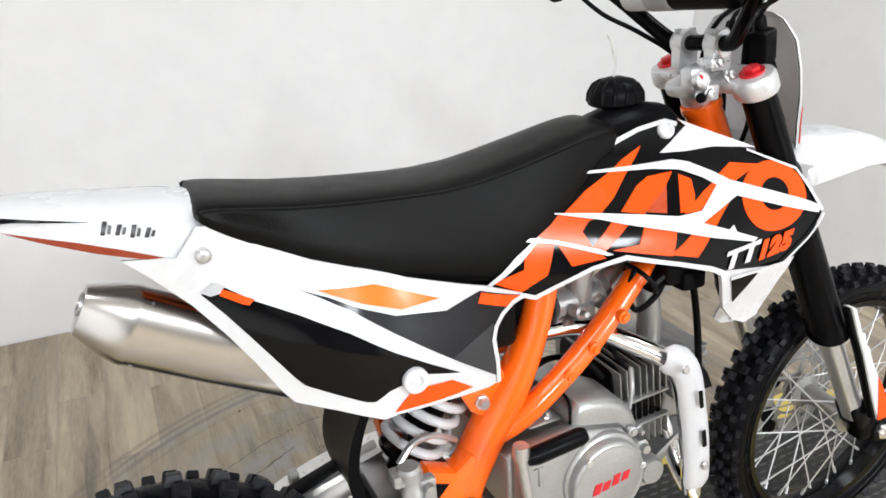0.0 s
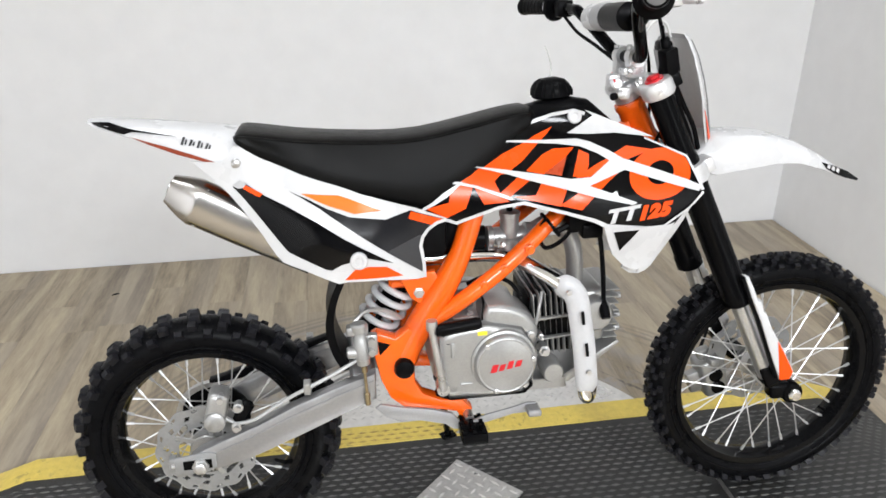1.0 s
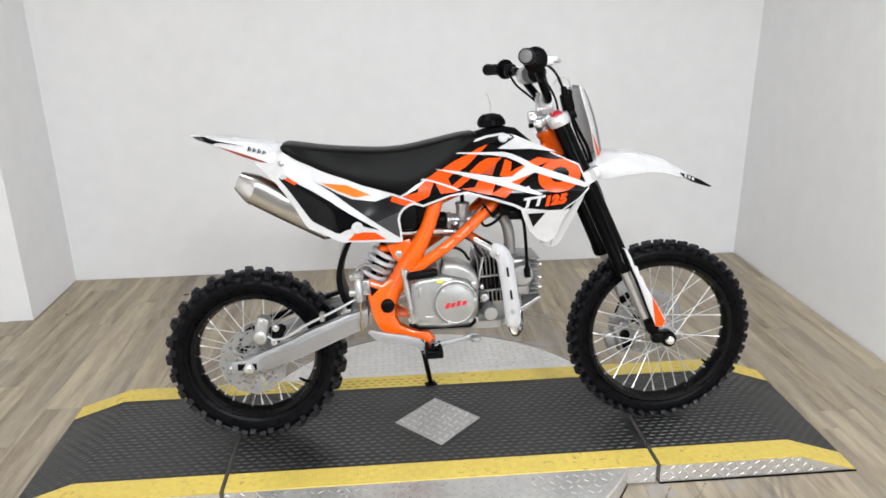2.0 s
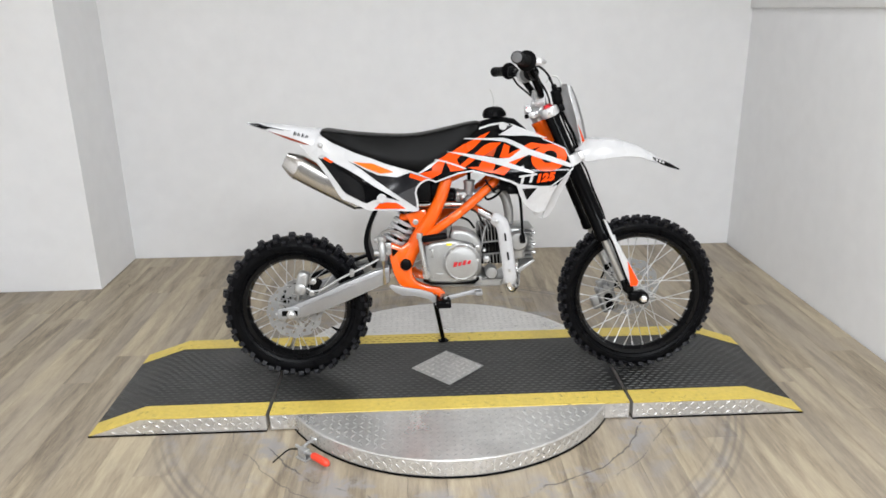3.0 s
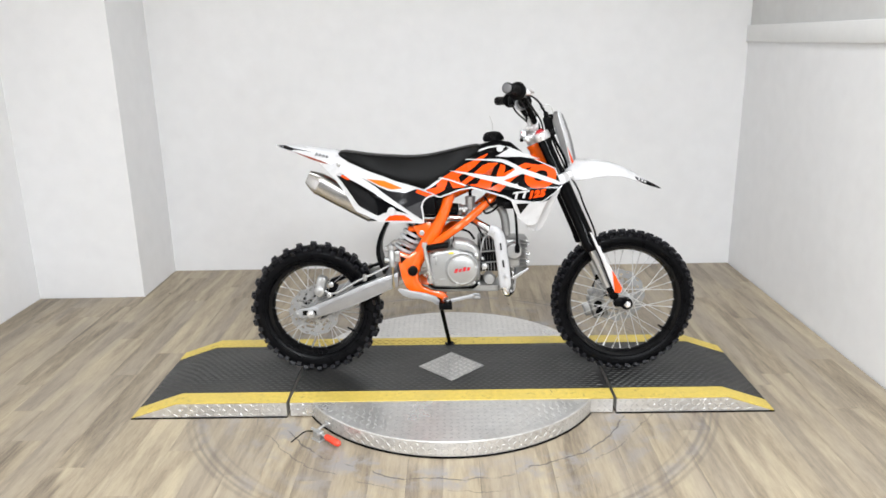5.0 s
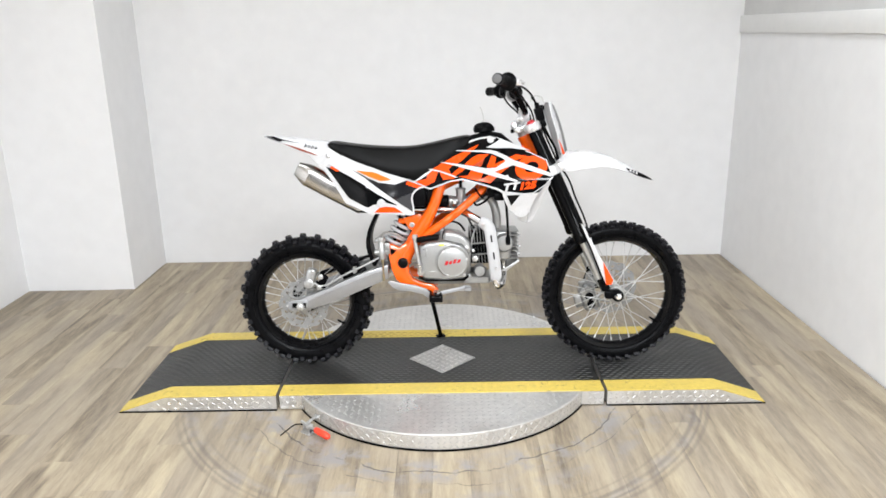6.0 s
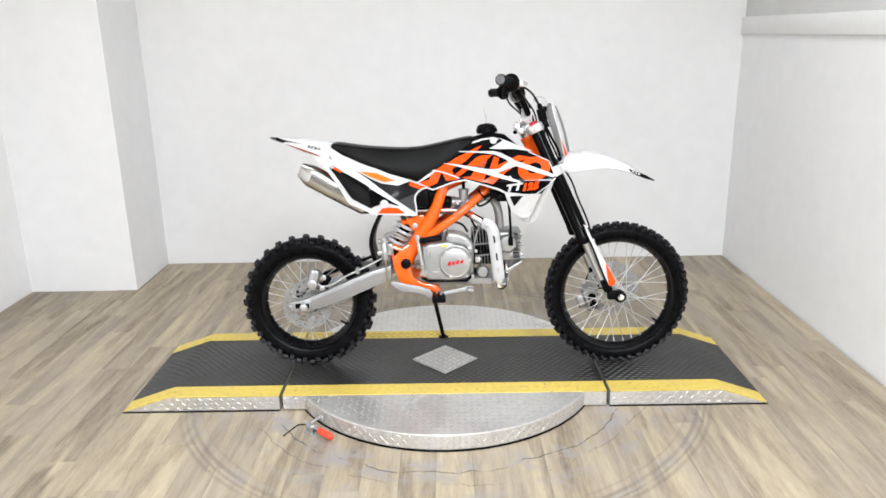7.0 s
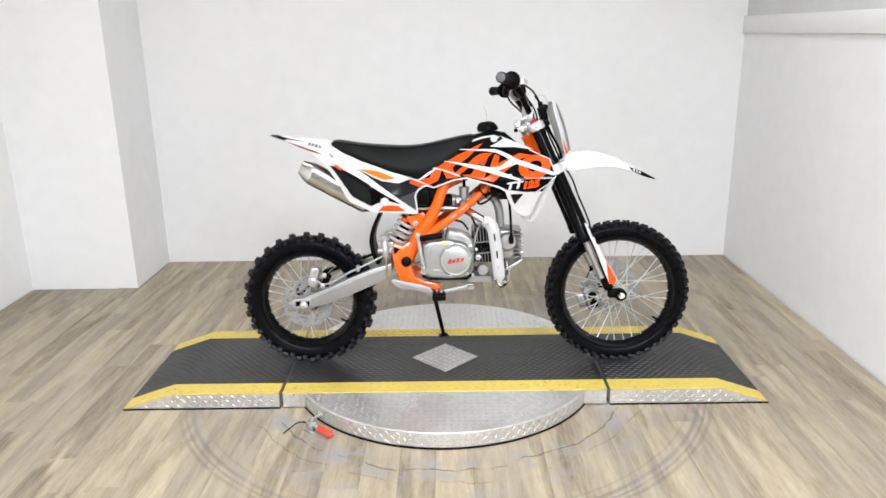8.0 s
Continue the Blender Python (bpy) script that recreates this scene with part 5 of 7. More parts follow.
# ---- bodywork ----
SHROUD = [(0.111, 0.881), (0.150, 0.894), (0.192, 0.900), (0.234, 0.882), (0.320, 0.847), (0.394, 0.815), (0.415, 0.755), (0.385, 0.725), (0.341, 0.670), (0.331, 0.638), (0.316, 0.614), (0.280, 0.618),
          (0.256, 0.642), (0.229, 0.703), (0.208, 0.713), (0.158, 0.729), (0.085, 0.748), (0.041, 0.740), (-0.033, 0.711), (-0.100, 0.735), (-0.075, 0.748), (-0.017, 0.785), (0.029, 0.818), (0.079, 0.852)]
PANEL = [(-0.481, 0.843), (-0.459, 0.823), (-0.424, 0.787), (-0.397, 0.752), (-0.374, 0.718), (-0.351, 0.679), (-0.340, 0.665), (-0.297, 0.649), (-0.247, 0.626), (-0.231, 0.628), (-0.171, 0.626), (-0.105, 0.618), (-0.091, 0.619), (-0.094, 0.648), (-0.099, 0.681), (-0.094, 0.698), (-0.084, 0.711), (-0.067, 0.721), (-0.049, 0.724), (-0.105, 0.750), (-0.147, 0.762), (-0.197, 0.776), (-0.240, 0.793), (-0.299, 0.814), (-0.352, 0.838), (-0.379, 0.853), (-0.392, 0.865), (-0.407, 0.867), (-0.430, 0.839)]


def decals(root, fy, items):
    """Printed shapes that lie one over another on a panel."""
    for name, poly, material, lift, label in items:
        part(name, sheet(poly, fy, lift, 0.0008), material, root, label)


def shroud():
    for s in (1, -1):
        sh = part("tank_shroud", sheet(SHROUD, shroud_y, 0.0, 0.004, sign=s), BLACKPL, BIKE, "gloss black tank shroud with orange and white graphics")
        sh.location = (0.003, 0, -0.003)
        part("scoop", sheet([(0.226, 0.706), (0.337, 0.692), (0.362, 0.700), (0.345, 0.668), (0.334, 0.636), (0.322, 0.612), (0.300, 0.605), (0.277, 0.615), (0.252, 0.641), (0.241, 0.664)], shroud_y, 0.0015, 0.006, sign=s), WHITE, sh, "white lower air scoop")
        wing = [(0.340, 0.700), (0.370, 0.715), (0.411, 0.738), (0.398, 0.706), (0.382, 0.668), (0.366, 0.628), (0.352, 0.594), (0.343, 0.583), (0.330, 0.576), (0.310, 0.579), (0.293, 0.592), (0.300, 0.612), (0.322, 0.640), (0.336, 0.670)]
        part("scoop_wing", sheet(wing, lambda x, z: -0.068 - 0.036 * smooth01((z - 0.56) / 0.17) - 0.010 * smooth01((x - 0.33) / 0.06), 0.0, 0.004, sign=s), WHITE, sh, "white curved air duct wing")
        bm = bmesh.new()
        tube(bm, smooth_path([(0.340, -s * 0.096, 0.698), (0.340, -s * 0.088, 0.665), (0.336, -s * 0.080, 0.630), (0.331, -s * 0.074, 0.600), (0.327, -s * 0.072, 0.580)]), 0.0032, 8)
        part("wing_edge", bm, WHITE, sh, "rolled edge of the duct")
        if s < 0:
            continue
        O, Wt = ORANGE, WHITE
        decals(sh, shroud_y, [
            ("orange_slash", [(0.018, 0.830), (-0.015, 0.810), (-0.039, 0.789), (-0.045, 0.750), (-0.087, 0.740), (-0.050, 0.722), (-0.016, 0.739), (-0.002, 0.776), (0.017, 0.791), (0.065, 0.798), (0.001, 0.809)], O, 0.0012, "orange slanted graphic"),
            ("orange_slash", [(0.150, 0.871), (0.118, 0.858), (0.098, 0.847), (0.056, 0.829), (0.021, 0.808), (0.064, 0.800), (0.090, 0.817), (0.116, 0.840), (0.140, 0.860)], O, 0.0012, "orange slanted graphic"),
            ("orange_slash", [(0.000, 0.777), (0.021, 0.799), (0.050, 0.797), (0.037, 0.785), (0.046, 0.764), (0.060, 0.751), (0.016, 0.746)], O, 0.0012, "orange slanted graphic"),
            ("orange_slash", [(0.186, 0.836), (0.147, 0.835), (0.126, 0.826), (0.094, 0.801), (0.124, 0.795), (0.170, 0.823)], O, 0.0012, "orange slanted graphic"),
            ("orange_slash", [(0.080, 0.793), (0.101, 0.788), (0.056, 0.756), (0.041, 0.762)], O, 0.0012, "orange slanted graphic"),
            ("orange_slash", [(0.120, 0.784), (0.162, 0.773), (0.149, 0.742), (0.070, 0.759), (0.106, 0.762)], O, 0.0012, "orange slanted graphic"),
            ("orange_slash", [(0.194, 0.832), (0.211, 0.824), (0.207, 0.806), (0.196, 0.789), (0.175, 0.790)], O, 0.0012, "orange slanted graphic"),
            ("orange_slash", [(0.245, 0.816), (0.223, 0.808), (0.180, 0.788), (0.206, 0.788), (0.230, 0.801), (0.249, 0.810)], O, 0.0012, "orange slanted graphic"),
            ("orange_slash", [(0.284, 0.834), (0.331, 0.826), (0.280, 0.812), (0.246, 0.818)], O, 0.0012, "orange slanted graphic"),
            ("orange_slash", [(0.269, 0.798), (0.234, 0.793), (0.196, 0.773), (0.220, 0.765), (0.239, 0.779)], O, 0.0012, "orange slanted graphic"),
            ("orange_slash", [(0.196, 0.772), (0.220, 0.766), (0.186, 0.734), (0.147, 0.744)], O, 0.0012, "orange slanted graphic"),
            ("dull_triangle", [(0.125, 0.797), (0.170, 0.823), (0.155, 0.792)], DULLORANGE, 0.0012, "dull orange triangle"),
        ])
        # the round shape, with its dark middle
        ring, hole = [], []
        for k in range(40):
            w = 2 * math.pi * k / 40
            ring.append((0.337 + 0.055 * math.cos(w) + 0.0205 * math.sin(w), 0.786 - 0.008 * math.cos(w) + 0.041 * math.sin(w)))
            hole.append((0.338 + 0.0235 * math.cos(w) + 0.0105 * math.sin(w), 0.789 - 0.0035 * math.cos(w) + 0.0185 * math.sin(w)))
        decals(sh, shroud_y, [("orange_ring", ring, O, 0.0012, "orange round graphic"), ("ring_middle", hole, BLACKPL, 0.0020, "black middle of the round graphic")])
        decals(sh, shroud_y, [
            ("white_stripe", [(0.047, 0.847), (0.067, 0.851), (0.124, 0.850), (0.158, 0.850), (0.192, 0.850), (0.216, 0.844), (0.250, 0.828), (0.272, 0.815), (0.322, 0.798), (0.385, 0.776), (0.412, 0.764), (0.405, 0.755), (0.341, 0.774), (0.273, 0.796), (0.228, 0.824), (0.197, 0.837), (0.155, 0.843), (0.066, 0.848)], Wt, 0.0028, "white stripe"),
            ("white_stripe", [(0.249, 0.814), (0.273, 0.797), (0.198, 0.773), (0.168, 0.787), (0.207, 0.788)], Wt, 0.0032, "white stripe"),
            ("white_stripe", [(-0.005, 0.811), (0.058, 0.804), (0.124, 0.795), (0.170, 0.787), (0.201, 0.775), (0.237, 0.762), (0.288, 0.742), (0.280, 0.738), (0.213, 0.755), (0.155, 0.772), (0.090, 0.788), (0.063, 0.796)], Wt, 0.0036, "white stripe"),
            ("white_stripe", [(-0.041, 0.788), (0.002, 0.779), (0.053, 0.763), (0.069, 0.755), (0.062, 0.754), (0.045, 0.760), (0.001, 0.775), (-0.041, 0.783)], Wt, 0.0028, "thin white stripe"),
            ("white_spike", [(0.239, 0.759), (0.251, 0.764), (0.255, 0.752)], Wt, 0.0028, "small white spike"),
            ("white_flash", [(0.176, 0.859), (0.198, 0.870), (0.227, 0.887), (0.212, 0.898), (0.325, 0.852), (0.338, 0.846), (0.265, 0.856), (0.216, 0.856)], Wt, 0.0016, "white flash"),
            ("dark_triangle", [(0.246, 0.690), (0.294, 0.690), (0.263, 0.650)], BLACKPL, 0.0038, "black triangle"),
            ("white_edge", ribbon([(0.110, 0.879), (0.150, 0.8915), (0.192, 0.8975), (0.212, 0.891)], 0.006), Wt, 0.0016, "white edge line"),
            ("white_edge", ribbon([(0.320, 0.8455), (0.393, 0.813), (0.413, 0.757)], [0.003, 0.004, 0.006]), Wt, 0.0030, "white edge line"),
            ("white_edge", ribbon([(0.413, 0.754), (0.384, 0.7255), (0.340, 0.6955), (0.245, 0.692)], [0.004, 0.003, 0.004, 0.005]), Wt, 0.0046, "white edge line"),
            ("white_edge", ribbon([(0.229, 0.704), (0.208, 0.7145), (0.158, 0.7305), (0.085, 0.7495), (0.041, 0.7415), (-0.033, 0.713), (-0.100, 0.736)], [0.008, 0.007, 0.006, 0.006, 0.005, 0.006, 0.007]), Wt, 0.0036, "white edge line"),
            ("white_edge", ribbon([(-0.100, 0.736), (-0.074, 0.7485), (-0.052, 0.763), (-0.020, 0.785)], [0.004, 0.006, 0.009, 0.003]), Wt, 0.0030, "white edge line"),
        ])
        # model lettering
        for text, x, z, size, wide, bold, material in (("TT", 0.231, 0.7060, 0.034, 1.30, 0.0018, WHITE), ("125", 0.290, 0.7095, 0.033, 1.12, 0.0026, ORANGE)):
            cu = bpy.data.curves.new("lettering", "FONT")
            cu.body, cu.size, cu.shear, cu.extrude, cu.offset = text, size, 0.32, 0.0004, bold
            cu.space_character = 1.12
            cu.materials.append(material)
            tx = new("lettering", cu)
            tx.parent = sh
            tx.matrix_basis = pose(x, shroud_y(0.29, 0.715) - 0.0022, z, 90, -7, 0) @ Matrix.Diagonal((wide, 1.0, 1.0, 1.0))
            tx["label"] = "printed model lettering"
        bm = bmesh.new()
        lathe(bm, [(0.013, -0.004), (0.013, 0.004), (0.011, 0.006), (0.0075, 0.006), (0.006, 0.004), (0.0, 0.0045)], (0.193, shroud_y(0.193, 0.887), 0.886), (0, -1, 0.35), 20)
        part("washer_bolt", bm, WHITE, sh, "white collar with a bolt")
    # black tank under the shrouds
    bm = bmesh.new()
    rings = []
    for x, top, bot, wt, wb in ((0.085, 0.885, 0.800, 0.026, 0.040), (0.120, 0.897, 0.770, 0.034, 0.050), (0.160, 0.907, 0.752, 0.038, 0.062), (0.205, 0.911, 0.745, 0.038, 0.076), (0.240, 0.905, 0.745, 0.034, 0.080), (0.268, 0.882, 0.750, 0.026, 0.078), (0.300, 0.855, 0.760, 0.020, 0.070), (0.330, 0.836, 0.780, 0.016, 0.050)):
        half = [(0, top), (wt * 0.6, top - 0.002), (wt, top - 0.014), (wt + (wb - wt) * 0.35, (top * 2 + bot) / 3), (wb, (top + 2 * bot) / 3), (wb * 0.9, bot)]
        rings.append([(x, 0.012 - y, z) for y, z in half] + [(x, 0.012 + y, z) for y, z in half[::-1][:-1]])
    loft(bm, rings)
    tank = part("fuel_tank", bm, BLKPLASTIC, BIKE, "black plastic fuel tank")
    bm = bmesh.new()
    prof, n = [(0.034, 0.0), (0.038, 0.003), (0.038, 0.012), (0.035, 0.022), (0.027, 0.031), (0.012, 0.036), (0.0, 0.037)], 36
    lathe(bm, prof, (0.176, 0.026, 0.909), (-0.08, 0, 1), n)
    cap = part("fuel_cap", bm, BLKPLASTIC, tank, "ribbed black fuel cap")
    for k in range(14):
        w = 2 * math.pi * k / 14
        bm = bmesh.new()
        c = Vector((0.176, 0.026, 0.909))
        d = Vector((math.cos(w), math.sin(w), 0))
        tube(bm, [c + d * 0.038 + Vector((0, 0, 0.004)), c + d * 0.037 + Vector((0, 0, 0.014)), c + d * 0.031 + Vector((-0.001, 0, 0.025)), c + d * 0.020 + Vector((-0.002, 0, 0.033))], [0.003, 0.0035, 0.003, 0.0015], 6)
        part("rib", bm, BLKPLASTIC, cap)
    bm = bmesh.new()
    tube(bm, smooth_path([(0.172, 0.026, 0.944), (0.174, 0.026, 0.965), (0.168, 0.028, 0.990), (0.162, 0.03, 1.002)]), 0.0017, 8)
    part("vent_hose", bm, CLEAR, cap, "thin milky vent hose")


def side_panels():
    for s in (1, -1):
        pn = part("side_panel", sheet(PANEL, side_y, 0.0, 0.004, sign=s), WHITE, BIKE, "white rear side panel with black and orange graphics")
        pn.location.z = -0.003
        if s < 0:
            continue
        decals(pn, side_y, [
            ("black_field", [(-0.414, 0.798), (-0.402, 0.807), (-0.392, 0.803), (-0.364, 0.784), (-0.323, 0.764), (-0.275, 0.737), (-0.228, 0.704), (-0.175, 0.672), (-0.149, 0.656), (-0.192, 0.669), (-0.206, 0.668), (-0.239, 0.661), (-0.256, 0.652), (-0.266, 0.654), (-0.328, 0.685), (-0.338, 0.697), (-0.371, 0.743), (-0.394, 0.774)], BLACKPL, 0.0012, "gloss black field"),
            ("graphite_field", [(-0.320, 0.789), (-0.290, 0.776), (-0.257, 0.758), (-0.219, 0.741), (-0.158, 0.733), (-0.114, 0.747), (-0.054, 0.724), (-0.075, 0.713), (-0.091, 0.696), (-0.097, 0.680), (-0.092, 0.628), (-0.159, 0.677), (-0.224, 0.724), (-0.269, 0.759), (-0.301, 0.779)], GRAPHITE, 0.0012, "graphite field"),
            ("grey_field", [(-0.159, 0.677), (-0.098, 0.701), (-0.095, 0.679), (-0.092, 0.628)], DIMGREY, 0.0018, "dark grey field"),
            ("orange_flash", [(-0.300, 0.785), (-0.237, 0.778), (-0.165, 0.749), (-0.211, 0.746), (-0.255, 0.763)], AMBER, 0.0020, "orange flash"),
            ("orange_flash", [(-0.235, 0.633), (-0.216, 0.651), (-0.191, 0.654), (-0.161, 0.651), (-0.132, 0.630), (-0.185, 0.632)], ORANGE, 0.0020, "orange flash"),
            ("orange_flash", [(-0.118, 0.733), (-0.113, 0.745), (-0.053, 0.723), (-0.073, 0.715)], ORANGE, 0.0026, "orange flash"),
            ("orange_mark", [(-0.393, 0.801), (-0.364, 0.786), (-0.370, 0.781), (-0.376, 0.783), (-0.397, 0.795)], ORANGE, 0.0022, "small orange mark"),
            ("grey_mark", [(-0.415, 0.800), (-0.402, 0.809), (-0.390, 0.804), (-0.395, 0.797), (-0.405, 0.795)], GREYPL, 0.0020, "small grey mark"),
            ("white_edge", ribbon([(-0.050, 0.7225), (-0.067, 0.719), (-0.084, 0.709), (-0.094, 0.696), (-0.098, 0.680), (-0.093, 0.648), (-0.092, 0.620)], 0.006), WHITE, 0.0030, "raised white edge"),
        ])
        bm = bmesh.new()
        lathe(bm, [(0.0155, -0.006), (0.0155, 0.005), (0.0135, 0.007), (0.008, 0.007), (0.006, 0.004), (0.0, 0.005)], (-0.209, side_y(-0.209, 0.668) - 0.002, 0.667), (0, -1, 0), 22)
        part("washer_bolt", bm, WHITE, pn, "white collar with a bolt")
        bm = bmesh.new()
        lathe(bm, [(0.0082, -0.004), (0.0082, 0.003), (0.0055, 0.005), (0.0, 0.0055)], (-0.405, side_y(-0.405, 0.838) - 0.001, 0.838), (0, -1, 0.1), 18)
        part("bolt", bm, STEEL, pn, "bright panel bolt")



def rear_fender():
    rows = ((-0.330, 0.862, 0.846, 0.046), (-0.390, 0.884, 0.842, 0.058), (-0.430, 0.892, 0.832, 0.063), (-0.480, 0.898, 0.850, 0.060), (-0.540, 0.906, 0.873, 0.053), (-0.600, 0.911, 0.894, 0.042), (-0.640, 0.914, 0.907, 0.030), (-0.650, 0.914, 0.911, 0.018))
    bm = bmesh.new()
    rings = []
    for x, top, low, w in rows:
        t = 0.003
        out = [(-w, low), (-w * 0.93, low + (top - low) * 0.55), (-w * 0.72, top - 0.004), (-w * 0.35, top), (0, top + 0.001), (w * 0.35, top), (w * 0.72, top - 0.004), (w * 0.93, low + (top - low) * 0.55), (w, low)]
        inn = [(y * 0.95, max(low - 0.001, z - t)) for y, z in out[::-1]]
        rings.append([(x, y, z) for y, z in out + inn])
    loft(bm, rings)
    f = part("rear_fender", bm, WHITE, BIKE, "white plastic rear fender, pointed", 50)
    f.location.z = -0.004

    def fender_y(x, z):
        for (xa, ta, la, wa), (xb, tb, lb, wb) in zip(rows, rows[1:]):
            if xb <= x <= xa:
                k = (xa - x) / (xa - xb)
                w, top, low = wa + (wb - wa) * k, ta + (tb - ta) * k, la + (lb - la) * k
                u = max(0.0, min(1.0, (z - low) / max(1e-4, top - low)))
                return -w * ((1 - 0.07 * u / 0.55) if u < 0.55 else 0.93 - 0.21 * (u - 0.55) / 0.45)
        return -0.03

    decals(f, fender_y, [
        ("red_flash", [(-0.576, 0.888), (-0.515, 0.869), (-0.476, 0.855), (-0.435, 0.8385), (-0.408, 0.8300), (-0.460, 0.8430), (-0.501, 0.856), (-0.548, 0.875)], REDST, 0.0020, "dark red flash"),
        ("black_tip", [(-0.640, 0.9125), (-0.610, 0.912), (-0.595, 0.907), (-0.576, 0.901), (-0.500, 0.886), (-0.564, 0.8955), (-0.574, 0.8960), (-0.585, 0.8925), (-0.597, 0.8955), (-0.630, 0.9065)], BLACKPL, 0.0022, "black flash at the tip"),
    ])
    for k in range(4):
        x = -0.494 + 0.0128 * k
        z = 0.8790 - 0.0034 * k
        tall = (0.0062, 0.0048, 0.0058, 0.0044)[k]
        decals(f, fender_y, [("mark_bar", [(x, z - tall), (x + 0.0040, z - tall - 0.001), (x + 0.0085, z + tall - 0.001), (x + 0.0045, z + tall)], DIMGREY, 0.0022, "black printed mark"),
                             ("mark_bar", [(x + 0.0062, z - tall * 0.8 - 0.001), (x + 0.0092, z - tall * 0.8 - 0.002), (x + 0.0118, z + tall * 0.5 - 0.002), (x + 0.0092, z + tall * 0.5 - 0.001)], DIMGREY, 0.0022, "black printed mark")])


def seat():
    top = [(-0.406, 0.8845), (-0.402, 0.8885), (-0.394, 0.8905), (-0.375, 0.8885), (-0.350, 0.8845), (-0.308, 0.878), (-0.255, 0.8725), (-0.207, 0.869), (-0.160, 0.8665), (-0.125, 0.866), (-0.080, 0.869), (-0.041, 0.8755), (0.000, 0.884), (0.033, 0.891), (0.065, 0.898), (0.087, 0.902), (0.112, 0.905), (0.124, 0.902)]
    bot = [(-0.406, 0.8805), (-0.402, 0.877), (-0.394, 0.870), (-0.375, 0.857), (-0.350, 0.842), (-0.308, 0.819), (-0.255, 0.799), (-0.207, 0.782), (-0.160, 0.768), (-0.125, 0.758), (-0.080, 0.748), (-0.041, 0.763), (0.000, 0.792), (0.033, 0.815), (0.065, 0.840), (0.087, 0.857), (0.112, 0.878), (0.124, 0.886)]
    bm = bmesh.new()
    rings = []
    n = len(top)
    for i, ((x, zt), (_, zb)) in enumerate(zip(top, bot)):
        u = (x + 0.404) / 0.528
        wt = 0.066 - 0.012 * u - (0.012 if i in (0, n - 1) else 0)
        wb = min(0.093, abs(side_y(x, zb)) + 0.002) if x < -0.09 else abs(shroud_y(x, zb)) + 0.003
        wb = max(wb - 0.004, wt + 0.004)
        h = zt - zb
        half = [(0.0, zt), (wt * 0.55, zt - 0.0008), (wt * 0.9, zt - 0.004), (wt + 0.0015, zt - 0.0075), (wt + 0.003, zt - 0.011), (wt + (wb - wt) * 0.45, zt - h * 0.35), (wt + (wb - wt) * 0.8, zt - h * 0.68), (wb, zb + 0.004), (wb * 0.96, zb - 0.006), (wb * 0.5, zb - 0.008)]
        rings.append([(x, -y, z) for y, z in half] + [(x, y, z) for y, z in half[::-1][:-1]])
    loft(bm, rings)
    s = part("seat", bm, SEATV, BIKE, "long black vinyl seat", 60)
    s.location.z = -0.004
    bm = bmesh.new()
    for sg in (-1, 1):
        pts = [(x, sg * (0.066 - 0.012 * (x + 0.404) / 0.528 + 0.002), z - 0.0085) for x, z in top[1:-1]]
        tube(bm, smooth_path(pts, 3), 0.0016, 6)
    part("piping", bm, SEATV, s, "stitched black seam")


shroud()
side_panels()
rear_fender()
seat()


# ---- front end ----
FY = 0.030
FD = Vector((0.624 - 0.354, -0.020, 0.315 - 0.92)).normalized()


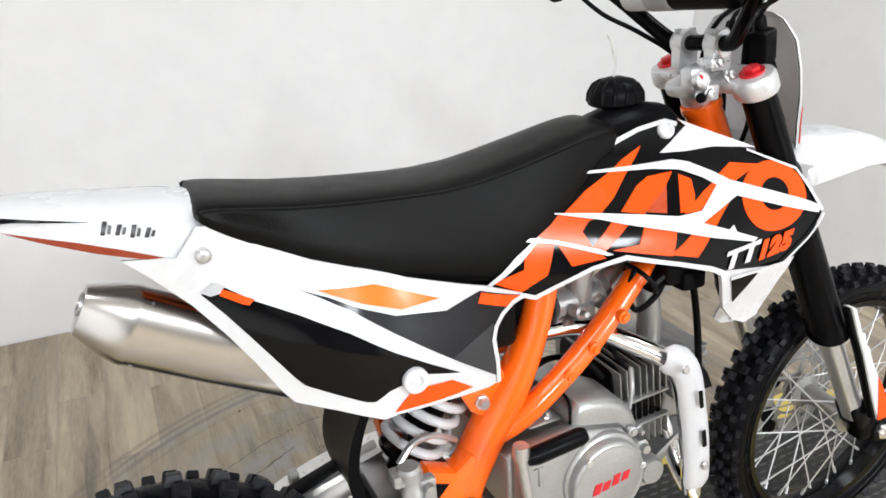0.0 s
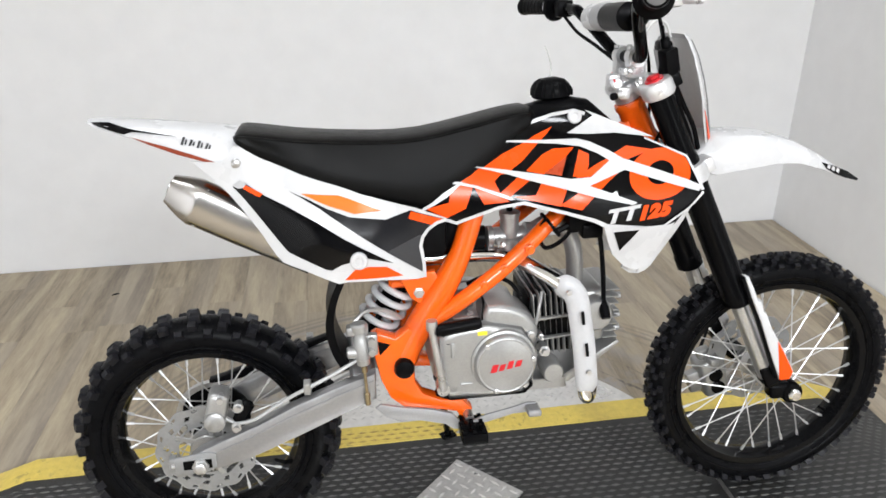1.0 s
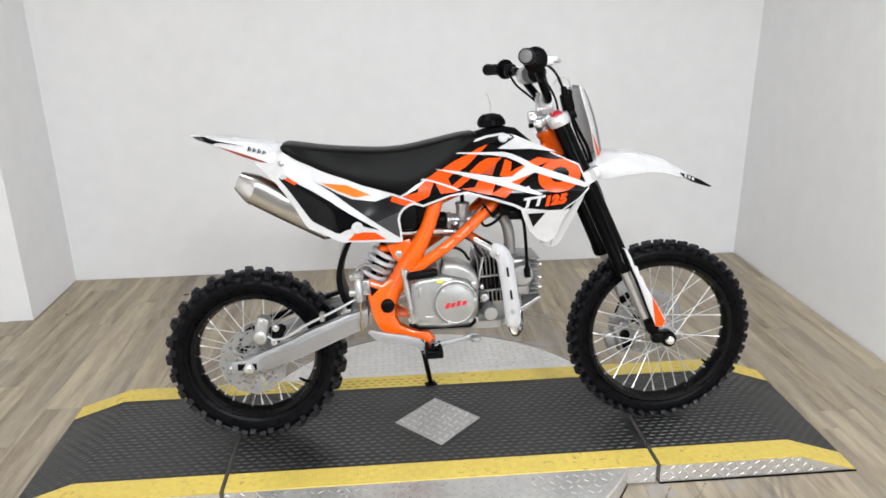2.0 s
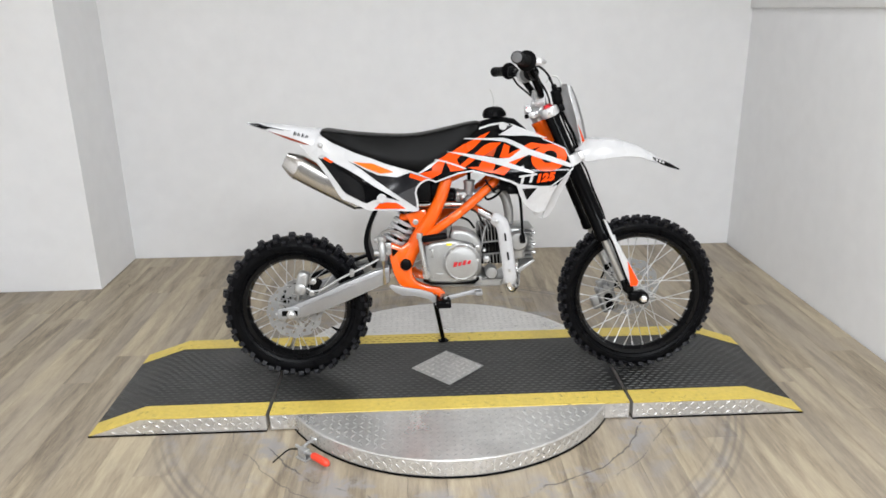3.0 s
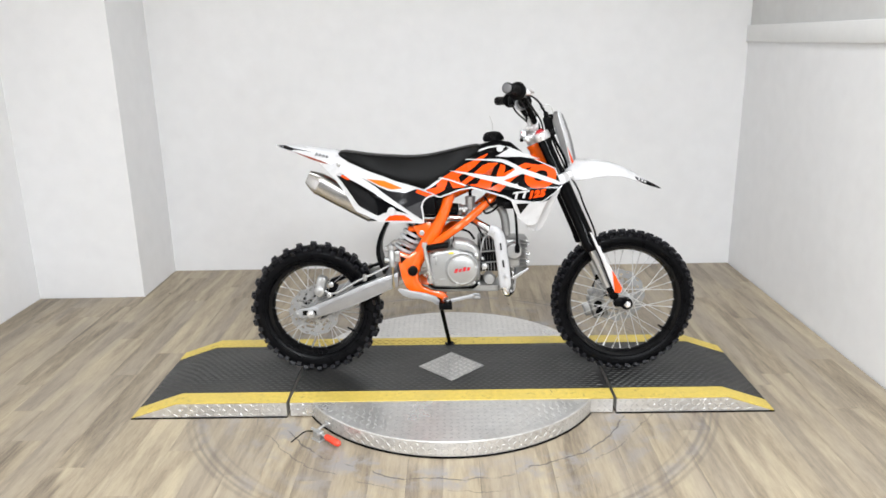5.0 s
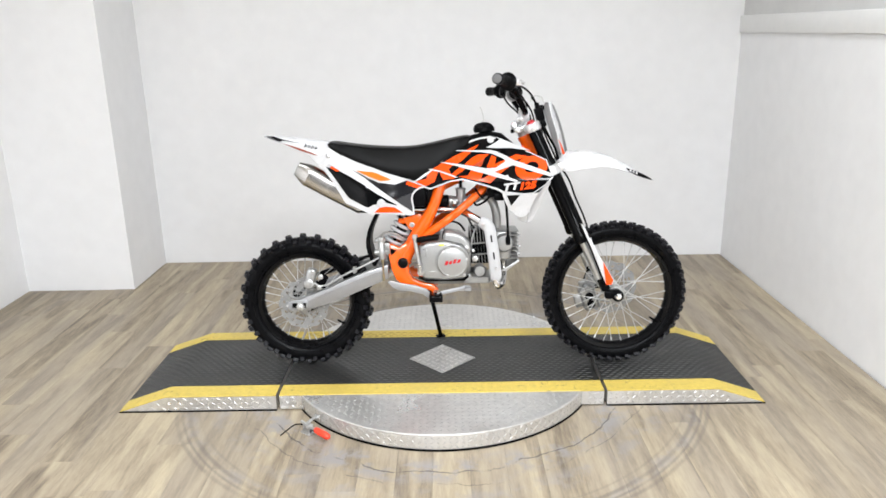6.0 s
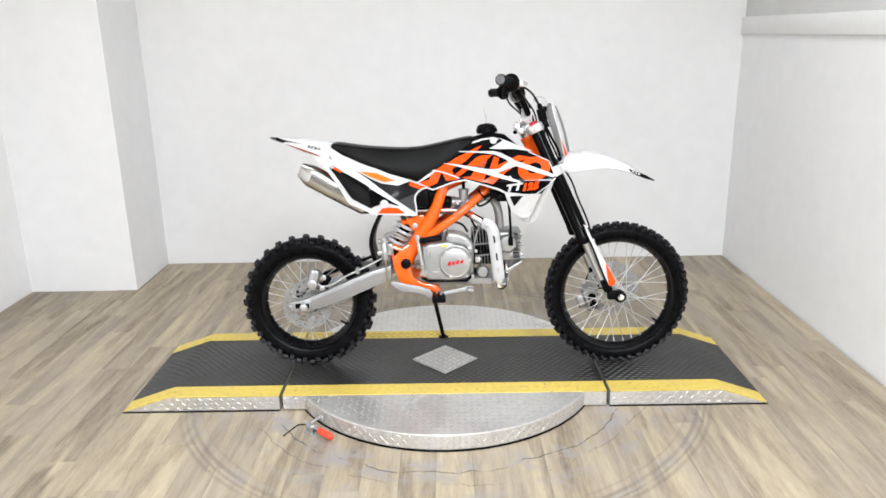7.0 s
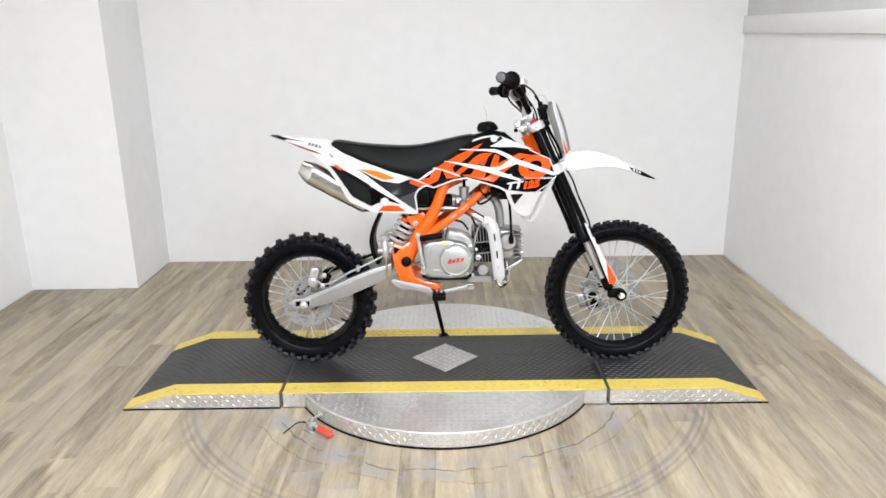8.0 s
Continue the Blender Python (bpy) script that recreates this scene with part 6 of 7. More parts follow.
def fork():
    top = Vector((0.352, FY, 0.925))
    bm = bmesh.new()
    tube(bm, [top + FD * -0.015 + Vector((-0.035, 0, 0)), top + FD * 0.19 + Vector((-0.035, 0, 0))], 0.013, 16)
    fk = part("front_fork", bm, STEEL, BIKE, "upside-down front fork")
    for s in (-1, 1):
        p = top + Vector((0, 0.083 * s, 0))
        bm = bmesh.new()
        lathe(bm, [(0.016, -0.012), (0.022, -0.010), (0.0235, 0.0), (0.0235, 0.13), (0.0265, 0.14), (0.0265, 0.245), (0.0265, 0.428), (0.029, 0.432), (0.029, 0.460), (0.025, 0.464), (0.018, 0.465)], p, FD, 28)
        part("outer_tube", bm, BLKMETAL, fk, "gloss black fork tube")
        bm = bmesh.new()
        lathe(bm, [(0.0165, 0.44), (0.0165, 0.645), (0.0, 0.646)], p, FD, 22)
        part("inner_tube", bm, STEEL, fk, "chromed fork leg")
        bm = bmesh.new()
        lathe(bm, [(0.010, -0.016), (0.012, -0.015), (0.012, -0.010), (0.0, -0.009)], p - FD * 0.012, FD, 6)
        lathe(bm, [(0.0175, 0.0), (0.0175, 0.004), (0.0, 0.005)], p - FD * 0.017, -FD, 20)
        part("cap_bolt", bm, RED, fk, "red anodised fork cap")
        # axle lug
        q = p + FD * 0.640
        y = q.y
        az = FA[2] + (0.012 if s < 0 else -0.006)
        bm = bmesh.new()
        box(bm, (-0.014, -0.019, -0.028), (0.020, 0.019, 0.026), 0.009, Matrix.Translation(q) @ pose(0, 0, 0, 0, -24, 0), seg=3)
        box(bm, (q.x + 0.010, q.y - 0.013, az - 0.012), (FA[0] - 0.010, q.y + 0.013, az + 0.022), 0.008, seg=3)
        lathe(bm, [(0.012, -0.017), (0.020, -0.016), (0.0225, -0.012), (0.0225, 0.012), (0.020, 0.016), (0.012, 0.017)], (FA[0] - 0.009, q.y, az), (0, 1, 0), 26)
        part("axle_lug", bm, BLKMETAL, fk, "black axle lug")
        bm = bmesh.new()
        lathe(bm, [(0.014, 0.0), (0.014, 0.006), (0.010, 0.011), (0.0, 0.012)], (FA[0] - 0.009, y + s * 0.016, az), (0, s, 0), 18)
        part("axle_end", bm, CHROME, fk, "bright axle end")
        # fork guard
        yy = 0.098 if s > 0 else -0.108
        bm = bmesh.new()
        prism(bm, [(0.523, 0.574), (0.532, 0.572), (0.546, 0.545), (0.556, 0.520), (0.562, 0.522), (0.570, 0.497), (0.576, 0.494), (0.590, 0.462), (0.623, 0.408), (0.648, 0.362), (0.642, 0.345), (0.620, 0.345), (0.602, 0.385), (0.565, 0.478), (0.541, 0.530)], yy - s * 0.014, yy + s * 0.004, 0.003)
        gd = part("fork_guard", bm, WHITE, fk, "white plastic fork guard")
        bm = bmesh.new()
        prism(bm, [(0.606, 0.432), (0.621, 0.407), (0.645, 0.362), (0.639, 0.3465), (0.618, 0.3465)], yy + s * 0.003, yy + s * 0.0052)
        part("orange_flash", bm, ORANGE, gd, "orange flash")
        bm = bmesh.new()
        prism(bm, [(0.524, 0.572), (0.542, 0.530), (0.566, 0.478), (0.603, 0.385), (0.619, 0.346), (0.613, 0.346), (0.596, 0.386), (0.559, 0.478), (0.535, 0.530), (0.519, 0.566)], yy - s * 0.012, yy + s * 0.001, 0.002)
        part("guard_edge", bm, BLKPLASTIC, gd, "black guard edge")
    # top and lower clamps
    bm = bmesh.new()
    m = Matrix.Translation(top - FD * 0.006) @ pose(0, 0, 0, 0, -24, 0)
    for s in (-1, 1):
        lathe(bm, [(0.020, -0.012), (0.028, -0.010), (0.031, -0.004), (0.031, 0.014), (0.028, 0.019), (0.022, 0.020)], top + Vector((0, 0.083 * s, 0)) - FD * 0.006, FD, 26)
        box(bm, (-0.028, min(0, s * 0.085), -0.010), (0.022, max(0, s * 0.085), 0.012), 0.005, m, seg=2)
    box(bm, (-0.058, -0.036, -0.010), (0.010, 0.036, 0.014), 0.008, m, seg=2)
    lathe(bm, [(0.016, 0), (0.016, 0.014), (0.010, 0.016), (0.0, 0.016)], top + Vector((-0.035, 0, 0.006)), -FD, 6)
    part("top_clamp", bm, CLAMP, fk, "silver top fork clamp")
    bm = bmesh.new()
    lo = top + FD * 0.170
    m = Matrix.Translation(lo) @ pose(0, 0, 0, 0, -24, 0)
    for s in (-1, 1):
        lathe(bm, [(0.0265, -0.018), (0.034, -0.016), (0.035, 0.0), (0.034, 0.018), (0.0265, 0.020)], lo + Vector((0, 0.083 * s, 0)), FD, 26)
        box(bm, (-0.024, min(0, s * 0.08), -0.015), (0.020, max(0, s * 0.08), 0.015), 0.006, m, seg=2)
        box(bm, (0.022, s * 0.083 - 0.018, -0.014), (0.046, s * 0.083 + 0.018, 0.014), 0.004, m, seg=2)
    box(bm, (-0.058, -0.034, -0.014), (0.010, 0.034, 0.014), 0.008, m, seg=2)
    part("lower_clamp", bm, CLAMP, fk, "silver lower fork clamp")
    # steering bearing collar
    bm = bmesh.new()
    lathe(bm, [(0.018, 0.0), (0.026, 0.002), (0.027, 0.010), (0.024, 0.014), (0.024, 0.028), (0.018, 0.030)], (0.319, FY, 0.922), (0.41, 0, -0.91), 24)
    box(bm, (0.275, -0.012, 0.918), (0.300, 0.012, 0.950), 0.006, seg=2)
    lathe(bm, [(0.011, 0), (0.012, 0.012), (0.008, 0.016), (0.0, 0.016)], (0.286, -0.012, 0.932), (0, -1, 0.2), 16)
    box(bm, (0.288, -0.030, 0.905), (0.312, -0.004, 0.928), 0.005, pose(0, 0, 0), seg=2)
    box(bm, (0.296, -0.026, 0.948), (0.322, 0.002, 0.962), 0.004, seg=2)
    collar = part("steering_collar", bm, CLAMP, fk, "alloy steering collar and switch")
    for bx, by, bz, r, ax in ((0.292, -0.030, 0.916, 0.0065, (-0.3, -1, 0.1)), (0.308, -0.024, 0.956, 0.006, (0, -1, 0.3)), (0.326, -0.030, 0.936, 0.007, (0, -1, 0.5)), (0.318, -0.010, 0.964, 0.006, (0, -0.2, 1))):
        bm = bmesh.new()
        lathe(bm, [(r * 1.35, -0.002), (r * 1.35, 0.002), (r, 0.003), (r, 0.009), (r * 0.5, 0.010), (r * 0.5, 0.008), (0.0, 0.008)], (bx, by, bz), ax, 6)
        part("nut", bm, STEEL, collar, "bright nut")
    bm = bmesh.new()
    lathe(bm, [(0.004, 0.0), (0.004, 0.006), (0.003, 0.007), (0.0, 0.007)], (0.284, -0.022, 0.938), (-1, -0.5, 0.2), 12)
    part("red_button", bm, RED, collar, "small red button")
    bm = bmesh.new()
    lathe(bm, [(0.006, 0.0), (0.007, 0.002), (0.007, 0.010), (0.0, 0.011)], (0.284, -0.026, 0.912), (-1, -0.6, 0.0), 10)
    part("black_plug", bm, BLKPLASTIC, collar, "small black plug")
    # front brake caliper, far side
    bm = bmesh.new()
    m = Matrix.Translation((0.600, 0.060, 0.238)) @ pose(0, 0, 0, 0, 70, 0)
    box(bm, (-0.052, -0.018, -0.032), (0.050, 0.026, 0.030), 0.012, m, seg=3)
    box(bm, (-0.026, -0.006, -0.060), (0.028, 0.012, -0.024), 0.006, m, seg=2)
    box(bm, (-0.075, -0.004, -0.020), (-0.040, 0.012, 0.012), 0.005, m, seg=2)
    lathe(bm, [(0.010, -0.02), (0.010, 0.012), (0.006, 0.014), (0.0, 0.014)], (0.585, 0.046, 0.285), (0, -1, 0), 14)
    cal = part("front_caliper", bm, ALU, fk, "cast alloy front brake caliper")
    for cx, cz in ((0.597, 0.248), (0.606, 0.216)):
        bm = bmesh.new()
        lathe(bm, [(0.0165, 0), (0.0165, 0.006), (0.012, 0.008), (0, 0.007)], (cx, 0.046, cz), (0, -1, 0), 20)
        part("piston_cap", bm, BLKMETAL, cal, "black piston cap")
    bm = bmesh.new()
    tube(bm, smooth_path([(0.575, 0.075, 0.290), (0.600, 0.090, 0.350), (0.612, 0.100, 0.430), (0.590, 0.100, 0.535), (0.544, 0.100, 0.642), (0.500, 0.10, 0.74), (0.39, 0.09, 0.86), (0.34, 0.02, 1.00), (0.285, -0.15, 1.060)]), 0.0036, 8)
    part("brake_hose", bm, BLKPLASTIC, fk, "black brake hose")


def number_plate():
    rows = ((1.016, 0.430, 0.044, 0.012), (1.007, 0.436, 0.066, 0.020), (0.980, 0.448, 0.090, 0.030), (0.940, 0.463, 0.092, 0.033), (0.900, 0.475, 0.087, 0.032), (0.860, 0.485, 0.079, 0.032), (0.825, 0.492, 0.073, 0.029), (0.790, 0.497, 0.066, 0.024))
    us = (-1, -0.93, -0.8, -0.6, -0.3, 0, 0.3, 0.6, 0.8, 0.93, 1)

    def face(selected, lo, hi, lift, thick):
        bm = bmesh.new()
        rings = []
        for z, x, w, sweep in selected:
            out = [(x + lift - sweep * abs(k * u) ** 2.4, FY + w * k * u, z) for u in us for k in (lo if u < 0 else hi,)]
            rings.append(out + [(p[0] - thick, p[1] * 0.985, p[2]) for p in out[::-1]])
        loft(bm, rings)
        return bm

    pl = part("number_plate", face(rows, 1, 1, 0.0, 0.0035), WHITE, BIKE, "white front number plate", 50)
    part("plate_field", face(rows[1:-1], 0.74, 0.74, 0.0020, 0.0012), FIELDGREY, pl, "grey field on the face of the plate", 50)
    # extra sheet, its grey tuned to how the shaded inner face looks
    part("plate_backing", face(rows[1:-1], 0.9, 0.9, -0.0052, 0.001), PALEGREY, pl, "pale sheet for the shaded inner plate face", 50)
    for s in (-1, 1):
        bm = bmesh.new()
        quad = []
        for (z, x, w, sw), u in ((rows[5], 0.985), (rows[6], 0.985), (rows[6], 0.80), (rows[5], 0.93)):
            quad.append(Vector((x + 0.0010 - sw * u ** 2.4, FY + s * (w * u + 0.0012), z)))
        tip = Vector((rows[4][1] - rows[4][3] * 0.96 + 0.001, FY + s * (rows[4][2] * 0.985 + 0.0012), 0.884))
        ring = [tip] + quad
        off = Vector((0.0006, s * 0.0010, 0))
        lowv = [bm.verts.new(p) for p in ring]
        topv = [bm.verts.new(p + off) for p in ring]
        bm.faces.new(lowv)
        bm.faces.new(topv[::-1])
        for k in range(5):
            bm.faces.new((lowv[k], lowv[(k + 1) % 5], topv[(k + 1) % 5], topv[k]))
        part("orange_flash", bm, ORANGE, pl, "orange flash")
    bm = bmesh.new()
    box(bm, (0.380, 0.0, 0.985), (0.402, 0.042, 1.006), 0.006, seg=2)
    box(bm, (0.372, -0.020, 0.935), (0.396, -0.002, 0.990), 0.005, seg=2)
    part("plate_strap", bm, BLKPLASTIC, pl, "black rubber plate strap")
    bm = bmesh.new()
    box(bm, (-0.015, -0.014, -0.024), (0.015, 0.014, 0.026), 0.006, pose(0.378, -0.036, 0.972, 6, -18, 12), seg=2)
    box(bm, (-0.012, -0.012, -0.014), (0.012, 0.010, 0.012), 0.005, pose(0.392, -0.032, 0.940, 0, -24, -8), seg=2)
    lathe(bm, [(0.008, 0.0), (0.009, 0.004), (0.009, 0.018), (0.006, 0.022), (0.0, 0.023)], (0.371, -0.036, 0.994), (-0.2, 0.1, 1), 12)
    part("wiring_block", bm, BLKPLASTIC, pl, "black wiring block and plugs")
    for pts, r in (([(0.394, -0.036, 0.930), (0.414, -0.038, 0.890), (0.436, -0.038, 0.850), (0.452, -0.034, 0.805), (0.470, -0.026, 0.770)], 0.0048),
                   ([(0.388, -0.042, 0.930), (0.404, -0.046, 0.885), (0.424, -0.044, 0.845), (0.446, -0.030, 0.800)], 0.0036),
                   ([(0.372, -0.030, 0.990), (0.362, -0.040, 1.015), (0.345, -0.070, 1.035)], 0.0034)):
        bm = bmesh.new()
        tube(bm, smooth_path(pts), r, 8)
        part("wire", bm, BLKPLASTIC, pl, "black wire")


def front_fender():
    rows = ((0.440, 0.802, 0.770, 0.050), (0.480, 0.836, 0.760, 0.062), (0.550, 0.835, 0.770, 0.066), (0.600, 0.828, 0.776, 0.066), (0.650, 0.813, 0.773, 0.064), (0.705, 0.786, 0.756, 0.058), (0.760, 0.752, 0.735, 0.046), (0.805, 0.727, 0.722, 0.030), (0.816, 0.722, 0.719, 0.016))
    bm = bmesh.new()
    rings = []
    for x, top, low, w in rows:
        out = [(-w, low), (-w * 0.95, low + (top - low) * 0.5), (-w * 0.75, top - 0.005), (-w * 0.35, top - 0.001), (0, top), (w * 0.35, top - 0.001), (w * 0.75, top - 0.005), (w * 0.95, low + (top - low) * 0.5), (w, low)]
        inn = [(y * 0.95, max(low - 0.001, z - 0.003)) for y, z in out[::-1]]
        rings.append([(x, y, z) for y, z in out + inn])
    loft(bm, rings)
    f = part("front_fender", bm, WHITE, BIKE, "white plastic front fender, pointed", 50)

    def fy(x, z):
        for (xa, ta, la, wa), (xb, tb, lb, wb) in zip(rows, rows[1:]):
            if xa <= x <= xb:
                k = (x - xa) / (xb - xa)
                return -(wa + (wb - wa) * k) * 0.97
        return -0.02

    decals(f, fy, [("black_tip", [(0.698, 0.7720), (0.733, 0.7600), (0.765, 0.7475), (0.806, 0.7250), (0.800, 0.7225), (0.763, 0.7340), (0.735, 0.7450), (0.712, 0.7570)], BLACKPL, 0.002, "black flash at the tip")])
    for k in range(3):
        x, z = 0.712 + 0.0120 * k, 0.7635 - 0.0048 * k
        decals(f, fy, [("mark_bar", [(x, z - 0.004), (x + 0.008, z - 0.008), (x + 0.009, z - 0.001), (x + 0.002, z + 0.003)], WHITE, 0.003, "white printed mark")])


def handlebar():
    pts = [(0.328, 0.0, 0.978), (0.328, 0.045, 0.978), (0.322, 0.075, 0.988), (0.281, 0.155, 1.056), (0.273, 0.192, 1.067), (0.252, 0.290, 1.075), (0.2115, 0.400, 1.078)]
    half = smooth_path(pts, 6)
    left = [(p.x, p.y if p.y < 0.2 else 0.2 + (p.y - 0.2) * 0.87, p.z) for p in half]
    right = [(p.x, -p.y, p.z) for p in half]
    bm = bmesh.new()
    tube(bm, right[::-1] + left[1:], 0.0115, 14)
    tube(bm, [(0.292, -0.148, 1.050), (0.294, 0.148, 1.050)], 0.006, 10)
    hb = part("handlebar", bm, BLKMETAL, BIKE, "black handlebar with a cross brace")
    hb.matrix_basis = pose(0.33, FY, 0.97) @ pose(0, 0, 0, -2.3, 0, -1.5) @ pose(-0.33, 0, -0.97)
    for name, ya, yb, r, material, label in (("pad_end", 0.058, 0.112, 0.0255, WHITE, "white end of the foam bar pad"), ("pad_band", 0.006, 0.060, 0.0262, PADGREY, "grey band of the bar pad"), ("pad_middle", -0.100, 0.008, 0.0255, BLKPLASTIC, "black part of the bar pad")):
        bm = bmesh.new()
        tube(bm, [(0.290, ya, 1.050), (0.290, ya + 0.003, 1.050), (0.290, yb - 0.003, 1.050), (0.290, yb, 1.050)], [r - 0.004, r, r, r - 0.004], 18)
        part(name, bm, material, hb, label)
    for s in (-1, 1):
        e = Vector((0.2115, 0.374 if s > 0 else -0.400, 1.078))
        i = Vector((0.252, 0.278 if s > 0 else -0.290, 1.075))
        d = (e - i).normalized()
        bm = bmesh.new()
        lathe(bm, [(0.012, -0.118), (0.030, -0.117), (0.031, -0.110), (0.020, -0.105), (0.0165, -0.10), (0.0165, -0.006), (0.019, -0.004), (0.0185, 0.004), (0.010, 0.007), (0.0, 0.007)], e, d, 22)
        g = part("grip", bm, BLKPLASTIC, hb, "black rubber grip")
        # grey disc: rubber colour together with the light that the end catches
        bm = bmesh.new()
        lathe(bm, [(0.0150, 0.0), (0.0150, 0.0015), (0.012, 0.003), (0.0, 0.0034)], e + d * 0.0062, d, 20)
        part("grip_end", bm, DARKGREY, g, "grey rubber grip end, lightened for caught light")
        for k in range(6):
            bm = bmesh.new()
            lathe(bm, [(0.0165, -0.002), (0.0175, 0.0), (0.0165, 0.002)], e - d * (0.018 + 0.013 * k), d, 20)
            part("grip_ring", bm, BLKPLASTIC, g)
        bm = bmesh.new()
        lathe(bm, [(0.012, 0), (0.019, 0.002), (0.019, 0.022), (0.012, 0.024)], i - d * 0.010, d, 18)
        box(bm, (-0.010, -0.014, -0.013), (0.026, 0.012, 0.010), 0.006, Matrix.Translation(i - d * 0.012 + Vector((0.018, 0, 0))), seg=2)
        part("lever_perch", bm, CLAMP, hb, "silver lever perch")
        bm = bmesh.new()
        a = i - d * 0.012 + Vector((0.040, 0, -0.002))
        tube(bm, smooth_path([a, a + d * 0.035 + Vector((0.018, 0, -0.004)), a + d * 0.080 + Vector((0.030, 0, -0.006)), a + d * 0.125 + Vector((0.026, 0, -0.004))]), [0.0055] * 6 + [0.0045] * 6 + [0.004] * 6 + [0.0058], 10, flat=0.7)
        part("lever", bm, CLAMP, hb, "silver hand lever")
        # bar mounts
        bm = bmesh.new()
        y = 0.034 * s
        box(bm, (0.310, y - 0.011, 0.940), (0.346, y + 0.011, 0.992), 0.006, seg=2)
        lathe(bm, [(0.018, -0.012), (0.019, -0.010), (0.019, 0.010), (0.018, 0.012)], (0.328, y, 0.978), (0, 1, 0), 20)
        part("bar_clamp", bm, CLAMP, hb, "silver bar clamp")
        for dx in (-0.013, 0.013):
            bm = bmesh.new()
            lathe(bm, [(0.005, 0), (0.005, 0.006), (0.0, 0.0065)], (0.328 + dx, y, 0.992), (0, 0, 1), 8)
            part("clamp_bolt", bm, STEEL, hb)
    bm = bmesh.new()
    box(bm, (-0.018, -0.018, -0.018), (0.018, 0.018, 0.018), 0.007, Matrix.Translation((0.264, 0.232, 1.070)), seg=2)
    part("switch_box", bm, BLKPLASTIC, hb, "small black switch box")
    bm = bmesh.new()
    tube(bm, smooth_path([(0.350, -0.02, 1.020), (0.368, -0.015, 1.040), (0.392, -0.01, 1.036), (0.404, -0.01, 1.010)]), 0.0028, 8)
    part("vent_tube", bm, CLEAR, hb, "pale bent vent tube")
    for pts, r in (([(0.255, -0.240, 1.060), (0.285, -0.16, 1.030), (0.330, -0.06, 1.015), (0.365, -0.01, 0.95), (0.36, -0.01, 0.84), (0.25, -0.03, 0.80)], 0.0032),
                   ([(0.258, 0.225, 1.062), (0.275, 0.165, 1.022), (0.300, 0.105, 0.993), (0.335, 0.05, 0.95), (0.375, 0.02, 0.87)], 0.0036),
                   ([(0.275, -0.225, 1.068), (0.315, -0.15, 1.062), (0.355, -0.08, 1.030), (0.385, -0.04, 0.96), (0.392, -0.035, 0.86), (0.36, -0.03, 0.79)], 0.0036)):
        bm = bmesh.new()
        tube(bm, smooth_path(pts), r, 8)
        part("cable", bm, BLKPLASTIC, hb, "black control cable")


# ---- foot controls and stand ----
def foot_controls():
    for s in (-1, 1):
        bm = bmesh.new()
        box(bm, (-0.040, min(s * 0.085, s * 0.155), 0.300), (0.010, max(s * 0.085, s * 0.155), 0.322), 0.004, seg=2)
        for k in range(4):
            y = s * (0.095 + 0.017 * k)
            for x in (-0.034, -0.016, 0.002):
                box(bm, (x - 0.004, y - 0.004, 0.320), (x + 0.004, y + 0.004, 0.328), 0.001)
        part("footrest", bm, BLKMETAL, BIKE, "black toothed footrest")
        bm = bmesh.new()
        tube(bm, [(-0.016, s * 0.06, 0.322), (-0.016, s * 0.10, 0.318)], 0.010, 12)
        part("footrest_pin", bm, STEEL, BIKE)
    bm = bmesh.new()
    prism(bm, [(-0.196, 0.366), (-0.186, 0.373), (-0.144, 0.362), (-0.089, 0.352), (-0.051, 0.340), (-0.036, 0.322), (-0.030, 0.304), (-0.050, 0.306), (-0.064, 0.318), (-0.110, 0.331), (-0.150, 0.333), (-0.176, 0.345)], -0.104, -0.096, 0.002)
    prism(bm, [(-0.045, 0.300), (-0.030, 0.318), (0.012, 0.334), (0.068, 0.345), (0.094, 0.352), (0.112, 0.351), (0.118, 0.342), (0.112, 0.331), (0.068, 0.331), (0.012, 0.318), (-0.020, 0.302)], -0.112, -0.106, 0.002)
    box(bm, (0.090, -0.140, 0.336), (0.116, -0.104, 0.349), 0.003)
    part("brake_pedal", bm, PEDAL, BIKE, "pale alloy rear brake pedal")
    # the stand's foot rests on the deck, on the far side
    inv = BIKE.matrix_basis.inverted()
    foot = inv @ Vector((-0.004, 0.187, DH + 0.006))
    bm = bmesh.new()
    tube(bm, [(-0.048, 0.060, 0.300), (-0.046, 0.068, 0.285), foot], [0.012, 0.009, 0.0085], 12)
    st = part("side_stand", bm, BLKMETAL, BIKE, "black steel side stand")
    bm = bmesh.new()
    box(bm, (-0.020, -0.014, -0.006), (0.020, 0.014, 0.002), 0.002, Matrix.Translation(foot) @ pose(0, 0, 0, 5.3, 0, 20))
    part("stand_foot", bm, BLKMETAL, st)
    # shifter on the far side
    bm = bmesh.new()
    tube(bm, smooth_path([(0.02, 0.120, 0.400), (0.08, 0.128, 0.380), (0.125, 0.132, 0.378)]), 0.006, 10)
    tube(bm, [(0.125, 0.125, 0.378), (0.125, 0.160, 0.378)], 0.008, 10)
    part("gear_lever", bm, CHROME, BIKE)


WIDEN[0] = True
fork()
foot_controls()
WIDEN[0] = False
number_plate()
front_fender()
handlebar()


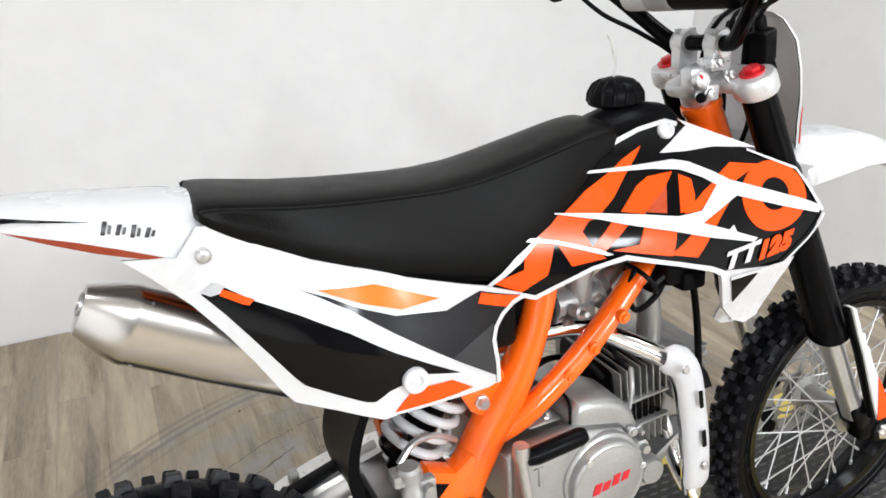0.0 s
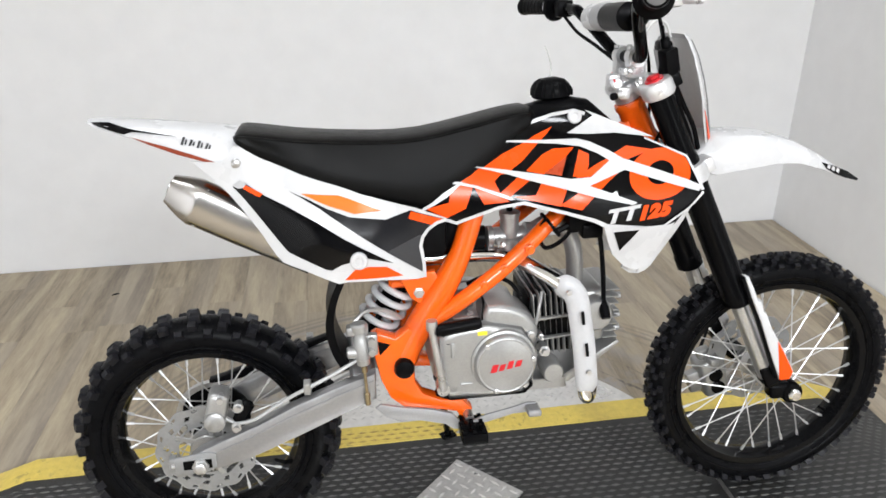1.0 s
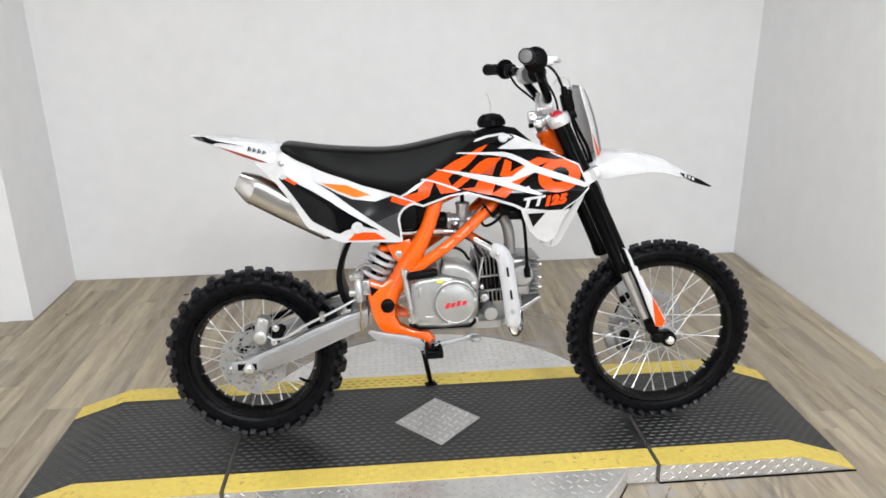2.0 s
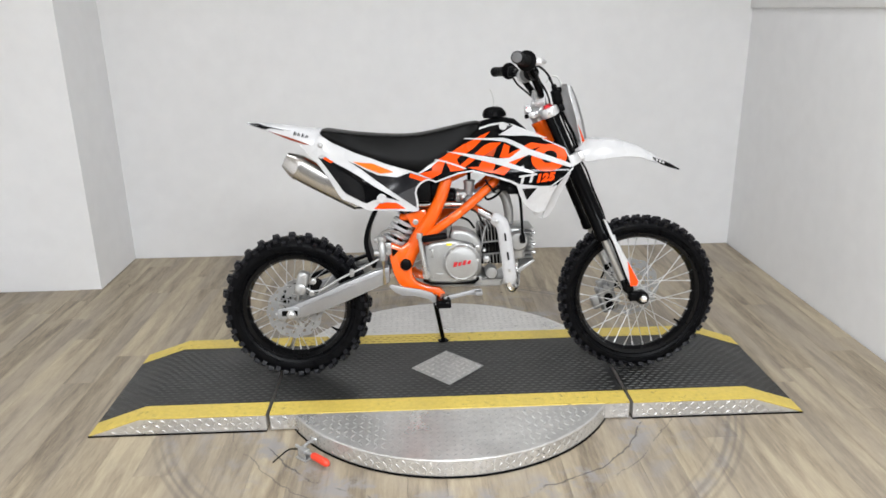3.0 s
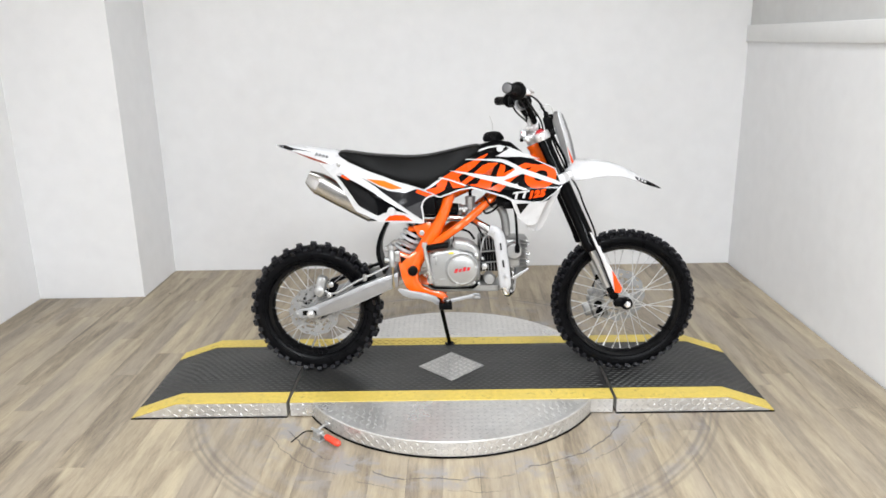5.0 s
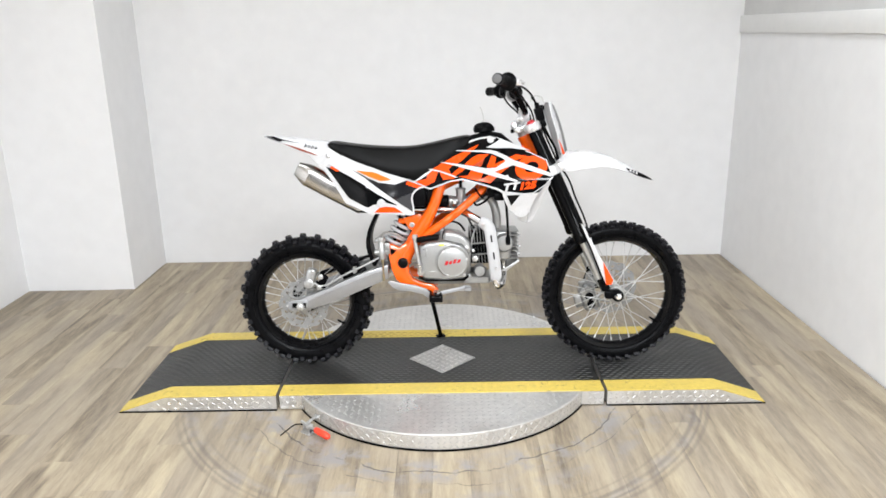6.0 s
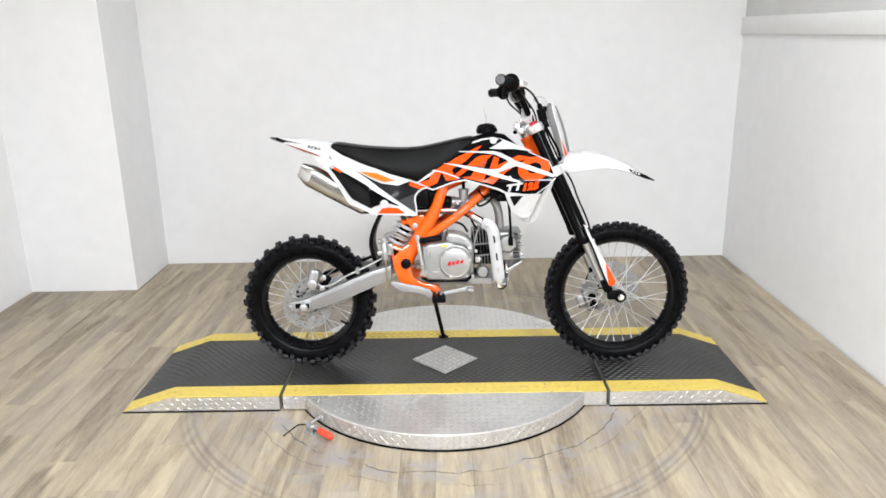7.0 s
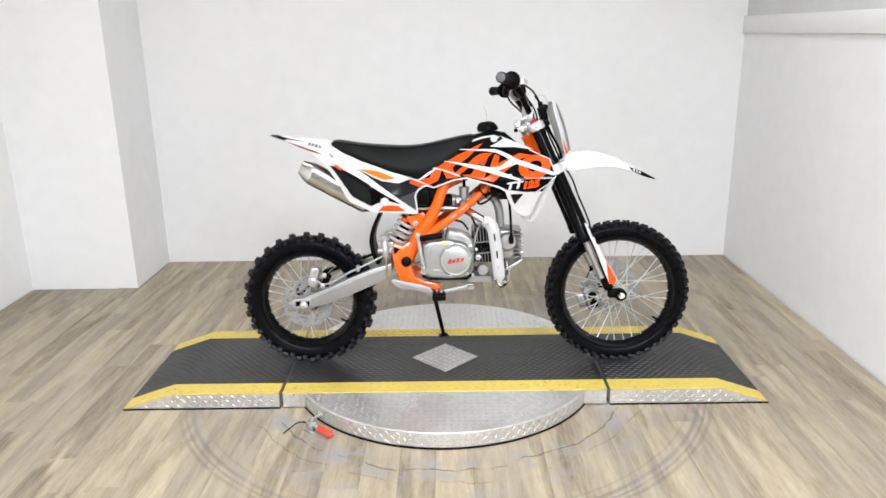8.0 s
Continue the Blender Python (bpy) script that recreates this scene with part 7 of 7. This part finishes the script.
# ---- floor planks ----
def plank_mesh(w, length, bm=None, at=(0, 0)):
    """One plank with eased edges, cut to length."""
    own = bm is None
    bm = bm or bmesh.new()
    c, gap = 0.00025, 0.0003
    v = []
    for z, s in ((-0.012, 0.0), (-c, 0.0), (0.0, c)):
        for x, y in ((0, 0), (1, 0), (1, 1), (0, 1)):
            v.append(bm.verts.new((at[0] + (w - gap) * x + (s if x == 0 else -s), at[1] + (length - gap) * y + (s if y == 0 else -s), z)))
    for a in (0, 4):
        for k in range(4):
            bm.faces.new((v[a + k], v[a + (k + 1) % 4], v[a + 4 + (k + 1) % 4], v[a + 4 + k]))
    bm.faces.new(v[8:12])
    return finish("plank", bm, WOOD, 20) if own else bm


def planks():
    w, length = 0.118, 0.92
    rng = random.Random(7)
    meshes = {}
    rest = bmesh.new()
    x = XL + 0.006
    while x < XR - 0.010:
        wide = min(w, XR - 0.007 - x)
        y = YF - rng.random() * length
        end = (YB if x + wide > XN + 0.001 else YN) - 0.006
        while y < end:
            lo, hi = max(y, YF), min(y + length, end)
            y += length
            if hi - lo < 0.004:
                continue
            if hi < -3.1:
                plank_mesh(wide, hi - lo, rest, (x, lo))
                continue
            key = (round(wide, 4), round(hi - lo, 4))
            if key not in meshes:
                meshes[key] = plank_mesh(wide, hi - lo)
            ob = new("plank", meshes[key])
            ob.parent = FLOOR
            ob.location = (x, lo, rng.uniform(-0.0001, 0.0))
        x += w
    ob = part("far_planks", rest, WOOD, FLOOR)
    ob["kind"] = "stuff"


planks()


# ---- small black chips added for the dark marks on the floor ----
CRUMBS = ((-1.09, 1.30, 0.014, 25), (-1.57, 1.13, 0.008, 70), (0.306, 0.881, 0.006, 10), (-0.296, 0.921, 0.006, 60), (1.44, 1.0, 0.006, 40))


def crumb(x, y, size, turn):
    root = thing("floor_mark_chip", "small black chip standing for a dark floor mark", "debris", pose(x, y, 0, 0, 0, turn), group="crumbs on the floor")
    bm = bmesh.new()
    prism(bm, [(-size, 0.0), (-size * 0.7, size * 0.22), (0, size * 0.3), (size * 0.8, size * 0.2), (size, 0.0)], -size * 0.25, size * 0.2, 0.0006, 1)
    part("crumb", bm, RUBBER, root)


for cx, cy, size, turn in CRUMBS:
    crumb(cx, cy, size, turn)
